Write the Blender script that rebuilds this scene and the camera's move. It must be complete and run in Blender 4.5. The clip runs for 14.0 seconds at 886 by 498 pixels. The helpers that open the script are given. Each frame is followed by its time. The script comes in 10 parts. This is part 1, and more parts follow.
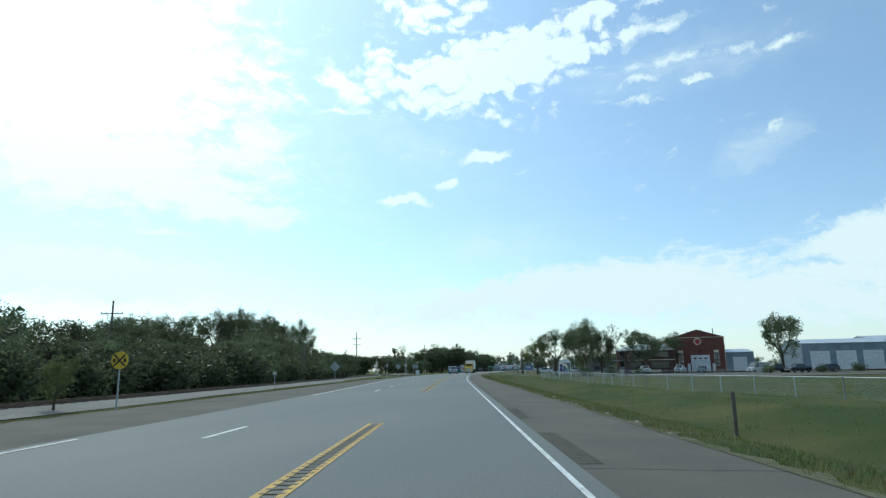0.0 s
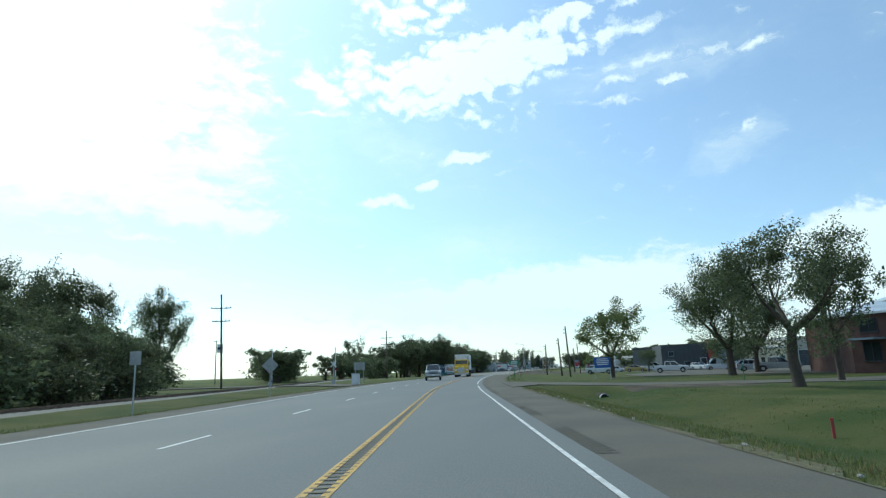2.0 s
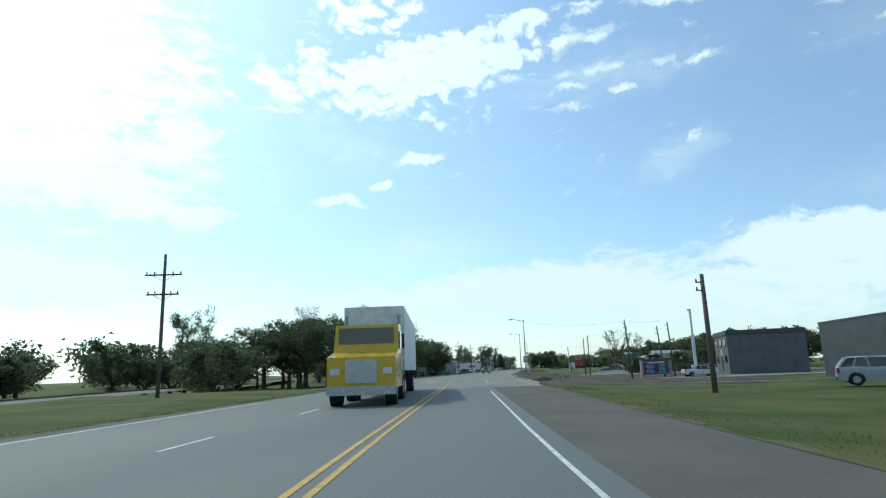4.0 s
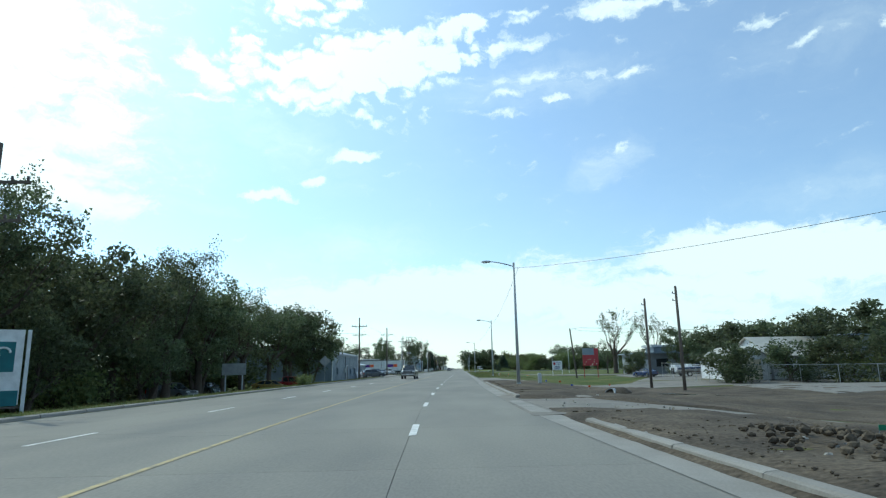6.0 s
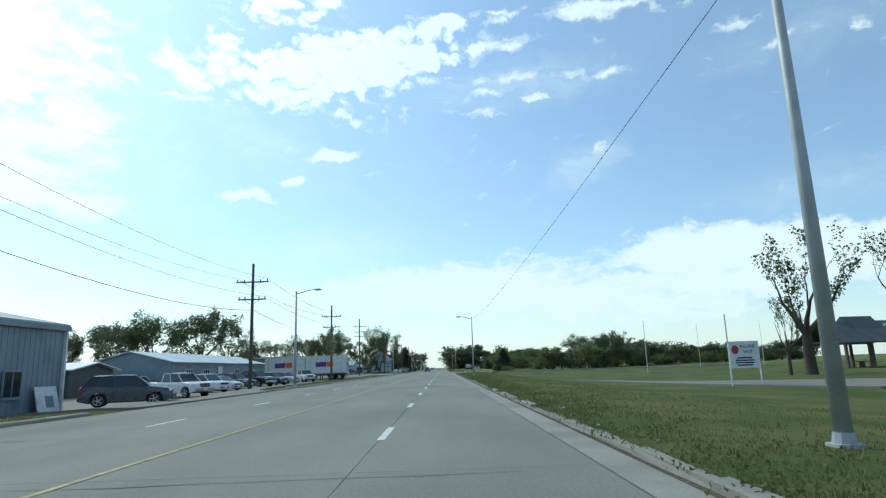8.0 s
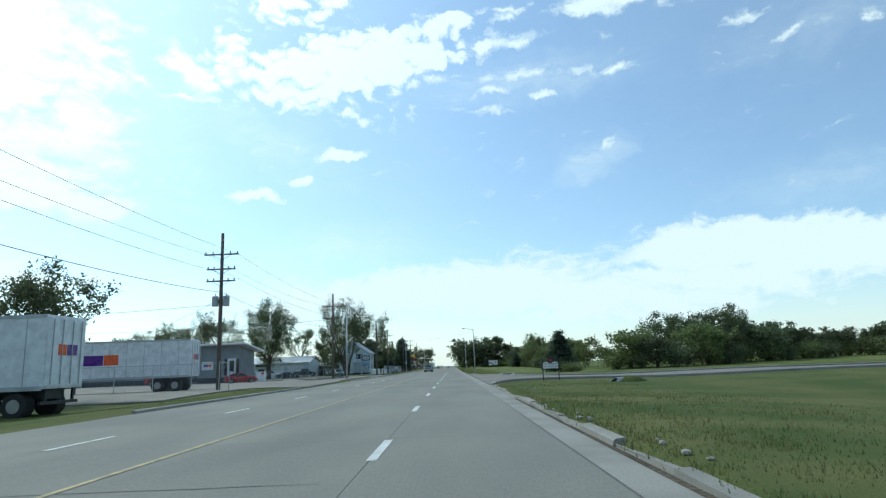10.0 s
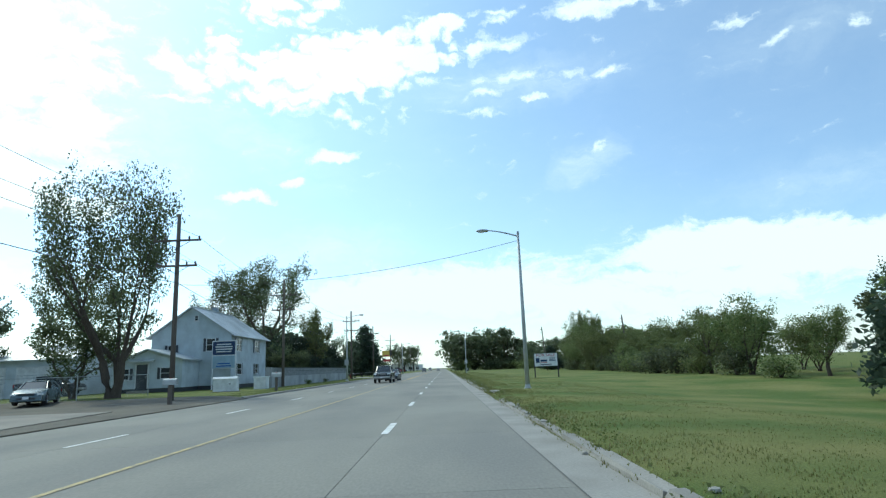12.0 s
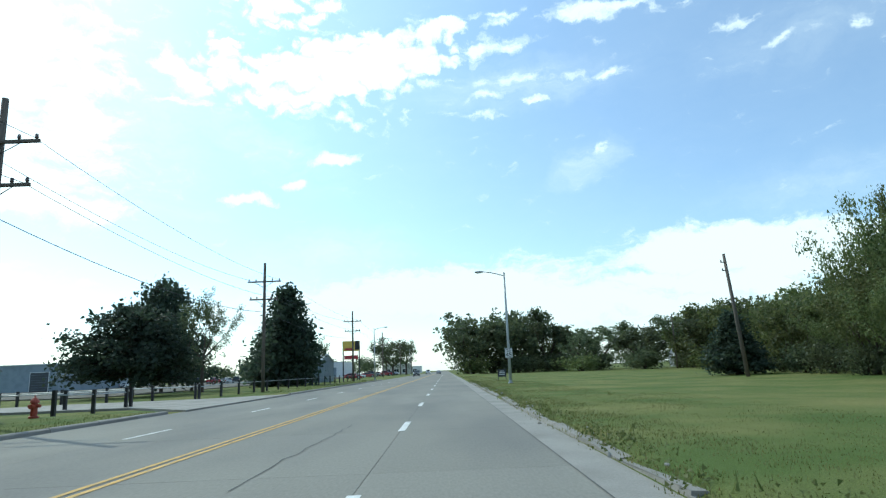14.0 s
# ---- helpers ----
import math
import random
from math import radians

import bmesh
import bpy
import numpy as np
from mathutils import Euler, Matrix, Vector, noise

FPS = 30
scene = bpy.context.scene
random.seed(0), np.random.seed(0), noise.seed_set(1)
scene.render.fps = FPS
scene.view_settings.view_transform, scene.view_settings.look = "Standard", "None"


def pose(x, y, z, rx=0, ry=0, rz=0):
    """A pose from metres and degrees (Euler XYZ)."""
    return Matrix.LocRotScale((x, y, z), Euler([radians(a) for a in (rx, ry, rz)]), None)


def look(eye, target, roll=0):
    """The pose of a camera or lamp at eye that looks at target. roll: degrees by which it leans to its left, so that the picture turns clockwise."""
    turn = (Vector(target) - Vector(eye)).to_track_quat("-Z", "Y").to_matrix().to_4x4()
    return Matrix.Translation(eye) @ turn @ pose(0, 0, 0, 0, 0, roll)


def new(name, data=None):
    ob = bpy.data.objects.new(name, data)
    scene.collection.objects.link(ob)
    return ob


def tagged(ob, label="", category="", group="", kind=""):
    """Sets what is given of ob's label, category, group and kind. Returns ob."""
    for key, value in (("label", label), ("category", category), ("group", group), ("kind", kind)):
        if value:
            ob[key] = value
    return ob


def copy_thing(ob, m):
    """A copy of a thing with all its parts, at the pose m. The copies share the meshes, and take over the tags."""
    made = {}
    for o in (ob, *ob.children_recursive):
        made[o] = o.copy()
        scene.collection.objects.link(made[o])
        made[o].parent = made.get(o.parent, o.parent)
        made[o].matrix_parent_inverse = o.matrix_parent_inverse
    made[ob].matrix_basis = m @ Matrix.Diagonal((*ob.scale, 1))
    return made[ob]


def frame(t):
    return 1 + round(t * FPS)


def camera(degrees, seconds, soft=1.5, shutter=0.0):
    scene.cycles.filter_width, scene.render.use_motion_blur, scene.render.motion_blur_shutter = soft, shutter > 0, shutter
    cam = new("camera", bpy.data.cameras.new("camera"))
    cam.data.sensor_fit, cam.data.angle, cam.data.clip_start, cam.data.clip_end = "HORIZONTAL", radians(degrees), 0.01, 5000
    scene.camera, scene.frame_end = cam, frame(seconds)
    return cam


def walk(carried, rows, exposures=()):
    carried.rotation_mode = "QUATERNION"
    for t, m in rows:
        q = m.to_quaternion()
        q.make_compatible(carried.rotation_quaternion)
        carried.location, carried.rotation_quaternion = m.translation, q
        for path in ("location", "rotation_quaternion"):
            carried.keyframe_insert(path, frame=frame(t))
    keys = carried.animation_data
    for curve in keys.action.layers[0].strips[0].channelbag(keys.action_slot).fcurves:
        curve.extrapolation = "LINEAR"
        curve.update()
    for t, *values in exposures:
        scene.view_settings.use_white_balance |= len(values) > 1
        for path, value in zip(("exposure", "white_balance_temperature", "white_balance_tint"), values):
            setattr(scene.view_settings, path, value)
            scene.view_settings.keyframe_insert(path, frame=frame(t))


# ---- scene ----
EXPOSURE, KELVIN, TINT = 0.0, 5800, -9
SKY, SUN, CLOUD, GLOW = 0.13, 2.2, 8.5, 2.6
cam = camera(72.70, 14.0, soft=1.25)
# metres and degrees along the drive
PATH = [
    (0, pose(37.686, 0.000, 1.044, 101.358, 0.912, 14.700)),
    (0.5, pose(32.936, 19.173, 1.043, 101.421, 0.788, 14.888)),
    (1, pose(28.206, 38.363, 1.046, 101.473, 0.788, 14.571)),
    (1.5, pose(24.101, 55.537, 1.039, 101.389, 1.152, 14.129)),
    (2, pose(19.764, 74.835, 1.045, 101.447, 2.034, 13.090)),
    (2.5, pose(16.335, 92.113, 1.042, 101.338, 2.449, 12.140)),
    (3.0, pose(12.528, 111.687, 1.042, 101.355, 2.264, 11.311)),
    (3.5, pose(9.080, 131.261, 1.043, 101.372, 2.079, 10.104)),
    (4.0, pose(6.123, 150.835, 1.043, 101.389, 1.895, 8.513)),
    (4.5, pose(3.787, 170.409, 1.044, 101.406, 1.710, 6.531)),
    (5, pose(2.203, 189.983, 1.044, 101.423, 1.525, 4.153)),
    (5.5, pose(1.380, 206.337, 1.043, 101.136, 1.557, 1.938)),
    (6, pose(0.640, 226.074, 1.046, 101.253, 1.151, 1.755)),
    (6.5, pose(0.385, 242.569, 1.044, 101.246, 0.985, 1.336)),
    (7, pose(0.281, 261.440, 1.041, 101.386, 0.755, 1.035)),
    (7.5, pose(0.083, 277.092, 1.041, 101.412, 1.059, 0.435)),
    (8, pose(0.135, 295.836, 1.044, 101.166, 1.836, 0.003)),
    (8.5, pose(0.279, 313.697, 1.045, 101.130, 1.936, 0.539)),
    (9.0, pose(0.288, 331.558, 1.046, 101.094, 2.036, 0.871)),
    (9.5, pose(0.224, 349.419, 1.048, 101.058, 2.136, 1.000)),
    (10.0, pose(0.153, 367.279, 1.049, 101.022, 2.237, 0.926)),
    (10.5, pose(0.136, 385.140, 1.050, 100.986, 2.337, 0.649)),
    (11, pose(0.002, 404.562, 1.047, 101.008, 2.509, -0.011)),
    (11.5, pose(0.049, 421.339, 1.043, 101.160, 2.006, -0.302)),
    (12, pose(0.196, 441.114, 1.050, 101.180, 2.257, 0.108)),
    (12.5, pose(0.183, 456.742, 1.044, 101.228, 2.253, -0.103)),
    (13, pose(0.198, 475.031, 1.044, 101.148, 2.236, -0.001)),
    (13.5, pose(0.137, 491.167, 1.045, 101.512, 2.112, 0.369)),
    (14, pose(-0.001, 509.608, 1.048, 101.389, 2.321, 0.295)),
]


def evenly(rows):
    """Rows for every tenth of a second, at an even pace from row to row."""
    made = []
    for (t0, a), (t1, b) in zip(rows[:-1], rows[1:]):
        n = round((t1 - t0) * 10)
        for i in range(n):
            k = i / n
            place = a.translation.lerp(b.translation, k)
            turn = a.to_quaternion().slerp(b.to_quaternion(), k)
            made.append((t0 + (t1 - t0) * k, Matrix.LocRotScale(place, turn, None)))
    return made + [rows[-1]]


STOPS = [(0, -0.25), (0.5, -0.2), (1.0, -0.1), (2.0, -0.12), (2.5, -0.16), (5.0, -0.2), (5.5, -0.13), (6.0, -0.06), (6.5, -0.08), (7.0, -0.05), (7.5, -0.16), (8.0, -0.18), (10.5, -0.14), (11.0, -0.08), (11.5, 0.0), (12.0, 0.06), (12.5, 0.1), (14.0, 0.09)]
walk(cam, evenly(PATH), exposures=[(t, EXPOSURE + stops, KELVIN, TINT) for t, stops in STOPS])

# ---- sky, sun ----
SUN_AZ, SUN_EL = radians(-50), radians(46)
world = bpy.data.worlds.new("sky")
scene.world = world
world.use_nodes = True
WN, WL = world.node_tree.nodes, world.node_tree.links
WN.clear()


def wmath(op, a, b=None, c=None, clamp=False):
    n = WN.new("ShaderNodeMath")
    n.operation, n.use_clamp = op, clamp
    for i, v in enumerate((a, b, c)):
        if v is None:
            continue
        if isinstance(v, (int, float)):
            n.inputs[i].default_value = v
        else:
            WL.new(v, n.inputs[i])
    return n.outputs[0]


sky = WN.new("ShaderNodeTexSky")
sky.sky_type, sky.sun_disc = "NISHITA", False
sky.sun_elevation, sky.sun_rotation = SUN_EL, SUN_AZ
sky.air_density, sky.dust_density, sky.ozone_density = 1.0, 0.6, 1.0
coord = WN.new("ShaderNodeTexCoord")
split = WN.new("ShaderNodeSeparateXYZ")
WL.new(coord.outputs["Generated"], split.inputs[0])
SX, SY, SZ = split.outputs
azimuth = wmath("ARCTAN2", SX, SY)
height = wmath("ARCSINE", SZ)
flat = WN.new("ShaderNodeCombineXYZ")
WL.new(azimuth, flat.inputs[0])
WL.new(height, flat.inputs[1])
# a slow warp, so that the cloud edges are ragged
warp = WN.new("ShaderNodeTexNoise")
warp.noise_dimensions = "2D"
warp.inputs["Scale"].default_value, warp.inputs["Detail"].default_value, warp.inputs["Roughness"].default_value = 11, 6, 0.62
WL.new(flat.outputs[0], warp.inputs["Vector"])
shift = WN.new("ShaderNodeVectorMath")
shift.operation = "MULTIPLY_ADD"
shift.inputs[1].default_value, shift.inputs[2].default_value = (0.10, 0.05, 0), (-0.05, -0.025, 0)
WL.new(warp.outputs["Color"], shift.inputs[0])
moved = WN.new("ShaderNodeVectorMath")
moved.operation = "ADD"
WL.new(flat.outputs[0], moved.inputs[0])
WL.new(shift.outputs[0], moved.inputs[1])
# clouds: bearing, height, half length, half depth (radians), tilt (degrees), thickness
BANKS = [
    (-0.845, 0.418, 0.291, 0.154, 9.7, 1.15), (-0.789, 0.302, 0.274, 0.072, 1.9, 1.05), (-0.610, 0.256, 0.134, 0.030, -3.9, 1.0),
    (-0.563, 0.467, 0.050, 0.068, -12.5, 0.75), (-0.571, 0.354, 0.063, 0.053, -20.1, 0.8), (-0.785, 0.168, 0.114, 0.015, -2.9, 0.8),
    (-0.775, 0.139, 0.197, 0.031, 0.4, 1.3), (0.515, 0.152, 0.209, 0.041, -5.5, 1.6), (0.419, 0.115, 0.230, 0.030, -5.6, 1.0),
    (0.019, 0.125, 0.240, 0.047, 3.1, 1.25), (0.204, 0.103, 0.339, 0.046, -4.0, 1.1), (-0.204, 0.107, 0.242, 0.041, 1.7, 0.9),
    (0.459, 0.192, 0.089, 0.012, -7.7, 0.9),
]
ALTO = [
    (-0.161, 0.488, 0.185, 0.042, 8.4, 1.5), (-0.261, 0.575, 0.098, 0.031, 2.1, 0.8), (-0.333, 0.486, 0.070, 0.037, -17.1, 0.72),
    (0.002, 0.542, 0.111, 0.018, 6.4, 0.95), (-0.233, 0.447, 0.090, 0.023, -2.3, 0.9), (-0.154, 0.410, 0.054, 0.012, -3.5, 0.55),
    (-0.075, 0.419, 0.048, 0.011, 8.5, 0.55),
]
WISPS = [
    (0.095, 0.509, 0.082, 0.013, 9.1, 0.72), (0.187, 0.462, 0.111, 0.011, 0.5, 0.52), (0.301, 0.459, 0.038, 0.009, 0.9, 0.72),
    (0.088, 0.440, 0.041, 0.008, 2.1, 0.8), (0.175, 0.428, 0.035, 0.005, 0.6, 0.85), (0.063, 0.416, 0.047, 0.007, -2.7, 0.62),
    (-0.421, 0.453, 0.047, 0.020, -32.8, 1.0), (-0.178, 0.348, 0.031, 0.011, 16.2, 1.1), (-0.246, 0.304, 0.025, 0.009, 8.3, 0.85),
    (-0.316, 0.277, 0.045, 0.007, -0.3, 1.05), (-0.537, 0.144, 0.026, 0.006, 1.3, 0.9), (0.269, 0.342, 0.016, 0.011, 21.0, 0.8),
]
TUFTS = [
    (0.298, 0.551, 0.115, 0.014, -4.0, 0.85), (0.509, 0.486, 0.041, 0.010, -7.5, 0.6), (0.562, 0.441, 0.026, 0.008, -0.4, 0.6),
    (0.669, 0.437, 0.013, 0.009, 8.9, 0.55), (0.458, 0.445, 0.012, 0.006, -12.6, 0.5), (0.399, 0.119, 0.036, 0.005, -4.9, 0.8),
    (-0.690, 0.212, 0.036, 0.006, 4.3, 0.8), (-0.442, 0.417, 0.039, 0.008, 2.8, 0.7),
]
SOFT = [
    (0.260, 0.319, 0.055, 0.026, 19.3, 0.9), (0.152, 0.455, 0.152, 0.033, 1.0, 0.7), (-0.294, 0.367, 0.126, 0.046, -24.7, 0.5),
    (-0.181, 0.197, 0.113, 0.033, 7.5, 0.7), (-0.429, 0.254, 0.057, 0.011, 1.2, 0.5), (0.583, 0.235, 0.126, 0.032, 0.1, 0.45),
    (0.593, 0.446, 0.141, 0.038, 2.8, 0.35), (-0.469, 0.371, 0.116, 0.121, 2.2, 0.4),
]


def heap(clouds, grow):
    """Soft ellipses of cloud joined into one field."""
    total = None
    for az, el, a, b, tilt, thick in clouds:
        m = WN.new("ShaderNodeMapping")
        m.vector_type = "TEXTURE"
        m.inputs["Location"].default_value = (az, el, 0)
        m.inputs["Rotation"].default_value = (0, 0, radians(tilt))
        m.inputs["Scale"].default_value = (a * grow, b * grow, 1)
        WL.new(moved.outputs[0], m.inputs["Vector"])
        g = WN.new("ShaderNodeTexGradient")
        g.gradient_type = "SPHERICAL"
        WL.new(m.outputs[0], g.inputs[0])
        one = wmath("MULTIPLY", g.outputs["Fac"], thick)
        total = one if total is None else wmath("SMOOTH_MAX", total, one, 0.12)
    return total


rows_of_puffs = heap(ALTO, 1.75)
cover = wmath("SMOOTH_MAX", wmath("SMOOTH_MAX", heap(BANKS, 1.6), heap(WISPS + TUFTS, 1.75), 0.08), rows_of_puffs, 0.08)
veils = heap(SOFT, 1.6)
# broken cover over the rest of the sky
wide = WN.new("ShaderNodeTexNoise")
wide.noise_dimensions = "2D"
wide.inputs["Scale"].default_value, wide.inputs["Detail"].default_value = 1.6, 4
WL.new(flat.outputs[0], wide.inputs["Vector"])
behind = wmath("MULTIPLY", wmath("LESS_THAN", wmath("MULTIPLY_ADD", SY, 1.0, 0.0), 0.35), wmath("SUBTRACT", wide.outputs["Fac"], 0.42))
cover = wmath("MAXIMUM", cover, wmath("MULTIPLY", behind, 2.0))
fine = WN.new("ShaderNodeTexNoise")
fine.noise_dimensions = "2D"
fine.inputs["Scale"].default_value, fine.inputs["Detail"].default_value, fine.inputs["Roughness"].default_value = 26, 9, 0.64
stretch = WN.new("ShaderNodeMapping")
stretch.inputs["Rotation"].default_value = (0, 0, radians(-18))
stretch.inputs["Scale"].default_value = (0.6, 1.5, 1)
WL.new(moved.outputs[0], stretch.inputs["Vector"])
WL.new(stretch.outputs[0], fine.inputs["Vector"])
# small rounded cells in the high rows of puffs
cells = WN.new("ShaderNodeTexVoronoi")
cells.voronoi_dimensions, cells.feature = "2D", "SMOOTH_F1"
cells.inputs["Scale"].default_value, cells.inputs["Smoothness"].default_value = 46, 0.35
slant = WN.new("ShaderNodeMapping")
slant.inputs["Rotation"].default_value = (0, 0, radians(35))
slant.inputs["Scale"].default_value = (0.75, 1.35, 1)
WL.new(moved.outputs[0], slant.inputs["Vector"])
WL.new(slant.outputs[0], cells.inputs["Vector"])
dapple = wmath("MULTIPLY", wmath("SUBTRACT", 0.42, cells.outputs["Distance"]), wmath("MULTIPLY", wmath("MINIMUM", rows_of_puffs, 0.5), 2.0))
body = wmath("ADD", wmath("ADD", cover, dapple), wmath("MULTIPLY_ADD", fine.outputs["Fac"], 1.25, -0.625))
ramp = WN.new("ShaderNodeMapRange")
ramp.interpolation_type = "SMOOTHSTEP"
ramp.inputs["From Min"].default_value, ramp.inputs["From Max"].default_value = 0.24, 0.74
WL.new(body, ramp.inputs["Value"])
# haze towards the horizon
low = wmath("POWER", wmath("SUBTRACT", 1.0, wmath("ABSOLUTE", SZ), clamp=True), 9.0)
veil = wmath("MULTIPLY", low, 0.62)
# thin high cloud over all of it
streaks = wmath("MULTIPLY", veils, wmath("MULTIPLY_ADD", fine.outputs["Fac"], 1.6, -0.2), clamp=True)
thin = wmath("ADD", wmath("MULTIPLY_ADD", wide.outputs["Fac"], 0.16, 0.0), wmath("MULTIPLY", streaks, 0.7), clamp=True)
density = wmath("MAXIMUM", wmath("MULTIPLY_ADD", ramp.outputs[0], wmath("SUBTRACT", 1.0, thin), thin), veil)
# cloud light grows towards the sun
sun_way = (math.sin(SUN_AZ) * math.cos(SUN_EL), math.cos(SUN_AZ) * math.cos(SUN_EL), math.sin(SUN_EL))
dot = WN.new("ShaderNodeVectorMath")
dot.operation = "DOT_PRODUCT"
dot.inputs[1].default_value = sun_way
WL.new(coord.outputs["Generated"], dot.inputs[0])
near_sun = wmath("POWER", wmath("MAXIMUM", dot.outputs["Value"], 0.0), 8.0)
cloud_light = wmath("MULTIPLY_ADD", near_sun, 8.0, CLOUD)
cloud = WN.new("ShaderNodeVectorMath")
cloud.operation = "SCALE"
cloud.inputs[0].default_value = (0.92, 0.96, 1.0)
WL.new(cloud_light, cloud.inputs["Scale"])
# thin forward glow of the bright air round the sun
glow = WN.new("ShaderNodeVectorMath")
glow.operation = "SCALE"
glow.inputs[0].default_value = (0.72, 0.95, 1.08)
WL.new(wmath("MULTIPLY", wmath("POWER", wmath("MAXIMUM", dot.outputs["Value"], 0.0), 3.0), GLOW), glow.inputs["Scale"])
air = WN.new("ShaderNodeVectorMath")
air.operation = "ADD"
clear = WN.new("ShaderNodeVectorMath")
clear.operation = "MULTIPLY"
clear.inputs[1].default_value = (1.26, 1.26, 1.34)
WL.new(sky.outputs[0], clear.inputs[0])
WL.new(clear.outputs[0], air.inputs[0])
WL.new(glow.outputs[0], air.inputs[1])
mix = WN.new("ShaderNodeMix")
mix.data_type = "RGBA"
WL.new(density, mix.inputs[0])
WL.new(air.outputs[0], mix.inputs[6])
WL.new(cloud.outputs[0], mix.inputs[7])
back = WN.new("ShaderNodeBackground")
back.inputs["Strength"].default_value = SKY
WL.new(mix.outputs[2], back.inputs["Color"])
out = WN.new("ShaderNodeOutputWorld")
WL.new(back.outputs[0], out.inputs["Surface"])

lamp = bpy.data.lights.new("sun", "SUN")
lamp.energy, lamp.angle, lamp.color = SUN, radians(0.6), (1.0, 0.91, 0.78)
sun = new("sun", lamp)
sun.matrix_world = look(Vector(sun_way) * 50, (0, 0, 0))

# ---- materials ----
def material(name, colour, rough=0.8, vary=0.15, scale=6.0, fine=60.0, bump=0.0, metal=0.0, tint=None, patch=0.2, spec=0.5, random=0.0, stretch=None, emit=None):
    """Two scales of noise over a base colour: patches (scale, tint) and grain (fine), with bump from the grain."""
    m = bpy.data.materials.new(name)
    m.use_nodes = True
    n, l = m.node_tree.nodes, m.node_tree.links
    b = n["Principled BSDF"]
    b.inputs["Metallic"].default_value = metal
    b.inputs["Specular IOR Level"].default_value = spec
    tc = n.new("ShaderNodeTexCoord")
    vec = tc.outputs["Object"]
    if stretch:
        mp = n.new("ShaderNodeMapping")
        mp.inputs["Scale"].default_value = stretch
        l.new(vec, mp.inputs[0])
        vec = mp.outputs[0]
    big, small = n.new("ShaderNodeTexNoise"), n.new("ShaderNodeTexNoise")
    for t, s, d in ((big, scale, 5), (small, fine, 4)):
        t.inputs["Scale"].default_value, t.inputs["Detail"].default_value = s, d
        l.new(vec, t.inputs["Vector"])
    ramp = n.new("ShaderNodeMapRange")
    ramp.inputs["From Min"].default_value, ramp.inputs["From Max"].default_value = 0.38, 0.66
    l.new(big.outputs["Fac"], ramp.inputs[0])
    mix = n.new("ShaderNodeMix")
    mix.data_type = "RGBA"
    mix.inputs[6].default_value = (*colour, 1)
    other = tint or tuple(c * (1 - patch) for c in colour)
    mix.inputs[7].default_value = (*other, 1)
    l.new(ramp.outputs[0], mix.inputs[0])
    hsv = n.new("ShaderNodeHueSaturation")
    val = n.new("ShaderNodeMapRange")
    val.inputs["From Min"].default_value, val.inputs["From Max"].default_value = 0.25, 0.75
    val.inputs["To Min"].default_value, val.inputs["To Max"].default_value = 1 - vary, 1 + vary
    l.new(small.outputs["Fac"], val.inputs[0])
    value = val.outputs[0]
    if random:
        info = n.new("ShaderNodeObjectInfo")
        rr = n.new("ShaderNodeMapRange")
        rr.inputs["To Min"].default_value, rr.inputs["To Max"].default_value = 1 - random, 1 + random
        l.new(info.outputs["Random"], rr.inputs[0])
        mul = n.new("ShaderNodeMath")
        mul.operation = "MULTIPLY"
        l.new(value, mul.inputs[0])
        l.new(rr.outputs[0], mul.inputs[1])
        value = mul.outputs[0]
    l.new(value, hsv.inputs["Value"])
    l.new(mix.outputs[2], hsv.inputs["Color"])
    l.new(hsv.outputs[0], b.inputs["Base Color"])
    ro = n.new("ShaderNodeMapRange")
    ro.inputs["To Min"].default_value, ro.inputs["To Max"].default_value = max(0.02, rough - 0.1), min(1, rough + 0.1)
    l.new(big.outputs["Fac"], ro.inputs[0])
    l.new(ro.outputs[0], b.inputs["Roughness"])
    if bump:
        bp = n.new("ShaderNodeBump")
        bp.inputs["Strength"].default_value, bp.inputs["Distance"].default_value = bump, 0.02
        l.new(small.outputs["Fac"], bp.inputs["Height"])
        l.new(bp.outputs[0], b.inputs["Normal"])
    if emit:
        b.inputs["Emission Color"].default_value, b.inputs["Emission Strength"].default_value = (*colour, 1), emit
    return m


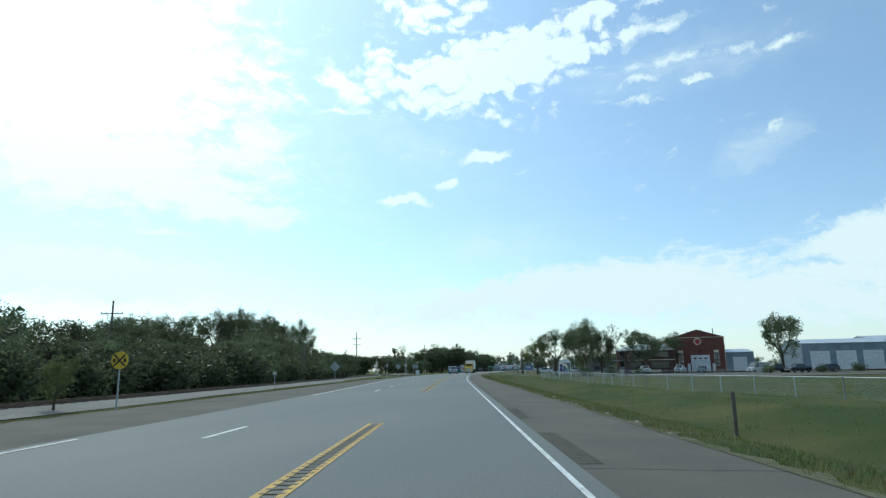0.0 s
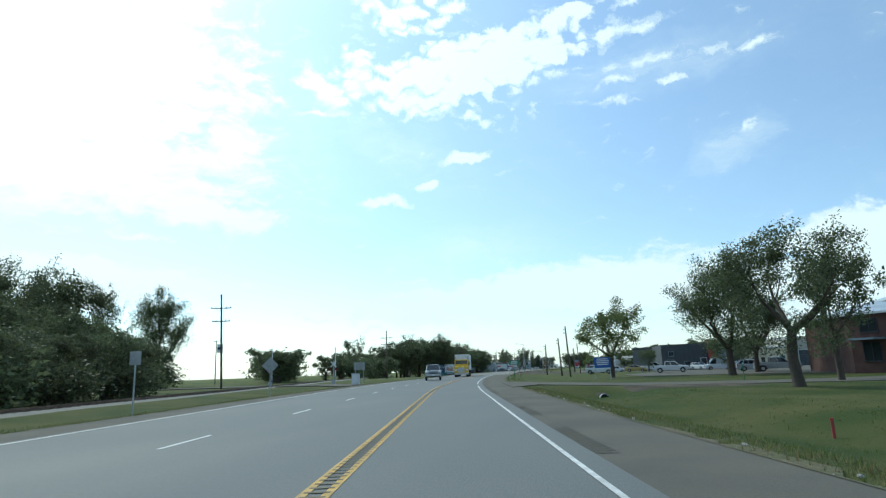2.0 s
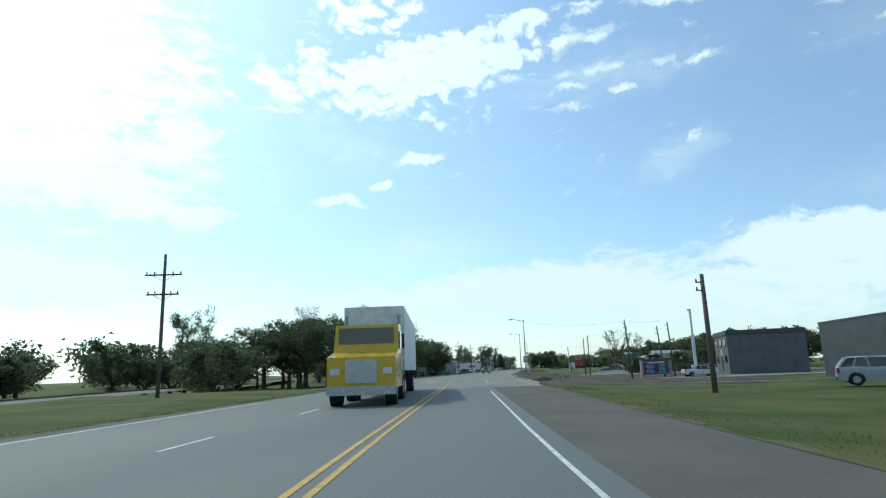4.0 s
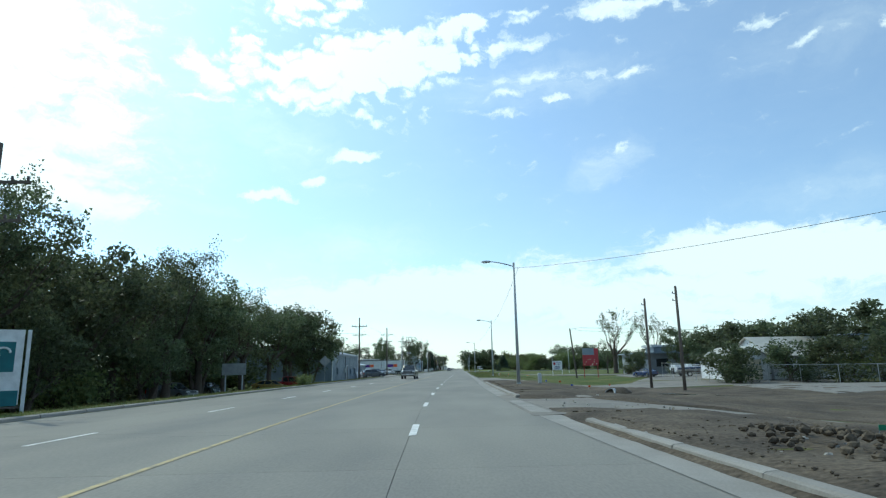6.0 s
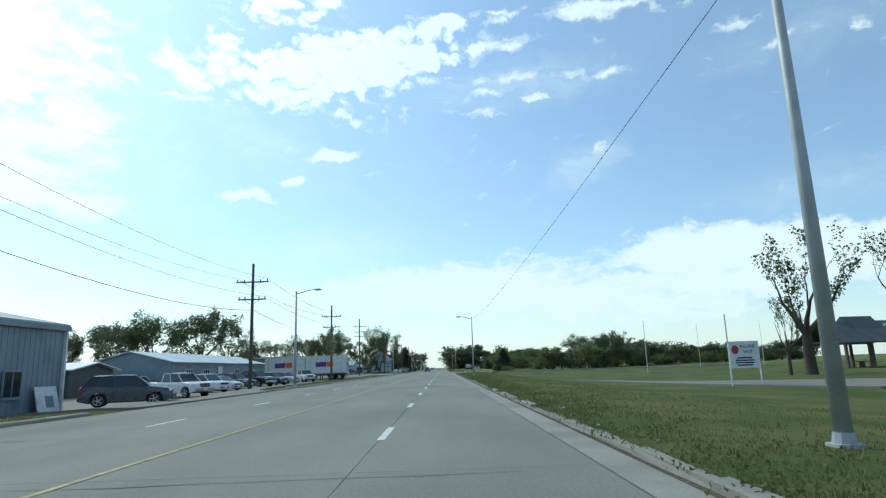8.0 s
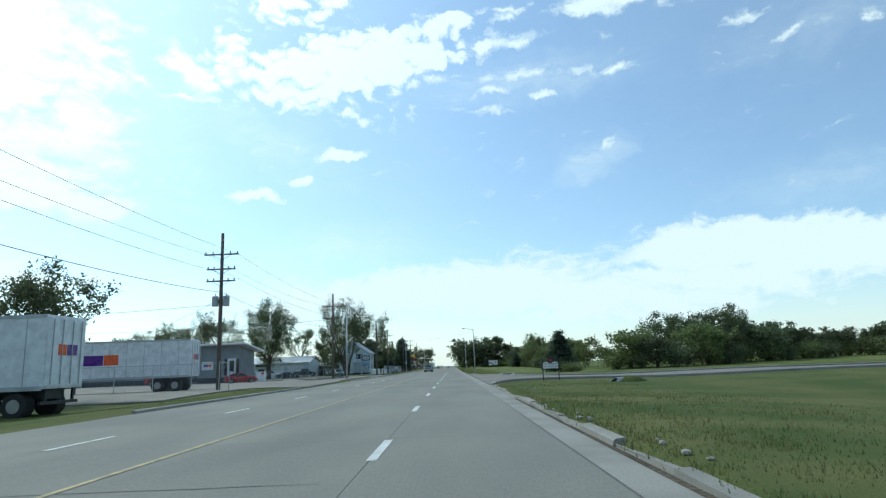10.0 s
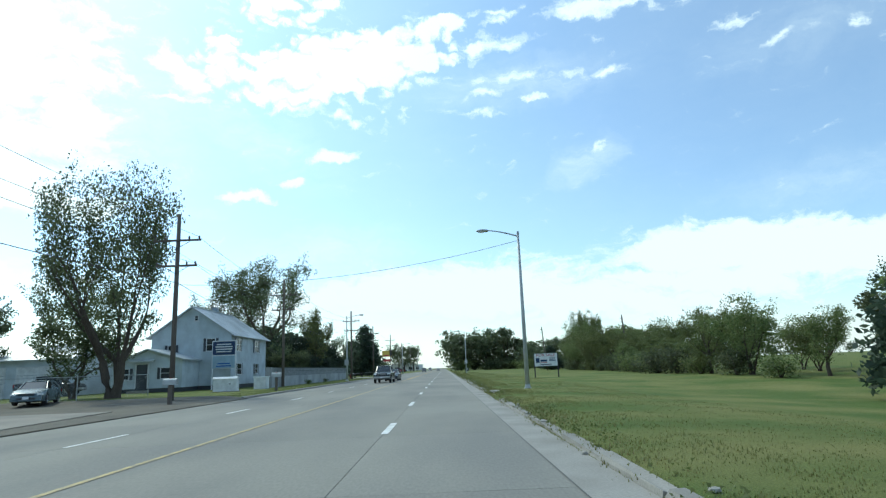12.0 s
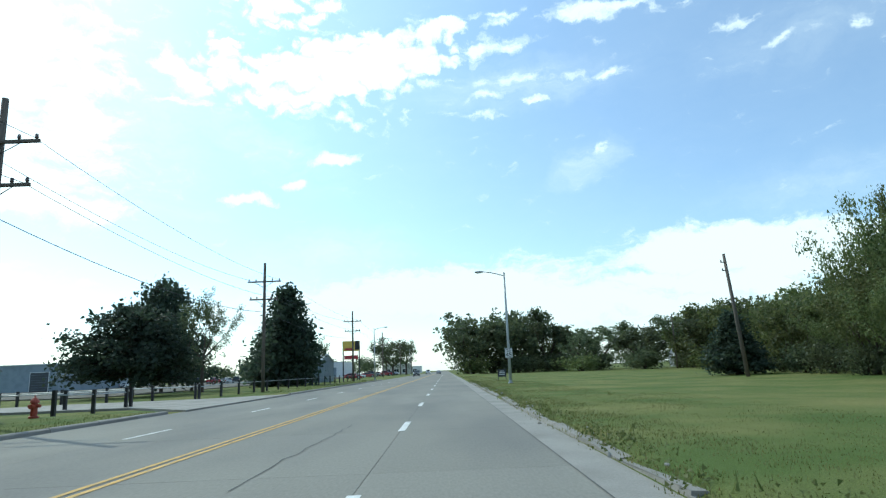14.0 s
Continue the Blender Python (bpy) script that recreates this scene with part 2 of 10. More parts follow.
def leaf_material(name, dark, light):
    """Leaves: each island its own green, a little light passes through."""
    m = bpy.data.materials.new(name)
    m.use_nodes = True
    n, l = m.node_tree.nodes, m.node_tree.links
    b = n["Principled BSDF"]
    b.inputs["Roughness"].default_value, b.inputs["Specular IOR Level"].default_value = 0.55, 0.3
    geo, info = n.new("ShaderNodeNewGeometry"), n.new("ShaderNodeObjectInfo")
    mix = n.new("ShaderNodeMix")
    mix.data_type = "RGBA"
    mix.inputs[6].default_value, mix.inputs[7].default_value = (*dark, 1), (*light, 1)
    l.new(geo.outputs["Random Per Island"], mix.inputs[0])
    hsv = n.new("ShaderNodeHueSaturation")
    for key, lo, hi in (("Hue", 0.485, 0.512), ("Value", 0.75, 1.25)):
        r = n.new("ShaderNodeMapRange")
        r.inputs["To Min"].default_value, r.inputs["To Max"].default_value = lo, hi
        l.new(info.outputs["Random"], r.inputs[0])
        l.new(r.outputs[0], hsv.inputs[key])
    l.new(mix.outputs[2], hsv.inputs["Color"])
    l.new(hsv.outputs[0], b.inputs["Base Color"])
    tr = n.new("ShaderNodeBsdfTranslucent")
    l.new(hsv.outputs[0], tr.inputs["Color"])
    ms = n.new("ShaderNodeMixShader")
    ms.inputs[0].default_value = 0.48
    l.new(b.outputs[0], ms.inputs[1])
    l.new(tr.outputs[0], ms.inputs[2])
    l.new(ms.outputs[0], n["Material Output"].inputs["Surface"])
    return m


ASPHALT = material("asphalt", (0.135, 0.135, 0.124), 0.75, 0.12, 0.35, 45, 0.25, tint=(0.125, 0.13, 0.127), stretch=(1, 0.25, 1))
SHOULDER = material("shoulder_asphalt", (0.132, 0.118, 0.092), 0.92, 0.16, 0.5, 40, 0.35, tint=(0.108, 0.098, 0.082), spec=0.25)
CONCRETE_ROAD = material("road_concrete", (0.178, 0.168, 0.142), 0.85, 0.12, 0.5, 35, 0.2, tint=(0.142, 0.136, 0.122), random=0.04, stretch=(1, 0.3, 1), spec=0.35)
CONCRETE = material("pale_concrete", (0.28, 0.262, 0.232), 0.85, 0.14, 0.8, 40, 0.3, tint=(0.21, 0.197, 0.172), random=0.08)
DRIVE = material("drive_concrete", (0.212, 0.188, 0.156), 0.85, 0.14, 0.6, 40, 0.3, tint=(0.158, 0.145, 0.124))
JOINT = material("joint_tar", (0.10, 0.098, 0.088), 0.8, 0.2, 3, 40, 0.2)
GROOVE = material("milled_groove", (0.20, 0.165, 0.105), 0.9, 0.2, 3, 40, 0.2)
EDGE_GROOVE = material("shoulder_groove", (0.110, 0.100, 0.081), 0.95, 0.2, 3, 40, 0.2, spec=0.2)
GRASS = material("mown_grass", (0.064, 0.090, 0.022), 0.95, 0.42, 0.28, 55, 0.7, tint=(0.135, 0.132, 0.046), spec=0.12)


def season(m, stops):
    """Grass that is darker and greener along some stretches, lighter and drier along others."""
    n, l = m.node_tree.nodes, m.node_tree.links
    hue = next(x for x in n if x.bl_idname == "ShaderNodeHueSaturation")
    was = hue.inputs["Value"].links[0].from_socket
    at_place, parts = n.new("ShaderNodeTexCoord"), n.new("ShaderNodeSeparateXYZ")
    l.new(at_place.outputs["Object"], parts.inputs[0])
    for y0, y1, a, b in stops:
        r, k = n.new("ShaderNodeMapRange"), n.new("ShaderNodeMath")
        for key, v in zip(("From Min", "From Max", "To Min", "To Max"), (y0, y1, a, b)):
            r.inputs[key].default_value = v
        k.operation = "MULTIPLY"
        l.new(parts.outputs[1], r.inputs[0])
        l.new(was, k.inputs[0])
        l.new(r.outputs[0], k.inputs[1])
        was = k.outputs[0]
    l.new(was, hue.inputs["Value"])


season(CONCRETE_ROAD, [(100, 145, 1.0, 1.3)])
season(GRASS, [(110, 200, 0.74, 1.0), (425, 460, 1.0, 1.4)])
BLADES = leaf_material("grass_blades", (0.075, 0.10, 0.028), (0.17, 0.18, 0.065))
LATE_BLADES = leaf_material("sunburnt_grass_blades", (0.13, 0.155, 0.05), (0.27, 0.27, 0.10))
DRY = leaf_material("dry_grass", (0.13, 0.12, 0.04), (0.28, 0.24, 0.11))
DIRT = material("bare_dirt", (0.118, 0.094, 0.066), 0.95, 0.55, 0.45, 15, 1.0, tint=(0.058, 0.047, 0.035), spec=0.2)
DRY_EARTH = material("dry_earth", (0.15, 0.125, 0.08), 0.95, 0.4, 0.5, 12, 0.9, tint=(0.085, 0.095, 0.035), spec=0.2)
GRAVEL = material("gravel", (0.20, 0.185, 0.16), 0.95, 0.45, 0.6, 22, 1.0, tint=(0.18, 0.17, 0.15))
STONE = material("rubble_stone", (0.36, 0.34, 0.30), 0.9, 0.25, 3, 18, 0.8, random=0.2)
RAIL = material("rail_steel", (0.11, 0.075, 0.055), 0.6, 0.25, 3, 30, 0.3, metal=0.6)
TIE = material("sleeper_wood", (0.07, 0.052, 0.04), 0.9, 0.3, 3, 25, 0.6)
WHITE_LINE = material("white_paint", (0.72, 0.71, 0.67), 0.7, 0.12, 4, 30, 0.1, tint=(0.5, 0.49, 0.46))
YELLOW_LINE = material("yellow_paint", (0.62, 0.36, 0.06), 0.7, 0.15, 4, 30, 0.1, tint=(0.42, 0.27, 0.08))
FADED_YELLOW = material("worn_yellow_paint", (0.46, 0.35, 0.15), 0.75, 0.2, 5, 22, 0.1, tint=(0.27, 0.235, 0.155))
BARK = material("bark", (0.085, 0.066, 0.05), 0.95, 0.35, 2, 14, 0.9, stretch=(3, 3, 0.6))
LEAF = leaf_material("leaves", (0.058, 0.080, 0.042), (0.155, 0.178, 0.088))
LEAF_LIGHT = leaf_material("light_leaves", (0.082, 0.115, 0.040), (0.20, 0.22, 0.085))
LEAF_DARK = leaf_material("cedar_needles", (0.032, 0.052, 0.036), (0.075, 0.10, 0.062))
POLE_WOOD = material("pole_wood", (0.135, 0.112, 0.092), 0.9, 0.25, 2, 20, 0.6, stretch=(4, 4, 0.4), random=0.15)
GALV = material("galvanised_steel", (0.44, 0.46, 0.47), 0.55, 0.08, 3, 40, 0.05, metal=0.25)
DARK_METAL = material("dark_metal", (0.045, 0.047, 0.05), 0.5, 0.15, 5, 40, 0.05, metal=0.4)
CERAMIC = material("insulator", (0.10, 0.075, 0.065), 0.3, 0.1, 8, 40)
TRANSFORMER = material("transformer_grey", (0.36, 0.38, 0.38), 0.5, 0.1, 4, 40, 0.05)
WIRE = material("cable_black", (0.03, 0.03, 0.032), 0.6, 0.1, 4, 40)
SIGN_BACK = material("sign_back_aluminium", (0.34, 0.355, 0.36), 0.5, 0.08, 3, 40, 0.03, metal=0.5)
SIGN_WHITE = material("sign_white", (0.74, 0.75, 0.76), 0.5, 0.05, 3, 40)
SIGN_YELLOW = material("sign_yellow", (0.72, 0.47, 0.03), 0.5, 0.06, 3, 40)
SIGN_GREEN = material("sign_green", (0.02, 0.20, 0.10), 0.5, 0.06, 3, 40)
SIGN_BLUE = material("sign_blue", (0.025, 0.10, 0.38), 0.5, 0.06, 3, 40)
NAVY = material("billboard_navy", (0.022, 0.045, 0.12), 0.6, 0.08, 2, 40)
TEAL = material("billboard_teal", (0.02, 0.14, 0.16), 0.6, 0.08, 2, 40)
PALE_BLUE = material("billboard_pale_blue", (0.33, 0.45, 0.55), 0.6, 0.06, 2, 40)
CREAM = material("cream_print", (0.66, 0.58, 0.42), 0.6, 0.06, 2, 40)
YELLOW_PRINT = material("yellow_print", (0.70, 0.50, 0.10), 0.6, 0.05, 3, 40)
RED_PRINT = material("red_print", (0.42, 0.045, 0.05), 0.6, 0.15, 6, 30, tint=(0.30, 0.03, 0.04))
FOOD_BROWN = material("food_brown", (0.33, 0.12, 0.07), 0.6, 0.4, 12, 60, tint=(0.55, 0.30, 0.2))
BLACK = material("black_paint", (0.018, 0.018, 0.02), 0.5, 0.1, 4, 40)
WHITE = material("white_paint_board", (0.70, 0.72, 0.74), 0.6, 0.06, 1.5, 30, 0.1)
SIDING = material("pale_blue_siding", (0.56, 0.62, 0.66), 0.65, 0.05, 1.2, 30, 0.08)
GREY_METAL = material("grey_metal_cladding", (0.23, 0.28, 0.33), 0.5, 0.06, 0.8, 25, 0.05, metal=0.2)
TAN_METAL = material("tan_metal_cladding", (0.46, 0.44, 0.38), 0.55, 0.06, 0.8, 25, 0.05)
DARK_CLAD = material("dark_grey_cladding", (0.05, 0.056, 0.065), 0.55, 0.08, 0.8, 25, 0.05)
OFFICE_GREY = material("dark_grey_render", (0.125, 0.13, 0.135), 0.8, 0.1, 0.8, 25, 0.1)
GREY_BUILD = material("grey_board_cladding", (0.23, 0.25, 0.26), 0.6, 0.08, 0.8, 25, 0.05)
SHED_ROOF = material("weathered_metal_roof", (0.34, 0.37, 0.40), 0.5, 0.06, 0.6, 25, 0.05, metal=0.2)
ROOF_METAL = material("pale_metal_roof", (0.55, 0.58, 0.60), 0.4, 0.06, 0.6, 25, 0.05, metal=0.3)
SHINGLE = material("dark_shingles", (0.10, 0.095, 0.09), 0.9, 0.25, 1.5, 18, 0.6)
BRICK_BROWN = material("brown_brick", (0.100, 0.050, 0.039), 0.85, 0.2, 1.2, 20, 0.4, tint=(0.078, 0.038, 0.031))
BRICK_RED = material("red_brick", (0.165, 0.060, 0.043), 0.85, 0.2, 1.2, 20, 0.4, tint=(0.125, 0.045, 0.034))
BLOCK = material("painted_block", (0.26, 0.27, 0.275), 0.85, 0.14, 1.0, 22, 0.35, tint=(0.20, 0.205, 0.21), random=0.14)
WHITEWASH = material("patchy_whitewash", (0.42, 0.43, 0.44), 0.85, 0.14, 0.5, 14, 0.3, tint=(0.27, 0.28, 0.285))
GLASS = material("window_glass", (0.022, 0.028, 0.032), 0.06, 0.05, 2, 10, spec=0.7)
RUBBER = material("tyre_rubber", (0.022, 0.022, 0.023), 0.85, 0.1, 6, 40)
RIM = material("wheel_rim", (0.42, 0.43, 0.44), 0.3, 0.05, 6, 40, metal=0.9)
PLASTIC = material("black_plastic", (0.028, 0.029, 0.031), 0.6, 0.1, 6, 40)
LENS = material("lamp_lens", (0.75, 0.77, 0.78), 0.1, 0.03, 6, 40, spec=0.8)
TAIL = material("tail_lens", (0.35, 0.02, 0.02), 0.2, 0.03, 6, 40)
ORANGE = material("marker_orange", (0.75, 0.12, 0.03), 0.6, 0.08, 6, 40)
BLUE_FLAG = material("marker_blue", (0.03, 0.08, 0.5), 0.6, 0.08, 6, 40)
RUST = material("rusty_red_steel", (0.34, 0.05, 0.045), 0.7, 0.2, 3, 30, 0.2)
HYDRANT = material("hydrant_red", (0.36, 0.06, 0.03), 0.55, 0.15, 6, 40, 0.1)
PIPE = material("corrugated_pipe", (0.30, 0.31, 0.31), 0.5, 0.15, 4, 30, 0.2, metal=0.6)
PAINTS = {}


def paint(colour):
    """Car paint of that colour."""
    if colour not in PAINTS:
        PAINTS[colour] = material("car_paint", colour, 0.28, 0.04, 2, 40, spec=0.5, patch=0.05)
        PAINTS[colour].node_tree.nodes["Principled BSDF"].inputs["Coat Weight"].default_value = 0.3
    return PAINTS[colour]

# ---- mesh helpers ----
def link(name, me, mat, parent=None, label=""):
    ob = new(name, me)
    if mat:
        me.materials.append(mat) if mat.name not in me.materials else None
    if parent:
        ob.parent = parent
    if label:
        ob["label"] = label
    return ob


def part(name, bm, mat, parent, label="", smooth=False):
    """One mesh object from a bmesh, under a thing or a part."""
    me = bpy.data.meshes.new(name)
    bm.normal_update()
    bm.to_mesh(me)
    bm.free()
    if smooth:
        me.polygons.foreach_set("use_smooth", [True] * len(me.polygons))
    return link(name, me, mat, parent, label)


def raw(name, verts, faces, mat, parent=None, label=""):
    me = bpy.data.meshes.new(name)
    me.from_pydata([tuple(v) for v in verts], [], faces)
    me.update()
    return link(name, me, mat, parent, label)


def thing(name, x, y, z=0.0, rz=0.0, label="", category="", group="", kind="", scale=1.0):
    ob = new(name)
    ob.empty_display_size = 0.2
    ob.matrix_basis = pose(x, y, z, 0, 0, rz) @ Matrix.Scale(scale, 4)
    return tagged(ob, label, category, group, kind)


def box(bm, x, y, z, sx, sy, sz, rz=0.0, bevel=0.0):
    """A box by its centre and full sizes."""
    m = pose(x, y, z, 0, 0, rz) @ Matrix.Diagonal((sx, sy, sz, 1))
    made = bmesh.ops.create_cube(bm, size=1, matrix=m)["verts"]
    if bevel:
        es = list({e for v in made for e in v.link_edges})
        bmesh.ops.bevel(bm, geom=es, offset=bevel, segments=2, affect="EDGES", profile=0.6)
    return bm


def boxed(*a, **k):
    return box(bmesh.new(), *a, **k)


def tube(bm, points, radii, sides=8, cap=True):
    """A tapered tube through points."""
    pts = [Vector(p) for p in points]
    if isinstance(radii, (int, float)):
        radii = [radii] * len(pts)
    rings = []
    for i, p in enumerate(pts):
        d = (pts[min(i + 1, len(pts) - 1)] - pts[max(i - 1, 0)]).normalized()
        a = d.orthogonal().normalized() if abs(d.z) > 0.95 else d.cross(Vector((0, 0, 1))).normalized()
        b = d.cross(a)
        rings.append([bm.verts.new(p + (a * math.cos(2 * math.pi * k / sides) + b * math.sin(2 * math.pi * k / sides)) * radii[i]) for k in range(sides)])
    for r, s in zip(rings[:-1], rings[1:]):
        for k in range(sides):
            bm.faces.new((r[k], r[(k + 1) % sides], s[(k + 1) % sides], s[k]))
    if cap:
        bm.faces.new(rings[0][::-1])
        bm.faces.new(rings[-1])
    return bm


def tubed(points, radii, sides=8):
    return tube(bmesh.new(), points, radii, sides)


def prism(bm, outline, axis, lo, hi):
    """An outline of (a, b) pushed along an axis from lo to hi."""
    def at(a, b, c):
        return {"x": (c, a, b), "y": (a, c, b), "z": (a, b, c)}[axis]
    v0 = [bm.verts.new(at(a, b, lo)) for a, b in outline]
    v1 = [bm.verts.new(at(a, b, hi)) for a, b in outline]
    n = len(outline)
    for i in range(n):
        bm.faces.new((v0[i], v0[(i + 1) % n], v1[(i + 1) % n], v1[i]))
    bm.faces.new(v0[::-1])
    bm.faces.new(v1)
    bmesh.ops.recalc_face_normals(bm, faces=bm.faces)
    return bm


def spline(rows, k=4):
    """Rows of numbers joined by a smooth curve, k steps to a gap."""
    out = []
    for i in range(len(rows) - 1):
        p0, p1, p2, p3 = (np.array(rows[max(0, min(len(rows) - 1, i + j))], float) for j in (-1, 0, 1, 2))
        for q in range(k):
            t = q / k
            v = 0.5 * (2 * p1 + (p2 - p0) * t + (2 * p0 - 5 * p1 + 4 * p2 - p3) * t * t + (3 * p1 - p0 - 3 * p2 + p3) * t ** 3)
            v[0] = p1[0] + (p2[0] - p1[0]) * t
            out.append(v)
    return out + [np.array(rows[-1], float)]


# ---- the road's line ----
KNOT_Y = [-400, -100, 5, 61, 97.6, 116, 150, 186, 200, 212, 234, 250, 283, 420, 1200]
KNOT_X = [132.0, 60.2, 34.8, 21.4, 13.6, 9.75, 4.6, 0.75, -0.75, -1.8, -3.1, -3.55, -3.72, -3.72, -3.72]


def centre(y):
    """The yellow line's x at y, smoothed."""
    ys = np.array([y + d for d in (-12, -8, -4, 0, 4, 8, 12)])
    return float(np.mean(np.interp(ys, KNOT_Y, KNOT_X)))


def on_road(u, y, z=0.0):
    """The point u metres to the right of the yellow line."""
    s = (centre(y + 1) - centre(y - 1)) / 2
    k = 1 / math.hypot(1, s)
    return Vector((centre(y) + u * k, y - u * s * k, z))


def blend(y, pairs):
    return float(np.interp(y, [p[0] for p in pairs], [p[1] for p in pairs]))


def right_edge(y):
    return blend(y, [(0, 4.95), (45, 4.95), (85, 4.65), (100, 4.75), (125, 4.9), (170, 5.6), (200, 6.1), (224, 6.3), (245, 5.9), (270, 5.85), (300, 5.98), (400, 5.72), (450, 5.52), (1000, 5.5)])


def left_edge(y):
    return blend(y, [(0, -8.8), (70, -9.2), (130, -8.6), (190, -7.2), (300, -6.6), (360, -5.9), (450, -5.45), (1000, -5.4)])


def left_dash(y):
    return blend(y, [(30, -2.65), (48, -2.8), (85, -3.4), (100, -3.2), (130, -3.1), (200, -2.95), (222, -3.1), (259, -3.02), (275, -2.87), (310, -2.56), (415, -2.48), (460, -2.38), (522, -2.46), (900, -2.46)])


def left_line(y):
    return blend(y, [(0, -4.6), (30, -5.0), (48, -5.55), (60, -6.1), (86, -7.1), (110, -7.1), (150, -6.8)])


# ---- ground: one sheet to the horizon ----
def ease(k):
    k = max(0.0, min(1.0, k))
    return k * k * (3 - 2 * k)


CUTS_RIGHT = ((211, 217.5), (239.5, 247), (270, 291), (400, 430))
CUTS_LEFT = ((316, 333), (380, 386), (408.5, 424), (447, 470), (531, 545.5))


def cut(y, spans):
    """1 where a drive meets the road, so that the bank has no step there."""
    return max(ease((y - a + 1) / 2) * (1 - ease((y - b + 1) / 2)) for a, b in spans)


def ground_height(u, y):
    """The road runs on a low bank; the land beside it lies lower."""
    town = ease((y - 185) / 20)
    if u > 0:
        d = u - right_edge(y)
        z = -0.035 + 0.11 * town * ease((d + 0.1) / 0.4) * (1 - cut(y, CUTS_RIGHT))
        ditch = blend(y, [(-50, 0.55), (60, 0.62), (108.6, 0.66), (110.8, 0.05), (123, 0.05), (125, 0.3), (190, 0.1)])
        z -= (1 - town) * (ditch * math.sin(math.pi * max(0, min(1, d / 8))) ** 2 + 0.28 * ease((d - 2) / 8))
        z -= town * blend(y, [(190, 0.92), (285, 0.92), (302, 0.55), (340, 0.55), (385, 0.5), (398, 0.14), (432, 0.14), (450, 0.62), (465, 0.62), (482, 0.12), (600, 0.15)]) * ease((d - 0.8) / 12)
        # a dug ditch with its spoil heap
        dug = ease((y - 218) / 2) * (1 - ease((y - 237) / 3)) + ease((y - 250) / 3) * (1 - ease((y - 267) / 4))
        mid = blend(y, [(218, 5.6), (228, 5.2), (250, 6.0), (262, 6.4)])
        z += dug * (0.26 * math.exp(-((d - mid - 4) / 2) ** 2) - 0.3 * math.exp(-((d - mid) / 1.3) ** 2))
    else:
        d = left_edge(y) - u
        z = -0.035 + 0.11 * town * ease((d + 0.1) / 0.4) * (1 - cut(y, CUTS_LEFT))
        z -= 0.12 * math.sin(math.pi * max(0, min(1, d / 5))) * (1 - town)
        low = ease((y - 195) / 12) * (1 - ease((y - 292) / 12))
        z -= 0.95 * low * ease((d - 1.2) / 5)
        z -= 0.25 * ease((y - 292) / 12) * (1 - ease((y - 392) / 12)) * ease((d - 1.2) / 4)
    if d > 8:
        z += 0.05 * math.sin(u * 0.21 + y * 0.05) * min(1, (d - 8) / 10)
    return z


def ground_z(x, y):
    """The height of the ground at a place."""
    v, u = y, x - centre(y)
    if abs(u) < 60:
        for _ in range(4):
            s = (centre(v + 1) - centre(v - 1)) / 2
            k = 1 / math.hypot(1, s)
            u = ((x - centre(v)) - s * (y - v) * 0) / k if abs(s) < 1e-6 else (x - centre(v)) / k
            v = y + u * s * k
    return ground_height(u, v)


US = [-3000, -1200, -500, -250, -150, -100, -70, -50, -38, -30, -25, -20, -17, -15, -13.5, -12, -11, -10, -9.4, -8.8, -8.2, -7.6, -7.0, -6.6, -6.2, -5.8, -5.4, -5, 0,
      4.6, 5.0, 5.3, 5.6, 5.8, 6.0, 6.2, 6.4, 6.7, 7.0, 7.5, 8, 8.4, 8.8, 9.2, 9.6, 10.4, 11.2, 12, 13, 14.5, 17, 20, 25, 30, 38, 50, 70, 100, 150, 250, 500, 1200, 3000]
YS = [-1500, -600, -250, -100] + [-60 + 3.0 * i for i in range(55)] + [105 + 0.6 * i for i in range(36)] + [126.6 + 3.0 * i for i in range(18)] + [180 + 1.0 * i for i in range(420)] + [600 + 3.0 * i for i in range(42)] + [740, 780, 850, 1000, 1300, 2000, 4500]
verts, faces = [], []
for y in YS:
    for u in US:
        p = on_road(u, y) if abs(u) < 60 else Vector((centre(y) + u, y, 0))
        verts.append((p.x, p.y, ground_height(u, y)))
n = len(US)
for j in range(len(YS) - 1):
    for i in range(n - 1):
        a = j * n + i
        faces.append((a, a + 1, a + n + 1, a + n))
ground = raw("ground", verts, faces, GRASS)
ground.data.polygons.foreach_set("use_smooth", [True] * len(ground.data.polygons))
tagged(ground, "mown green and straw-coloured roadside grass", "ground", kind="structure")


def strip(name, y0, y1, left, right, z, mat, parent=None, label="", step=2.0, lift=None):
    """A sheet along the road between two offsets, which may be functions of y."""
    f = lambda e, y: e(y) if callable(e) else e
    k = max(1, int(math.ceil((y1 - y0) / step)))
    vs, fs = [], []
    for i in range(k + 1):
        y = y0 + (y1 - y0) * i / k
        for e in (left, right):
            u = f(e, y)
            vs.append(on_road(u, y, z if lift is None else z + lift(u, y)))
    for i in range(k):
        a = 2 * i
        fs.append((a, a + 1, a + 3, a + 2))
    return raw(name, vs, fs, mat, parent, label)


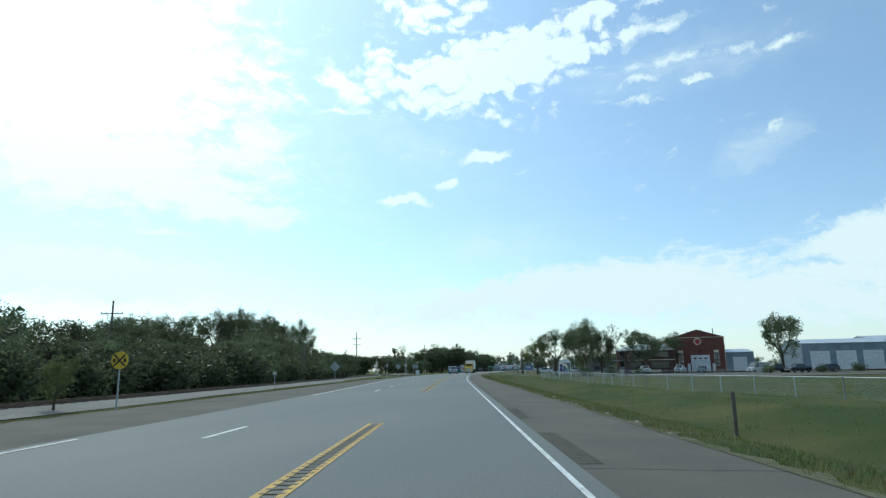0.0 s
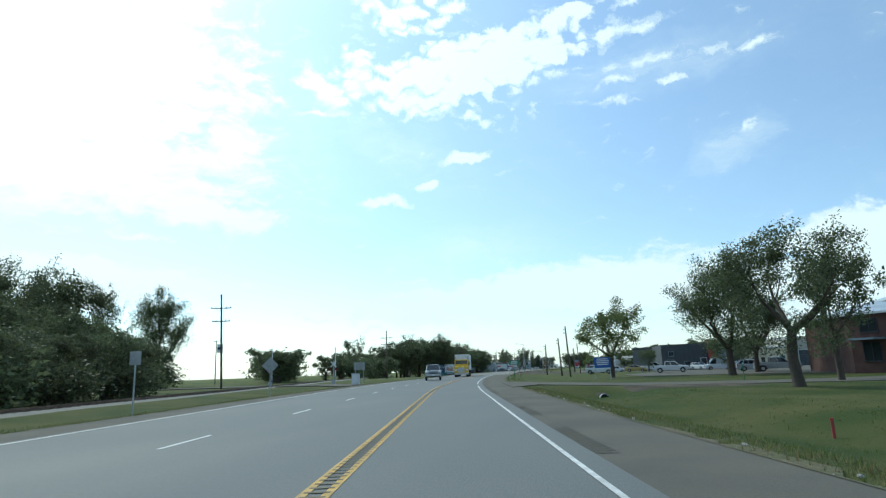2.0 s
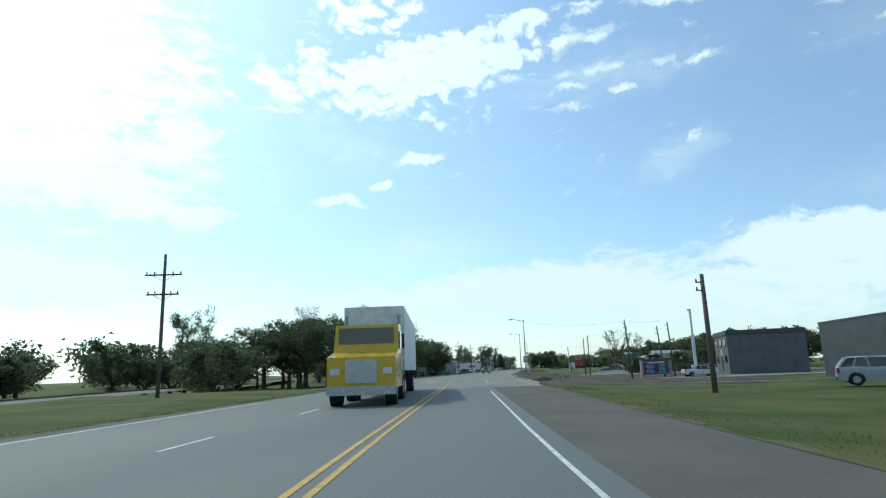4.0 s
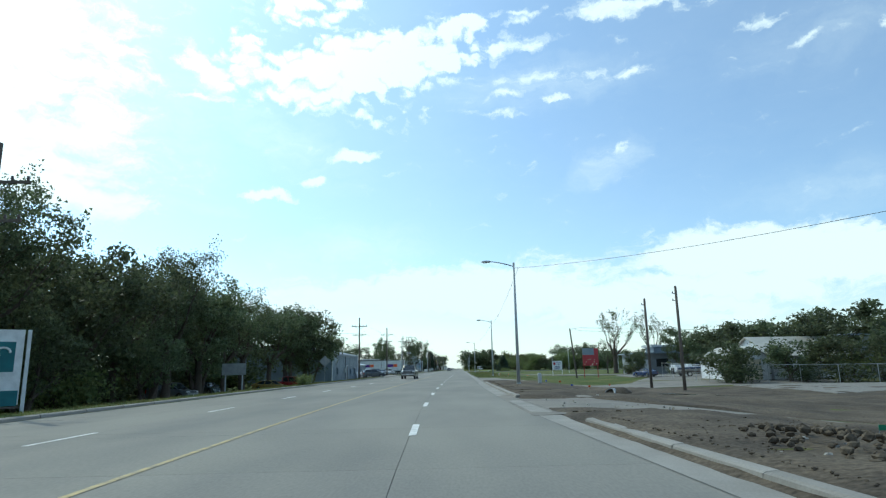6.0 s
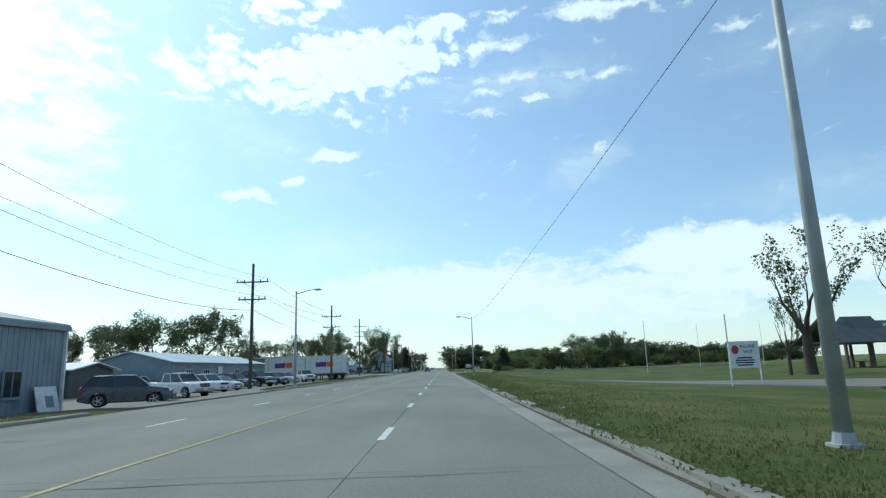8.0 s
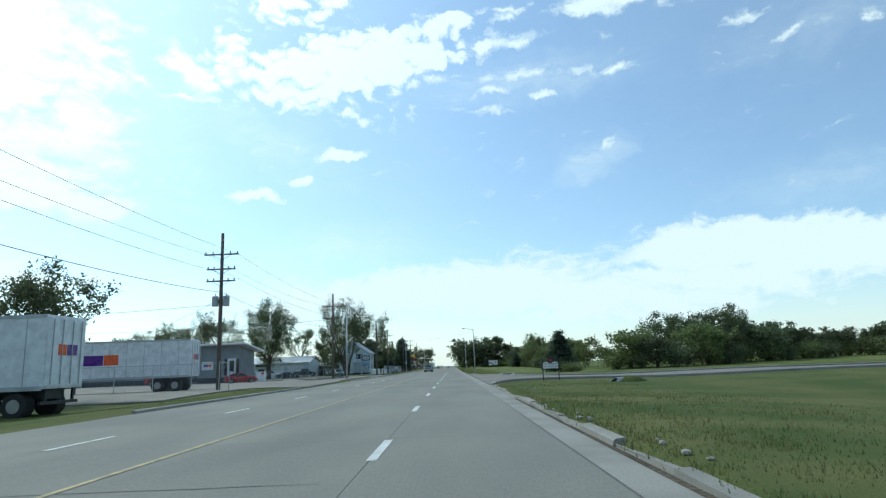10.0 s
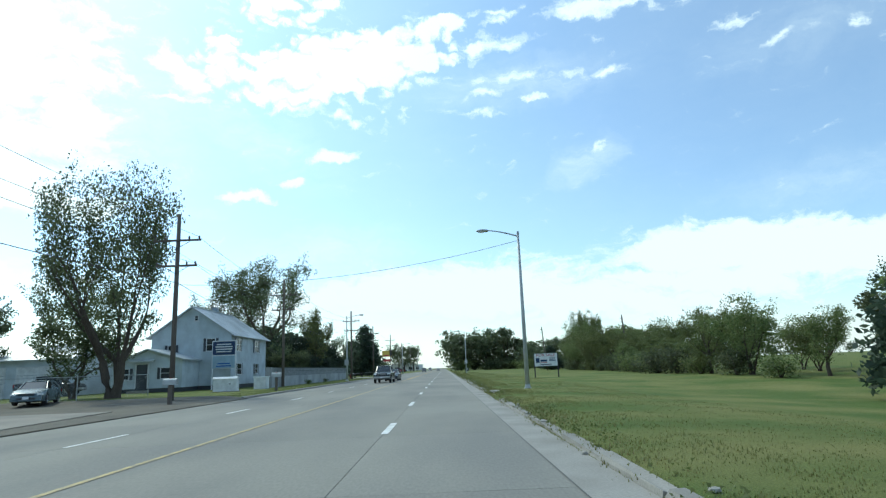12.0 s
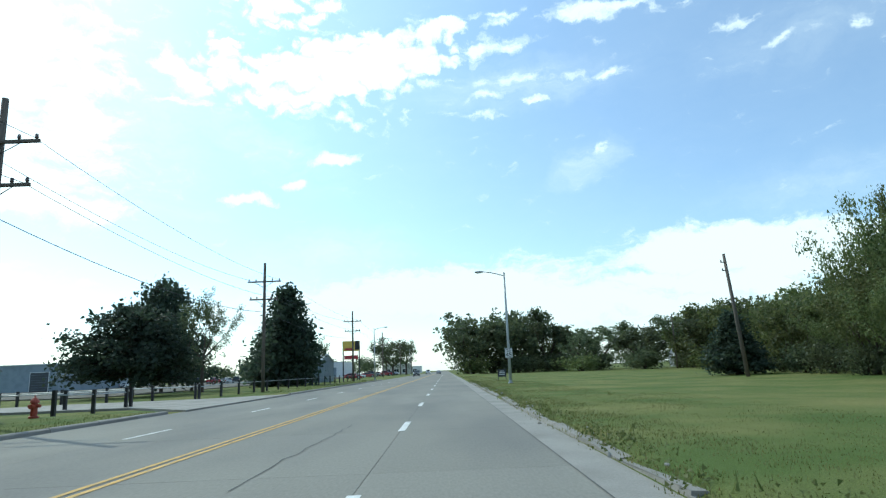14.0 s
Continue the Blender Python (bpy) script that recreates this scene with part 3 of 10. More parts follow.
# ---- road ----
road = thing("road", 0, 0, label="grey two-way road, asphalt turning to worn concrete", category="road", kind="structure")
strip("asphalt_lanes", -150, 186, lambda y: left_line(y) - 0.25, lambda y: 2.95, 0.0, ASPHALT, road)
strip("left_shoulder", -150, 186, left_edge, lambda y: left_line(y) - 0.25, -0.004, SHOULDER, road)
strip("right_shoulder", -150, 186, 2.95, right_edge, -0.004, SHOULDER, road)
strip("road_bed", 186, 1200, left_edge, right_edge, -0.007, JOINT, road, step=4)
strip("far_lanes", 560, 1200, left_edge, lambda y: right_edge(y) - 0.5, 0.0, CONCRETE_ROAD, road, step=8)
strip("gutter_right", 186, 1200, lambda y: right_edge(y) - 0.5, lambda y: right_edge(y) - 0.02, 0.002, CONCRETE, road)
# crushed edge of the asphalt
rng = random.Random(4)


def ragged(y0, y1, edge, side, mat, name):
    vs, fs = [], []
    y = y0
    while y < y1:
        w = rng.uniform(0.05, 0.35)
        vs += [on_road(edge(y) - 0.05 * side, y, 0.003), on_road(edge(y) + side * w, y, -0.02)]
        y += rng.uniform(0.25, 0.6)
    for i in range(0, len(vs) - 2, 2):
        fs.append((i, i + 1, i + 3, i + 2))
    raw(name, vs, fs, mat, road)


ragged(-60, 186, right_edge, 1, DRY_EARTH, "crumbled_edge")
ragged(-60, 186, left_edge, -1, DRY_EARTH, "crumbled_edge")

# painted lines
marks = thing("road_markings", 0, 0, label="white and yellow painted road lines", category="road marking", kind="structure")


def line(y0, y1, u, w, mat, name, z=0.006):
    f = (lambda y: u(y)) if callable(u) else (lambda y: u)
    return strip(name, y0, y1, lambda y: f(y) - w / 2, lambda y: f(y) + w / 2, z, mat, marks, step=1.5)


for a, b in ((-120, 11.9), (29.7, 116.5), (119, 188)):
    line(a, b, -0.11, 0.085, YELLOW_LINE, "yellow_line")
    line(a, b, 0.11, 0.085, YELLOW_LINE, "yellow_line")
line(188, 506, 0.0, 0.09, FADED_YELLOW, "yellow_line")
line(506, 700, -0.085, 0.08, YELLOW_LINE, "yellow_line")
line(506, 700, 0.085, 0.08, YELLOW_LINE, "yellow_line")
for a, b in ((-120, 114.3), (118.5, 180)):
    line(a, b, lambda y: blend(y, [(0, 2.72), (45, 2.68), (82, 2.6), (130, 2.6)]), 0.068, WHITE_LINE, "edge_line")
line(27, 175, left_line, 0.09, WHITE_LINE, "edge_line")
line(-120, 9.7, left_line, 0.09, WHITE_LINE, "edge_line")


def dash(y, u, w=0.10, length=2.0):
    vs = [on_road(u + s * w / 2, y + l, 0.006) for l in (0, length) for s in (-1, 1)]
    raw("lane_dash", vs, [(0, 1, 3, 2)], WHITE_LINE, marks)


PERIOD = 7.7
dash(9.6, -2.55), dash(1.9, -2.55), dash(-5.8, -2.55)
for k in range(0, 20):
    y = 31.2 + 7.56 * k
    dash(y, left_dash(y), 0.09)
for k in range(0, 60):
    y = 197.5 + PERIOD * k
    u = blend(y, [(197, 2.95), (230, 2.9), (300, 2.88), (900, 2.85)])
    dash(y, u, 0.125)
for k in range(0, 58):
    y = blend(k, [(0, 198.4), (3, 220.8), (8, 258.0), (10, 273.7), (15, 309.3), (29, 414.5), (34, 451.5), (36, 466.5), (43, 521.5), (60, 652)])
    dash(y, left_dash(y), 0.10)
# milled rumble strips beside the lines
rum, rf = {"mid": [], "edge": []}, {"mid": [], "edge": []}


def groove(u, y, w, d):
    k = "mid" if u == 0.0 else "edge"
    i = len(rum[k])
    rum[k].extend(on_road(u + s * w / 2, y + l, 0.0085 if u == 0.0 else 0.005) for l in (0, d) for s in (-1, 1))
    rf[k].append((i, i + 1, i + 3, i + 2))


y = -20.0
while y < 150:
    if not 11.9 < y < 29.7:
        groove(0.0, y, 0.24, 0.06)
    if y % 6.3 < 3.4:
        groove(3.1, y, 0.30, 0.05)
    y += 0.21
tagged(raw("rumble_grooves", rum["mid"], rf["mid"], GROOVE, None), "milled rumble strip grooves between yellow lines", "road marking", kind="stuff")
tagged(raw("rumble_grooves", rum["edge"], rf["edge"], EDGE_GROOVE, None), "milled rumble strip grooves in the shoulder asphalt", "road marking", kind="stuff")

# tar lines and cracks
cv, cf = [], []


def crack(p, q, w=0.02, wob=0.15, z=0.0045):
    """A wandering dark crack from p to q, both (u, y)."""
    k = max(3, int(math.hypot(q[0] - p[0], q[1] - p[1]) / 0.35))
    base = len(cv)
    du, dy = q[0] - p[0], q[1] - p[1]
    ln = math.hypot(du, dy)
    off = 0.0
    for i in range(k + 1):
        off = off * 0.7 + rng.uniform(-wob, wob) * 0.5
        u, y = p[0] + du * i / k - dy / ln * off, p[1] + dy * i / k + du / ln * off
        ww = w * rng.uniform(0.4, 1.3)
        for s in (-1, 1):
            cv.append(on_road(u - dy / ln * s * ww, y + du / ln * s * ww, z))
    for i in range(k):
        a = base + 2 * i
        cf.append((a, a + 1, a + 3, a + 2))


for y in (6.2, 29.5, 54, 83, 101.5):
    crack((2.95, y), (5.0, y + rng.uniform(-0.5, 0.5)), 0.012, 0.08)
for k in range(15):
    y = 188.3 + 23.0 * k + rng.uniform(-3, 3)
    crack((rng.uniform(-6, -1), y), (rng.uniform(1.0, 5.4), y + rng.uniform(-0.3, 0.3)), 0.012, 0.06)
for k in range(12):
    y = 190 + 30 * k + rng.uniform(-6, 6)
    u = rng.choice([2.9, -0.9, -2.6, 1.6])
    crack((u, y), (u + rng.uniform(-0.7, 0.7), y + rng.uniform(5, 14)), 0.012, 0.12)
for u in (0.2, 1.9):
    crack((u, 187.5), (u + 0.2, 191), 0.02, 0.12)
crack((-6.4, 188.1), (6.0, 188.4), 0.035, 0.03)
crack((-1.35, 212.3), (-0.9, 217.4), 0.03, 0.05)
crack((-3.2, 218.3), (0.0, 218.2), 0.02, 0.05)
crack((-4.2, 201.9), (-1.5, 201.2), 0.025, 0.05)
crack((-1.2, 196.6), (-0.75, 196.6), 0.04, 0.02)
tagged(raw("pavement_cracks", cv, cf, JOINT), "thin dark cracks wandering across the pavement", "crack", kind="stuff")


# ---- kerbs, in cast lengths ----
def kerb_mesh(seed, rough):
    r = random.Random(seed)
    bm = bmesh.new()
    prism(bm, [(0, -0.05), (0.02, 0.075), (0.05, 0.10), (0.17, 0.105), (0.17, -0.05)], "y", 0.012, 1.988)
    for v in bm.verts:
        v.co += Vector((r.uniform(-1, 1), r.uniform(-1, 1) * 0.3, r.uniform(-1.6, 0.6) if v.co.z > 0 else 0)) * rough
    me = bpy.data.meshes.new("kerb_stone")
    bm.normal_update()
    bm.to_mesh(me)
    bm.free()
    me.materials.append(CONCRETE)
    return me


KERBS = [kerb_mesh(i, 0.006) for i in range(3)]
BROKEN = [kerb_mesh(10 + i, 0.03) for i in range(5)]


def kerb_run(name, y0, y1, edge, side, broken=None):
    run = thing(name, 0, 0, label="pale cast concrete kerb, chipped in places", category="kerb", kind="structure")
    y = y0
    while y < y1:
        bad = broken and broken[0] < y < broken[1] and rng.random() < (0.75 if y < 432 else 1.0)
        me = rng.choice(BROKEN if bad else KERBS)
        if not (bad and rng.random() < 0.05):
            ob = new("kerb_stone", me)
            a, b = on_road(edge(y), y), on_road(edge(y + 2), y + 2)
            ang = math.degrees(math.atan2(-(b.x - a.x), b.y - a.y))
            tip = (rng.uniform(-1, 1), rng.uniform(-4, 4)) if bad else (0, 0)
            ob.matrix_basis = pose(a.x, a.y, rng.uniform(-0.045, -0.015) if bad else 0, tip[0] * 0.3, tip[1], ang) @ Matrix.Diagonal((side, 1, 1, 1))
            ob.parent = run
        y += 2.0
    return run


for a, b in ((189, 211.5), (217.5, 239.5), (247.5, 270.5), (291, 400), (432, 463.5), (466.5, 560)):
    kerb_run("kerb_right", a, b - 2, right_edge, 1, (300, 560))
for a, b in ((192, 316), (333, 380), (386, 408), (424, 446), (470, 531), (546, 600)):
    kerb_run("kerb_left", a, b - 2, left_edge, -1)


def kerb_turn(name, line, side):
    """A cast kerb that bends into a side street, swept along a line of places; side is where its back lies."""
    run = thing(name, 0, 0, label="pale cast concrete kerb turning into the side street", category="kerb", kind="structure")
    pts = [Vector((*p, 0)) for p in spline(line, 5)]
    for k in range(0, len(pts) - 1, 3):
        seg = pts[k:k + 4]
        bm = bmesh.new()
        rings = []
        for i, p in enumerate(seg):
            d = (seg[min(i + 1, len(seg) - 1)] - seg[max(i - 1, 0)]).normalized()
            n = Vector((d.y, -d.x, 0)) * side
            base = max(ground_z(p.x, p.y), -0.6)
            rings.append([bm.verts.new(p + n * w + Vector((0, 0, base + h))) for w, h in ((0, -0.08), (0.03, 0.12), (0.06, 0.145), (0.2, 0.15), (0.2, -0.08))])
        for a, b in zip(rings[:-1], rings[1:]):
            for q in range(4):
                bm.faces.new((a[q], a[q + 1], b[q + 1], b[q]))
        bm.faces.new(rings[0])
        bm.faces.new(rings[-1][::-1])
        bmesh.ops.recalc_face_normals(bm, faces=bm.faces)
        part("kerb_stone", bm, CONCRETE, run)


# ---- aprons, drives, lots ----
def slab(name, outline, z, mat, label, category="pavement", thick=0.1):
    bm = bmesh.new()
    f = bm.faces.new([bm.verts.new((x, y, 0)) for x, y in outline])
    bm.normal_update()
    if f.normal.z < 0:
        f.normal_flip()
    for axis in (0, 1):
        lo, hi = min(p[axis] for p in outline), max(p[axis] for p in outline)
        step = 1.0 if hi - lo < 30 else 3.0
        for i in range(1, int((hi - lo) / step) + 1):
            no = (1, 0, 0) if axis == 0 else (0, 1, 0)
            co = tuple((lo + i * step) * c for c in no)
            bmesh.ops.bisect_plane(bm, geom=bm.verts[:] + bm.edges[:] + bm.faces[:], plane_co=co, plane_no=no)
    for v in bm.verts:
        g = ground_z(v.co.x, v.co.y)
        v.co.z = max(g, -0.02 if g > -0.06 else g) + z + 0.03
    rim = [e for e in bm.edges if e.is_boundary]
    out = bmesh.ops.extrude_edge_only(bm, edges=rim)
    for v in out["geom"]:
        if isinstance(v, bmesh.types.BMVert):
            v.co.z -= 0.25
    bm.normal_update()
    me = bpy.data.meshes.new(name)
    bm.to_mesh(me)
    bm.free()
    return tagged(link(name, me, mat), label, category, kind="structure")


def R(u, y):
    p = on_road(u, y)
    return p.x, p.y


# first side drive on the right and the lot behind it
slab("side_road_1", [R(4.4, 108.5), R(6.2, 112.2), (28, 113.6), (60, 115), (60, 122.5), (28, 120), R(8.5, 119.5), R(4.4, 123)], 0.012, SHOULDER, "worn grey asphalt side drive")
slab("parking_lot_1", [(26, 146), (24.5, 158), (40, 196), (92, 196), (100, 100), (60, 100), (48, 122), (34, 140)], 0.03, SHOULDER, "grey asphalt car park beside buildings", "car park")
slab("parking_lot_2", [(33, 96.5), (37, 112), (62, 114), (62, 100), (100, 100), (100, 78), (48, 82)], 0.03, SHOULDER, "grey asphalt yard beside the brick building", "car park")
# dirt works on the right
slab("side_drive_2", [R(5.4, 211.5), (5.1, 212.3), (8.8, 212.2), (11.6, 210.2), (30, 207.5), (30, 211), (13, 213.2), (7, 215.2), (5.5, 216.2), R(6.3, 217.2), R(5.4, 217.4)], -0.004, DRIVE, "dusty grey concrete drive")
slab("side_drive_3", [R(5.4, 239.5), (3.3, 240), (6.1, 241.7), (10.8, 241.4), (40, 238), (40, 242.5), (12.9, 244.4), (7.5, 246.1), (4, 248.4), R(6.2, 249), R(5.4, 249.2)], -0.004, DRIVE, "dusty grey concrete drive")
slab("side_drive_4", [R(5.4, 270), (2.9, 270.7), (4.5, 273.6), (6.4, 273), (9, 274.5), (15.4, 279.7), (40, 286), (40, 300), (24, 302), (18, 290), (9.7, 284), (6.4, 286.2), (5, 288.5), (4.2, 290.6), R(6.3, 290.8), R(5.4, 291)], -0.004, DRIVE, "dusty grey concrete drive apron")
slab("side_drive_5", [(21, 301), (22, 312), (27, 326), (40, 330), (60, 326), (60, 305)], 0.03, GRAVEL, "pale gravel yard")
slab("side_drive_6", [(11.5, 344.5), (11.0, 348), (17.5, 337), (27, 333.5), (60, 330), (60, 322), (19, 322.5), (16, 329.5)], 0.06, GRAVEL, "pale gravel lane through the grass", "lane")
slab("parking_lot_3", [(21, 228), (22, 236), (60, 237), (60, 226)], 0.06, CONCRETE, "pale concrete yard behind bare dirt", "car park")
slab("parking_lot_4", [(22, 262), (24, 280), (60, 284), (60, 262)], 0.07, GRAVEL, "pale gravel yard", "car park")
# side street by the cedar
NEAR_TURN = [(2.02, 398.0), (2.2, 400.2), (2.7, 402.6), (3.7, 405.2), (5.4, 406.9), (8.3, 407.6), (12, 407.6), (20, 408.0), (34, 409.5), (60, 412)]
FAR_TURN = [(1.85, 432.0), (2.15, 430.2), (3.2, 427.8), (4.4, 425.2), (6.0, 422.6), (8.0, 420.4), (10.5, 419.3), (16, 419.2), (32, 421), (60, 424)]
kerb_turn("kerb_right", NEAR_TURN, 1)
kerb_turn("kerb_right", FAR_TURN, -1)
slab("side_street", [R(5.76, 398.2)] + NEAR_TURN + FAR_TURN[::-1] + [R(5.76, 431.5)], -0.004, DRIVE, "pale clean concrete side street", "road")
# left lots
slab("parking_lot_5", [(-10.2, 317.5), (-9.9, 331.5), (-11, 333), (-12.5, 372), (-34, 372), (-34, 314), (-11.5, 314)], 0.05, DRIVE, "pale concrete car park", "car park")
slab("parking_lot_6", [R(-5.6, 409), (-10, 410.5), (-11, 446), R(-5.4, 448), (-11, 462), (-44, 462), (-44, 396), (-13.5, 396), (-13, 408)], 0.04, DRIVE, "pale concrete forecourt", "car park")
slab("side_street_left", [R(-5.3, 447), R(-5.3, 470), (-12, 472.5), (-45, 474), (-45, 463), (-11, 462)], 0.02, SHOULDER, "grey asphalt side street", "road")
slab("side_drive_left", [R(-5.3, 531), R(-5.3, 545.5), (-13, 543), (-60, 541), (-60, 536), (-13, 535)], 0.05, CONCRETE, "pale concrete drive", "drive")
slab("parking_lot_7", [(-26, 556), (-26, 760), (-80, 760), (-80, 556)], 0.06, SHOULDER, "grey car park beyond the lawn", "car park")


# middle lines and half widths of the drives that cross the dirt
CROSSING = ((6, 214.6, 30, 209.3, 1.6), (6, 244.2, 40, 240.3, 1.9))


def dirt_patch(name, y0, y1, u0, u1, label, mat=DIRT, amp=0.06):
    """Rough bare ground, a fine uneven sheet."""
    vs, fs = [], []
    ny, nu = int((y1 - y0) / 0.5), int((u1 - u0) / 0.4)
    for j in range(ny + 1):
        for i in range(nu + 1):
            y, u = y0 + (y1 - y0) * j / ny, u0 + (u1 - u0) * i / nu
            p = on_road(u, y)
            e = min(1, (u - u0) / 0.9, (u1 - u) / 2, (y - y0) / 1.5, (y1 - y) / 1.5)
            h = noise.fractal(Vector((p.x * 0.55, p.y * 0.55, 0)), 0.9, 2.1, 5)
            clear = max(ease((w + 0.3 - abs(p.y - ya - (yb - ya) * (p.x - xa) / (xb - xa))) / 0.5) for xa, ya, xb, yb, w in CROSSING)
            vs.append((p.x, p.y, ground_height(u, y) - 0.3 * clear + 0.035 * min(1, e * 3) + amp * max(0, e) * (h + 0.35) - 0.05 * (e <= 0)))
    for j in range(ny):
        for i in range(nu):
            a = j * (nu + 1) + i
            fs.append((a, a + 1, a + nu + 2, a + nu + 1))
    ob = raw(name, vs, fs, mat)
    ob.data.polygons.foreach_set("use_smooth", [True] * len(fs))
    return tagged(ob, label, "bare ground", kind="structure")


dirt_patch("ground_dirt_1", 188, 212.5, 5.95, 30, "brown trampled dirt beside the road", amp=0.09)
dirt_patch("ground_dirt_2", 214, 242.5, 5.8, 34, "brown trampled dirt with ruts", amp=0.10)
dirt_patch("ground_dirt_3", 244.4, 279, 5.8, 34, "dark brown dug earth beside the kerb", amp=0.10)
dirt_patch("ground_dirt_4", 107.5, 112.4, 10.8, 18.5, "bare trampled earth on the bank above the culvert", DIRT, amp=0.07)
for a, b in ((211.5, 217.5), (239.5, 247.5), (398, 432)):
    strip("gutter_joint", a, b, lambda y: right_edge(y) + 0.015, lambda y: right_edge(y) + 0.035, 0.034, JOINT, road)
strip("gutter_joint", 188, 560, lambda y: right_edge(y) - 0.515, lambda y: right_edge(y) - 0.5, 0.005, JOINT, road)
# dirt worn in under the kerb line
strip("gutter_pan", 188, 600, lambda y: right_edge(y) - 0.5, lambda y: right_edge(y) + 0.01, 0.004, CONCRETE, road)
strip("gutter_dirt", 300, 386, lambda y: right_edge(y) - 0.07, lambda y: right_edge(y) + 0.02, 0.006, DIRT, road)

# ---- railway ----
RAIL_P, RAIL_Q = Vector((22.3 + 16, -60, 0)), Vector((22.3 - 0.267 * 330, 330, 0))
rail_d = (RAIL_Q - RAIL_P).normalized()
rail_n = Vector((rail_d.y, -rail_d.x, 0))
rail_len = (RAIL_Q - RAIL_P).length
track = thing("railway_track", 0, 0, label="rusty railway track on a gravel bed", category="railway", kind="structure")
vs, fs = [], []
for i in range(81):
    p = RAIL_P + rail_d * rail_len * i / 80
    for o, z in ((-2.6, -0.12), (-1.2, 0.02), (1.2, 0.02), (2.8, -0.12)):
        q = p + rail_n * o
        vs.append((q.x, q.y, z + rng.uniform(-0.015, 0.015)))
for i in range(80):
    for k in range(3):
        a = i * 4 + k
        fs.append((a, a + 1, a + 5, a + 4))
raw("ballast", vs, fs, GRAVEL, track)
for o in (-0.5, 0.5):
    bm = bmesh.new()
    p, q = RAIL_P + rail_n * o, RAIL_Q + rail_n * o
    for dz, w, h in ((0.055, 0.10, 0.02), (0.085, 0.02, 0.05), (0.115, 0.05, 0.025)):
        for s in (0, 1):
            pass
        ring = [(-w / 2, dz - h / 2), (w / 2, dz - h / 2), (w / 2, dz + h / 2), (-w / 2, dz + h / 2)]
        va = [bm.verts.new(p + rail_n * a + Vector((0, 0, b))) for a, b in ring]
        vb = [bm.verts.new(q + rail_n * a + Vector((0, 0, b))) for a, b in ring]
        for k in range(4):
            bm.faces.new((va[k], va[(k + 1) % 4], vb[(k + 1) % 4], vb[k]))
    bmesh.ops.recalc_face_normals(bm, faces=bm.faces)
    part("rail", bm, RAIL, track)
sleeper = boxed(0, 0, 0.01, 1.75, 0.17, 0.07, bevel=0.01)
me = bpy.data.meshes.new("sleeper")
sleeper.to_mesh(me)
sleeper.free()
me.materials.append(TIE)
ang = math.degrees(math.atan2(-rail_d.x, rail_d.y))
k = 40.0
while k < 230:
    p = RAIL_P + rail_d * k
    ob = new("sleeper", me)
    ob.matrix_basis = pose(p.x, p.y, rng.uniform(-0.01, 0.01), 0, 0, ang + rng.uniform(-1.5, 1.5))
    ob.parent = track
    k += 0.75
# the crossing
slab("crossing_drive", [(-2.5, 131), (-3.5, 137), (-40, 146), (-40, 140)], 0.06, SHOULDER, "asphalt drive over the railway", "drive")

# ---- makers: plants ----
def quads(name, centres, sizes, normals_tilt, mat, parent, seed, label="", n=4):
    """Many small leaf quads at the given centres, in one mesh."""
    r = np.random.RandomState(seed)
    c = np.array(centres, dtype=float)
    k = len(c)
    s = np.array(sizes, dtype=float).reshape(-1, 1)
    a = r.normal(size=(k, 3))
    a[:, 2] *= normals_tilt
    a /= np.linalg.norm(a, axis=1, keepdims=True)
    b = np.cross(a, r.normal(size=(k, 3)))
    b /= np.linalg.norm(b, axis=1, keepdims=True) + 1e-9
    asp = r.uniform(0.45, 0.8, (k, 1))
    if n == 3:
        v = np.stack([c - a * s, c + a * s * 0.6 - b * s * asp, c + a * s * 0.5 + b * s * asp], 1).reshape(-1, 3)
    else:
        v = np.stack([c - a * s - b * s * asp * 0.4, c - b * s * asp, c + a * s, c + b * s * asp], 1).reshape(-1, 3)
    me = bpy.data.meshes.new(name)
    me.vertices.add(n * k)
    me.vertices.foreach_set("co", v.ravel())
    me.loops.add(n * k)
    me.loops.foreach_set("vertex_index", np.arange(n * k))
    me.polygons.add(k)
    me.polygons.foreach_set("loop_start", np.arange(k) * n)
    me.update(calc_edges=True)
    return link(name, me, mat, parent, label)


def limbs(bm, p, d, length, r, depth, rnd, tips, spread=0.6, rise=0.25):
    """A limb that bends and forks; its twig ends go into tips."""
    pts, rad = [p], [r]
    q = p
    for i in range(4):
        d = (d + Vector((rnd.uniform(-1, 1), rnd.uniform(-1, 1), rnd.uniform(-0.4, 0.7))) * 0.16).normalized()
        q = q + d * length / 4
        pts.append(q)
        rad.append(r * (1 - 0.13 * (i + 1)))
    tube(bm, pts, rad, 6 if depth > 2 else 4 if depth > 1 else 3, cap=False)
    if depth <= 2:
        tips.extend(pts[2:])
    if depth == 0:
        return
    for i in range(rnd.choice((2, 3, 3))):
        nd = (d + Vector((rnd.uniform(-1, 1), rnd.uniform(-1, 1), rnd.uniform(-0.5, 1) * 0.6 + rise)) * spread).normalized()
        limbs(bm, pts[rnd.choice((2, 3, 4))] if i else pts[4], nd, length * rnd.uniform(0.62, 0.85), rad[-1] * rnd.uniform(0.6, 0.85), depth - 1, rnd, tips, spread, rise)


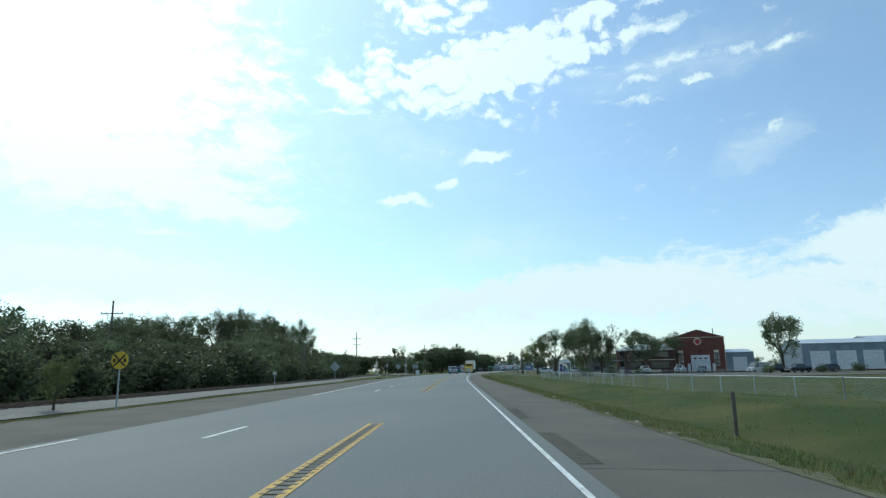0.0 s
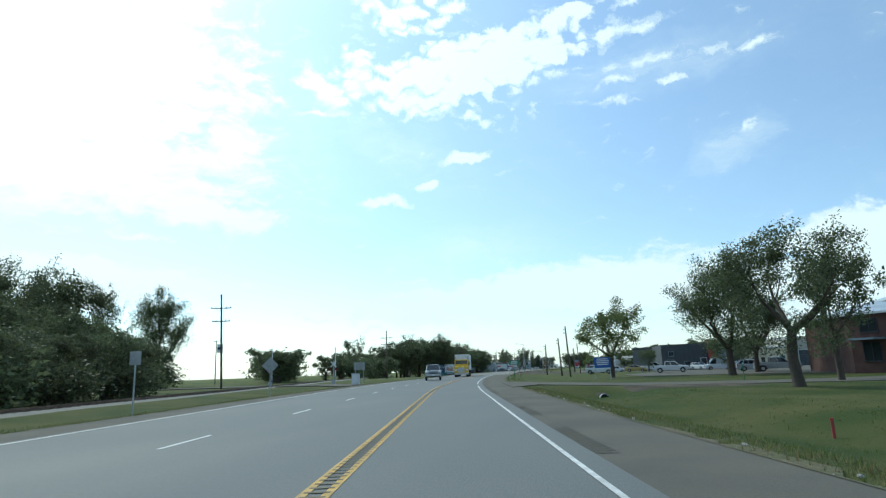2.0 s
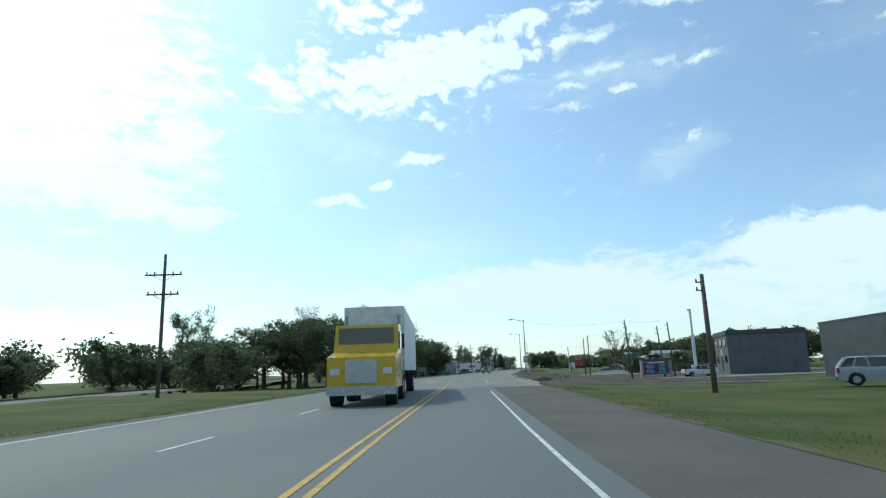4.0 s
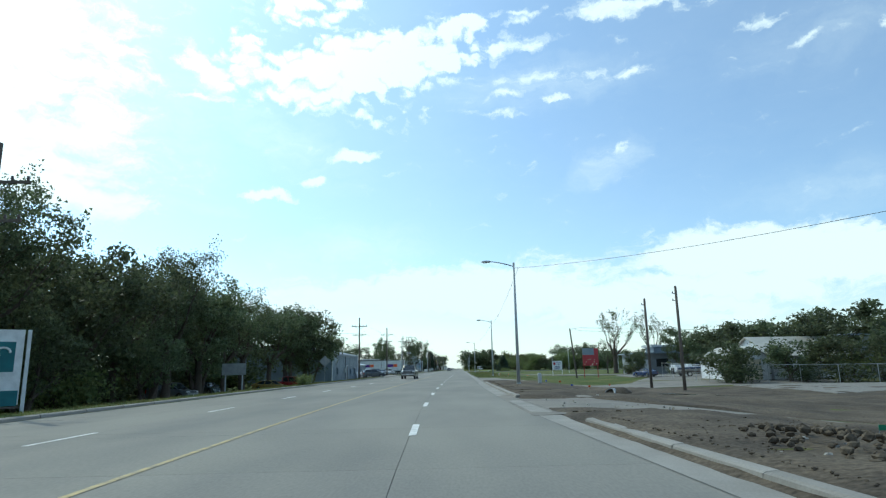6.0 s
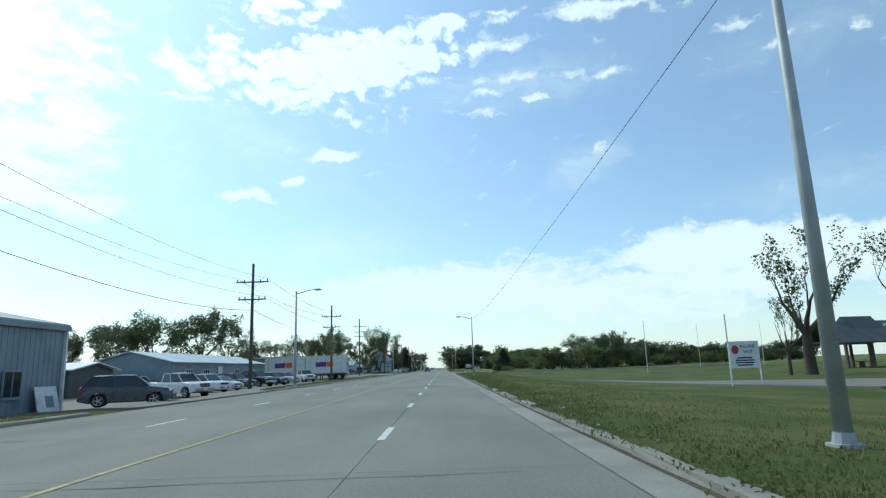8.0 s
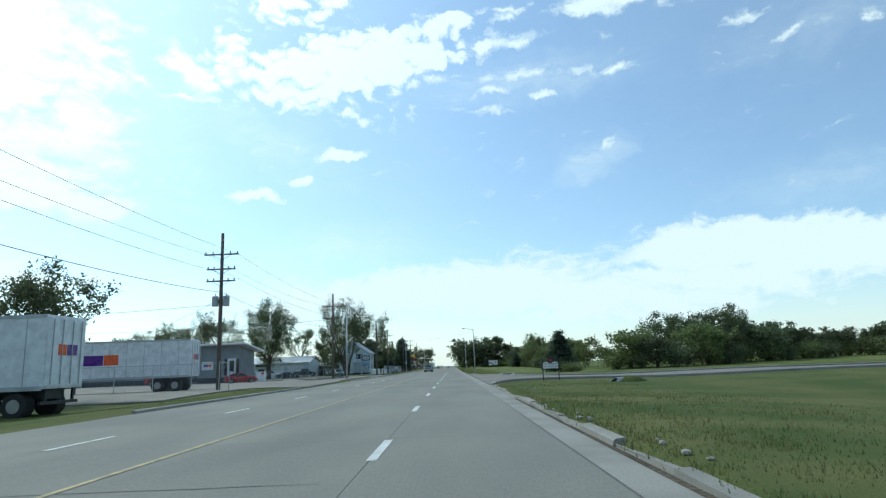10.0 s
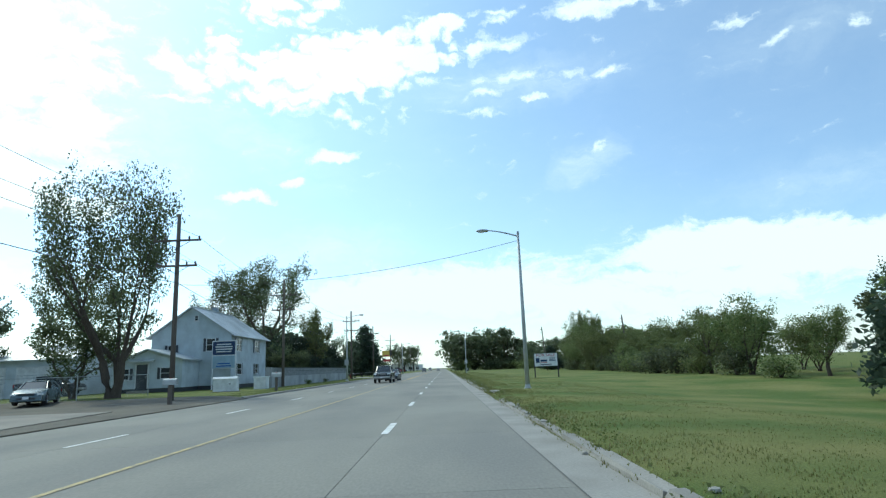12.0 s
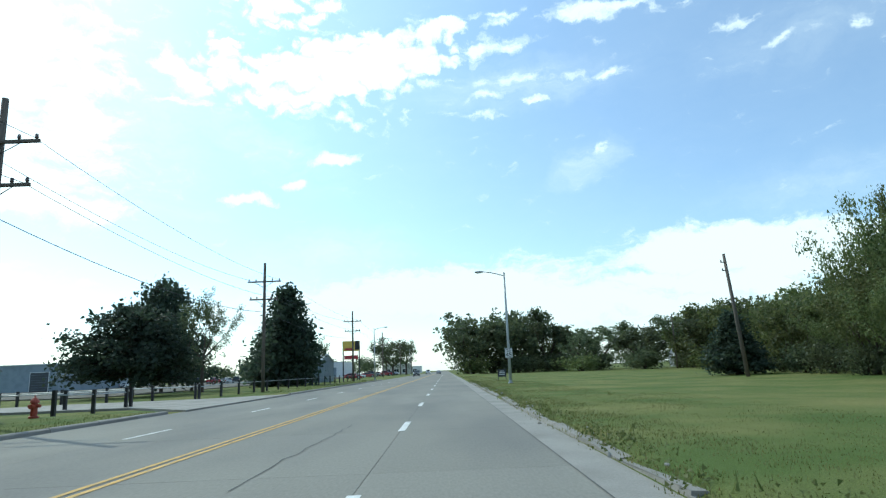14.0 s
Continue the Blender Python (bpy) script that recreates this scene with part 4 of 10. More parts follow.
def tree(seed, h=8.0, fork=0.28, leaves=5200, leaf=0.16, mat=None, bark=None, spread=0.75, puff=0.85, trunk_r=0.2, depth=4, stems=1, name="tree", rise=0.28, full=60, girth=0.36, corners=4):
    """A broadleaf tree of about that height, standing at the origin."""
    rnd = random.Random(seed)
    t = thing(name, 0, 0, label="leafy green roadside tree with dark trunk", category="tree")
    bm, tips = bmesh.new(), []
    for k in range(stems):
        a = 2 * math.pi * k / stems + rnd.random()
        lean = 0.0 if stems == 1 else 0.35
        p = Vector((math.cos(a), math.sin(a), 0)) * (0.0 if stems == 1 else trunk_r)
        top = Vector((math.cos(a) * lean, math.sin(a) * lean, 1)).normalized() * h * fork + p
        tube(bm, [p - Vector((0, 0, 0.2)), p + Vector((0, 0, 0.12)), (p + top) / 2 + Vector((rnd.uniform(-0.1, 0.1), rnd.uniform(-0.1, 0.1), 0)), top], [trunk_r * 1.5, trunk_r * 1.15, trunk_r * 0.95, trunk_r * 0.85], 9, cap=False)
        for i in range(4 if stems == 1 else 2):
            b = a + 2 * math.pi * i / 4 + rnd.uniform(-0.5, 0.5)
            up = 1.6 if i == 0 else rnd.uniform(0.5, 1.2)
            d = Vector((math.cos(b), math.sin(b), up)).normalized()
            limbs(bm, top, d, h * rnd.uniform(0.20, 0.27), trunk_r * 0.62, depth - 1, rnd, tips, spread, rise)
    zmax = max(p.z for p in tips)
    part("trunk", bm, bark or BARK, t, smooth=True)
    if leaves:
        r = np.random.RandomState(seed)
        base = np.array([tuple(p) for p in tips])
        # clumps of leaves: most in an uneven shell of the crown, the rest on the twig ends
        if full:
            v = r.normal(size=(full, 3))
            v /= np.linalg.norm(v, axis=1, keepdims=True)
            v *= r.uniform(0.35, 1.0, (full, 1)) ** 0.6 * np.array([girth, girth, 0.40]) * zmax
            v[:, 2] += zmax * 0.57
            masses = np.concatenate([v, base[r.randint(0, len(base), full // 2)]]) + r.normal(size=(full + full // 2, 3)) * 0.02 * h
        else:
            masses = base
        k1 = int(leaves * (0.66 if full else 0))
        size = r.uniform(0.045, 0.105, len(masses)) * h * (0.55 + 0.55 * puff)
        who = r.choice(len(masses), k1, p=size ** 2 / (size ** 2).sum())
        ball = r.normal(size=(leaves, 3))
        ball *= (r.uniform(0, 1, (leaves, 1)) ** 0.5) / np.linalg.norm(ball, axis=1, keepdims=True)
        c = masses[who] + ball[:k1] * np.array([1, 1, 0.62]) * size[who][:, None]
        pick = base[r.randint(0, len(base), leaves - k1)]
        c = np.concatenate([c, pick + ball[k1:] * np.array([puff, puff, puff * 0.7]) * 0.062 * h])
        c = c[c[:, 2] > h * fork * 0.55]
        quads("crown", c, r.uniform(0.5, 1.2, len(c)) * leaf * 0.62 * h / 8, 0.8, mat or LEAF, t, seed, n=corners)
    k = h / (zmax + 0.25)
    for ch in t.children:
        ch.data.transform(Matrix.Scale(k, 4))
    return t


def cedar(seed, h=5.0, r=1.5, name="cedar_tree", leaves=4200, taper=1.0, clear=0.05):
    """A dense conifer with drooping sprays."""
    rnd = np.random.RandomState(seed)
    t = thing(name, 0, 0, label="dense dark green cedar tree", category="tree")
    part("trunk", tubed([(0, 0, -0.2), (0, 0, h * 0.5), (0, 0, h * 0.97)], [0.028 * h, 0.018 * h, 0.004 * h], 7), BARK, t)
    bm = bmesh.new()
    c, s = [], []
    tiers = int(9 + h * 2.2)
    for i in range(tiers):
        f = i / tiers
        z = h * (0.03 + clear + (0.93 - clear) * f)
        rr = r * (1 - f) ** (0.75 * taper) * rnd.uniform(0.8, 1.15) + 0.05
        for k in range(int(5 + 5 * (1 - f))):
            a = rnd.uniform(0, 2 * math.pi)
            q = rr * rnd.uniform(0.7, 1.12)
            tip = np.array([math.cos(a) * q, math.sin(a) * q, z + q * rnd.uniform(-0.12, 0.22)])
            tube(bm, [(0, 0, z), tuple(tip)], [0.006 * h, 0.002 * h], 3, cap=False)
            m = int(leaves / tiers / 8 * (0.4 + 1.3 * (1 - f)))
            u = rnd.uniform(0.15, 1.05, m) ** 0.7
            pts = np.outer(u, tip) + np.outer(1 - u, [0, 0, z]) + rnd.normal(size=(m, 3)) * 0.045 * h * np.array([1, 1, 0.8])
            c.append(pts)
            s.append(rnd.uniform(0.5, 1.2, m) * 0.026 * h)
    part("bough_frame", bm, BARK, t)
    quads("crown", np.concatenate(c), np.concatenate(s), 0.7, LEAF_DARK, t, seed)
    return t


def bush(seed, h=1.0, w=1.6, mat=None, name="bush", n=1500, leaf=0.09):
    rnd = np.random.RandomState(seed)
    r2 = random.Random(seed)
    t = thing(name, 0, 0, label="low green roadside bush", category="bush")
    bm = bmesh.new()
    tips = []
    for k in range(9):
        a = r2.uniform(0, 6.28)
        q = Vector((math.cos(a) * w * r2.uniform(0.1, 0.45), math.sin(a) * w * r2.uniform(0.1, 0.45), h * r2.uniform(0.5, 0.9)))
        tube(bm, [(0, 0, -0.1), tuple(q * 0.5 + Vector((0, 0, 0.1 * h))), tuple(q)], [0.03 * h, 0.02 * h, 0.006 * h], 4, cap=False)
        tips += [q, q * 0.6]
    part("woody_stem", bm, BARK, t)
    base = np.array([tuple(p) for p in tips])
    c = base[rnd.randint(0, len(base), n)] + rnd.normal(size=(n, 3)) * np.array([w * 0.16, w * 0.16, h * 0.18])
    c[:, 2] = np.abs(c[:, 2])
    quads("foliage", c, rnd.uniform(0.5, 1.2, n) * leaf, 0.9, mat or LEAF, t, seed, n=3)
    return t


# ---- makers: poles, lamps, wires ----
def street_lamp(name="street_lamp", sign=None, h=6.75, reach=1.35):
    t = thing(name, 0, 0, label="tall galvanised street lamp with curved arm", category="street lamp")
    part("pole", tubed([(0, 0, 0), (0, 0, h * 0.5), (0, 0, h)], [0.10, 0.075, 0.05], 12), GALV, t, smooth=True)
    bm = boxed(0, 0, 0.02, 0.28, 0.28, 0.05, bevel=0.01)
    tube(bm, [(0, 0, 0.02), (0, 0, 0.16)], [0.13, 0.11], 10)
    part("base_plate", bm, GALV, t)
    pts = [(-reach * k / 8, 0, h - 0.12 + 0.42 * math.sin(k / 8 * 1.35) * 0.75) for k in range(9)]
    part("arm", tubed(pts, [0.035 - 0.0015 * k for k in range(9)], 8), GALV, t, smooth=True)
    part("cap", tubed([(0, 0, h - 0.02), (0, 0, h + 0.10)], [0.065, 0.05], 8), GALV, t)
    ex, ez = pts[-1][0], pts[-1][2]
    bm = bmesh.new()
    bmesh.ops.create_uvsphere(bm, u_segments=12, v_segments=8, radius=1, matrix=Matrix.Translation((ex - 0.22, 0, ez)) @ Matrix.Diagonal((0.30, 0.12, 0.075, 1)))
    head = part("lamp_head", bm, GALV, t, smooth=True)
    bm = bmesh.new()
    bmesh.ops.create_uvsphere(bm, u_segments=10, v_segments=6, radius=1, matrix=Matrix.Translation((ex - 0.28, 0, ez - 0.045)) @ Matrix.Diagonal((0.17, 0.09, 0.05, 1)))
    part("lens", bm, LENS, head)
    return t


def utility_pole(h=8.5, arms=((0.85, 2.2), (0.71, 1.9)), name="utility_pole", lean=0.0, cans=0, r=0.12):
    t = thing(name, 0, 0, label="weathered wooden utility pole with crossarms", category="utility pole")
    part("pole", tubed([(0, 0, -0.1), (lean * 0.5, 0, h * 0.5), (lean, 0, h)], [r, r * 0.88, r * 0.7], 10), POLE_WOOD, t, smooth=True)
    for f, w in arms:
        z, x = h * f, lean * f
        arm = part("crossarm", boxed(x, -0.1, z, w, 0.075, 0.09, bevel=0.008), POLE_WOOD, t)
        for s in (-0.46, -0.25, 0.25, 0.46):
            part("insulator", tubed([(x + s * w, -0.1, z + 0.04), (x + s * w, -0.1, z + 0.10), (x + s * w, -0.1, z + 0.19)], [0.02, 0.05, 0.035], 6), CERAMIC, arm)
        for s in (-1, 1):
            part("brace", tubed([(x + s * 0.3 * w, -0.13, z - 0.03), (x, -0.11, z - 0.38)], 0.014, 4), DARK_METAL, t)
    for k in range(cans):
        s = -1 if k % 2 else 1
        z = h * 0.525
        can = part("transformer", tubed([(s * 0.36, -0.02, z), (s * 0.36, -0.02, z + 0.62)], [0.21, 0.21], 14), TRANSFORMER, t)
        part("lid", tubed([(s * 0.36, -0.02, z + 0.62), (s * 0.36, -0.02, z + 0.67)], [0.22, 0.15], 14), TRANSFORMER, can)
        part("bushing", tubed([(s * 0.36, 0, z + 0.67), (s * 0.36, 0, z + 0.85)], [0.035, 0.02], 6), CERAMIC, can)
        part("bracket", boxed(s * 0.17, 0, z + 0.3, 0.16, 0.06, 0.3), DARK_METAL, can)
    return t


def wire(p, q, sag=0.6, r=0.012, label="black overhead cable between poles"):
    pts = []
    for i in range(17):
        k = i / 16
        v = Vector(p).lerp(Vector(q), k)
        v.z -= sag * 4 * k * (1 - k)
        pts.append(tuple(v))
    ob = part("overhead_cable", tubed(pts, r, 4), WIRE, None)
    return tagged(ob, label, "cable", "overhead cables")


def words(text, size, x, y, z, mat, parent, name="lettering", rx=90, rz=0, extrude=0.004, width=None):
    """Lettering as a mesh, centred at (x, y, z) of its parent, facing -y."""
    cu = bpy.data.curves.new(name, "FONT")
    cu.body, cu.size, cu.align_x, cu.align_y, cu.extrude = text, size, "CENTER", "CENTER", extrude
    tmp = bpy.data.objects.new("tmp", cu)
    scene.collection.objects.link(tmp)
    dg = bpy.context.evaluated_depsgraph_get()
    me = bpy.data.meshes.new_from_object(tmp.evaluated_get(dg))
    bpy.data.objects.remove(tmp)
    if width:
        xs = [v.co.x for v in me.vertices]
        me.transform(Matrix.Diagonal((width / (max(xs) - min(xs)), 1, 1, 1)))
    me.name = name
    me.materials.clear()
    ob = link(name, me, mat, parent)
    ob.matrix_basis = pose(x, y, z, rx, 0, rz)
    return ob


def bars(x, z, w, rows, mat, parent, h=0.03, gap=0.03, y=-0.035, fill=0.8, seed=1):
    """Lines of lettering too small to read, as plain bars."""
    r = random.Random(seed)
    for i in range(rows):
        ww = w * r.uniform(fill, 1.0)
        part("text_bar", boxed(x, y, z - i * (h + gap), ww, 0.006, h), mat, parent)


def board(name, x, y, rz, w, h, z0, mat, label, category="sign", posts=2, post_mat=None, post_r=0.035, depth=0.035, frame_mat=None, inset=0.0):
    """A flat board on posts. The board's face looks along -y of the thing."""
    t = thing(name, x, y, ground_z(x, y), rz, label, category)
    part("panel", boxed(0, 0, z0 + h / 2, w, depth, h, bevel=0.006), mat, t)
    if frame_mat:
        for s in (-1, 1):
            part("frame", boxed(s * w / 2, -0.004, z0 + h / 2, 0.05, depth + 0.02, h + 0.05), frame_mat, t)
            part("frame", boxed(0, -0.004, z0 + h / 2 + s * h / 2, w, depth + 0.02, 0.05), frame_mat, t)
    xs = [0] if posts == 1 else [(-0.5 + inset + (1 - 2 * inset) * i / (posts - 1)) * w for i in range(posts)]
    for px in xs:
        part("post", tubed([(px, depth / 2 + post_r, -0.05), (px, depth / 2 + post_r, z0 + h * 0.98)], post_r, 8), post_mat or GALV, t)
    return t


# ---- makers: vehicles ----
def loft(bm, rings):
    vs = [[bm.verts.new(p) for p in ring] for ring in rings]
    n = len(vs[0])
    for a, b in zip(vs[:-1], vs[1:]):
        for k in range(n):
            bm.faces.new((a[k], a[(k + 1) % n], b[(k + 1) % n], b[k]))
    bm.faces.new(vs[0][::-1])
    bm.faces.new(vs[-1])
    bmesh.ops.recalc_face_normals(bm, faces=bm.faces)
    return bm


SHAPES = {
    # width, floor height, wheel radius and places along y, top line (y, z), glasshouse: belt from and to, roof from and to, roof height, half widths
    "sedan": dict(W=1.80, floor=0.20, r=0.33, wheels=(-1.40, 1.34), head=(0.68, 0.11), top=((-2.33, 0.46), (-2.31, 0.60), (-2.22, 0.72), (-2.0, 0.80), (-1.5, 0.90), (-0.95, 0.98), (0.7, 1.0), (1.6, 1.05), (2.15, 1.07), (2.28, 1.0), (2.33, 0.6)), belt=(-1.08, 1.86), roof=(-0.22, 0.98, 1.44), half=(0.79, 0.57)),
    "suv": dict(W=1.85, floor=0.24, r=0.36, wheels=(-1.36, 1.36), head=(0.86, 0.14), top=((-2.30, 0.55), (-2.26, 0.84), (-2.05, 0.96), (-1.5, 1.04), (-1.0, 1.09), (0.8, 1.12), (2.1, 1.16), (2.26, 1.1), (2.30, 0.6)), belt=(-1.14, 2.2), roof=(-0.36, 1.72, 1.68), half=(0.83, 0.64)),
    "pickup": dict(W=2.0, floor=0.40, r=0.41, wheels=(-1.86, 1.84), head=(1.04, 0.17), top=((-2.90, 0.62), (-2.88, 0.98), (-2.80, 1.10), (-2.62, 1.16), (-2.0, 1.21), (-1.35, 1.25), (0.98, 1.26), (1.02, 1.26), (2.82, 1.28), (2.90, 1.22)), belt=(-1.42, 1.02), roof=(-0.66, 0.90, 1.92), half=(0.88, 0.70)),
    "van": dict(W=2.0, floor=0.26, r=0.36, wheels=(-1.85, 1.75), head=(0.92, 0.18), top=((-2.85, 0.55), (-2.80, 0.92), (-2.5, 1.10), (-1.95, 1.25), (2.78, 1.32), (2.85, 1.2)), belt=(-2.1, 2.8), roof=(-1.25, 2.72, 2.42), half=(0.94, 0.84)),
}
U = 0.76


def shell(sh):
    """A car's body: the side profile, with its wheel openings, swept across the width and rounded over the shoulders."""
    top = np.array(sh["top"])
    ends, hw, arch = (top[0, 0], top[-1, 0]), sh["W"] / 2, sh["r"] * 1.2
    ys = set(np.round(np.linspace(ends[0], ends[1], 23), 3)) | {round(p[0], 3) for p in sh["top"]}
    for w in sh["wheels"]:
        ys |= {round(w + arch * math.cos(math.pi * k / 8), 3) for k in range(9)}
    ys = sorted(ys)
    rings = []
    for across, drop in ((-1, 0.24), (-0.985, 0.12), (-0.93, 0.05), (-0.8, 0.018), (-0.4, 0.003), (0.4, 0.003), (0.8, 0.018), (0.93, 0.05), (0.985, 0.12), (1, 0.24)):
        up, down = [], []
        for y in ys:
            x = across * hw * (1 - 0.13 * abs(2 * y / (ends[1] - ends[0])) ** 7)
            z1 = float(np.interp(y, top[:, 0], top[:, 1]))
            low = sh["floor"] + 0.10 * abs(2 * y / (ends[1] - ends[0])) ** 8
            for w in sh["wheels"]:
                if abs(y - w) < arch:
                    low = max(low, sh["r"] + math.sqrt(arch ** 2 - (y - w) ** 2))
            up.append((x, y, max(z1 - drop * min(1, (z1 - low) * 1.6), low + 0.02)))
            down.append((x, y, low))
        rings.append(up + down[::-1])
    return loft(bmesh.new(), rings)


def car(kind, colour, x, y, rz, label, name=None, group="", size=1.0, z=0.0):
    """A car facing -y before it is turned by rz."""
    sh = SHAPES[kind]
    t = thing(name or {"sedan": "sedan", "suv": "suv", "pickup": "pickup_truck", "van": "van"}[kind], x, y, z, rz, label, "car" if kind in ("sedan", "suv") else {"pickup": "pickup truck", "van": "van"}[kind], group, scale=U * size)
    P, hw, r = paint(colour), sh["W"] / 2, sh["r"]
    front, rear = sh["top"][0][0], sh["top"][-1][0]
    near = not ("far" in group or "trade" in group or "brick" in group)
    body = part("body", shell(sh), P, t, smooth=True)
    body.data.set_sharp_from_angle(angle=radians(34))
    part("underbody", boxed(0, 0, sh["floor"] + 0.16, sh["W"] * 0.8, (rear - front) * 0.86, 0.34), PLASTIC, t)
    # glasshouse
    (b0, b1), (r0, r1, rz1), (wb, wt) = sh["belt"], sh["roof"], sh["half"]
    zb0, zb1 = (float(np.interp(q, [p[0] for p in sh["top"]], [p[1] for p in sh["top"]])) - 0.03 for q in (b0, b1))
    bm = bmesh.new()
    low = [bm.verts.new(p) for p in ((-wb * 0.94, b0, zb0), (wb * 0.94, b0, zb0), (wb, (b0 + b1) / 2, zb0), (wb * 0.95, b1, zb1), (-wb * 0.95, b1, zb1), (-wb, (b0 + b1) / 2, zb0))]
    high = [bm.verts.new(p) for p in ((-wt, r0, rz1 - 0.03), (wt, r0, rz1 - 0.03), (wt * 1.03, (r0 + r1) / 2, rz1), (wt * 0.97, r1, rz1 - 0.04), (-wt * 0.97, r1, rz1 - 0.04), (-wt * 1.03, (r0 + r1) / 2, rz1))]
    for k in range(6):
        bm.faces.new((low[k], low[(k + 1) % 6], high[(k + 1) % 6], high[k]))
    bm.faces.new(high)
    corners = [e for e in bm.edges if abs(e.verts[0].co.z - e.verts[1].co.z) > 0.15 and abs(e.verts[0].co.y) > 0.2]
    bmesh.ops.bevel(bm, geom=corners, offset=0.07, segments=2, affect="EDGES")
    bmesh.ops.recalc_face_normals(bm, faces=bm.faces)
    part("window_glass", bm, GLASS, t)
    bm = bmesh.new()
    loft(bm, [[(w * wt, q, rz1 + h) for w, h in ((-1.06, -0.07), (-1.06, -0.03), (-0.8, 0.01 + c), (0, 0.025 + c), (0.8, 0.01 + c), (1.06, -0.03), (1.06, -0.07))] for q, c in ((r0 - 0.05, -0.035), (r0 + 0.12, -0.01), ((r0 + r1) / 2, 0.0), (r1 - 0.15, -0.015), (r1 + 0.07, -0.05))])
    part("roof", bm, P, t, smooth=True).data.set_sharp_from_angle(angle=radians(40))
    mid = (b0 + b1) / 2 + 0.1
    for sd in (-1, 1):
        beams = [((wb * 0.95, b0 + 0.04, zb0), (wt * 1.02, r0 + 0.02, rz1 - 0.04), 0.042), ((wb * 0.96, b1 - 0.03, zb1), (wt * 1.0, r1, rz1 - 0.05), 0.075), ((wb * 1.0, mid, zb0), (wt * 1.04, (r0 + r1) / 2 + 0.05, rz1 - 0.03), 0.04)]
        if kind in ("suv", "van"):
            beams.append(((wb * 0.985, b1 - 0.75, zb1), (wt * 1.02, r1 - 0.5, rz1 - 0.04), 0.05))
        for (x0, y0, z0), (x1, y1, z1), w in beams:
            part("pillar", tubed([(sd * x0, y0, z0), (sd * x1, y1, z1)], w, 5), P, t)
        if kind == "van":
            bm = bmesh.new()
            bm.faces.new([bm.verts.new(p) for p in ((sd * (wb + 0.012), -0.7, zb0), (sd * (wb + 0.012), 2.7, zb1), (sd * (wt + 0.03), 2.62, rz1 - 0.06), (sd * (wt + 0.035), -0.6, rz1 - 0.06))])
            bmesh.ops.solidify(bm, geom=bm.faces[:], thickness=0.02)
            part("side_panel", bm, P, t)
        part("mirror", boxed(sd * (hw + 0.08), b0 + 0.42, zb0 + 0.10, 0.2, 0.1, 0.15, bevel=0.04), P if kind == "sedan" else PLASTIC, t)
        hz, hh = sh["head"]
        part("headlight", boxed(sd * hw * 0.76, front + 0.13, hz - 0.05, 0.34, 0.18, hh * 0.85, rz=sd * 20, bevel=0.04), LENS, t)
        part("tail_light", boxed(sd * hw * 0.84, rear - 0.07, sh["top"][-2][1] - 0.2, 0.22, 0.14, 0.14 if kind == "sedan" else 0.3, bevel=0.02), TAIL, t)
        if near:
            part("door_seam", boxed(sd * (hw - 0.003), mid, (zb0 + sh["floor"]) / 2, 0.012, 0.016, (zb0 - sh["floor"]) * 0.72), PLASTIC, t)
            part("sill", boxed(sd * (hw - 0.03), (sh["wheels"][0] + sh["wheels"][1]) / 2, sh["floor"] + 0.03, 0.08, sh["wheels"][1] - sh["wheels"][0] - 2.6 * r, 0.08, bevel=0.02), RIM if kind == "pickup" else PLASTIC, t)
            for q in (mid - 0.2, mid + 0.75):
                part("door_handle", boxed(sd * (hw + 0.005), q, zb0 - 0.17, 0.03, 0.17, 0.03, bevel=0.008), P, t)
    gz = sh["head"][0]
    gh = {"sedan": 0.13, "suv": 0.2, "pickup": 0.32, "van": 0.24}[kind]
    part("grille", boxed(0, front + 0.08, gz - gh * 0.3, hw * 0.92, 0.14, gh, bevel=0.03), PLASTIC, t)
    for k in range(2 if kind == "pickup" else 1):
        part("grille_bar", boxed(0, front + 0.02, gz + (0.04 - 0.14 * k if kind == "pickup" else 0.02), hw * (0.9 if kind == "pickup" else 1.0), 0.05, 0.04, bevel=0.012), RIM, t)
    part("air_intake", boxed(0, front + 0.05, sh["floor"] + 0.2, hw * 1.1, 0.12, 0.14, bevel=0.03), PLASTIC, t)
    chrome = kind == "pickup"
    part("bumper", boxed(0, front + 0.03, sh["floor"] + (0.24 if chrome else 0.10), hw * 1.78, 0.2, 0.22 if chrome else 0.1, bevel=0.05), RIM if chrome else P, t)
    part("rear_bumper", boxed(0, rear - 0.04, sh["floor"] + 0.2, hw * 1.75, 0.2, 0.2, bevel=0.05), RIM if chrome else PLASTIC, t)
    part("number_plate", boxed(0, front - 0.08, sh["floor"] + 0.25, 0.32, 0.02, 0.15), SIGN_WHITE, t)
    if chrome:
        part("cargo_bed", boxed(0, 1.95, 1.27, 1.6, 1.72, 0.03), PLASTIC, t)
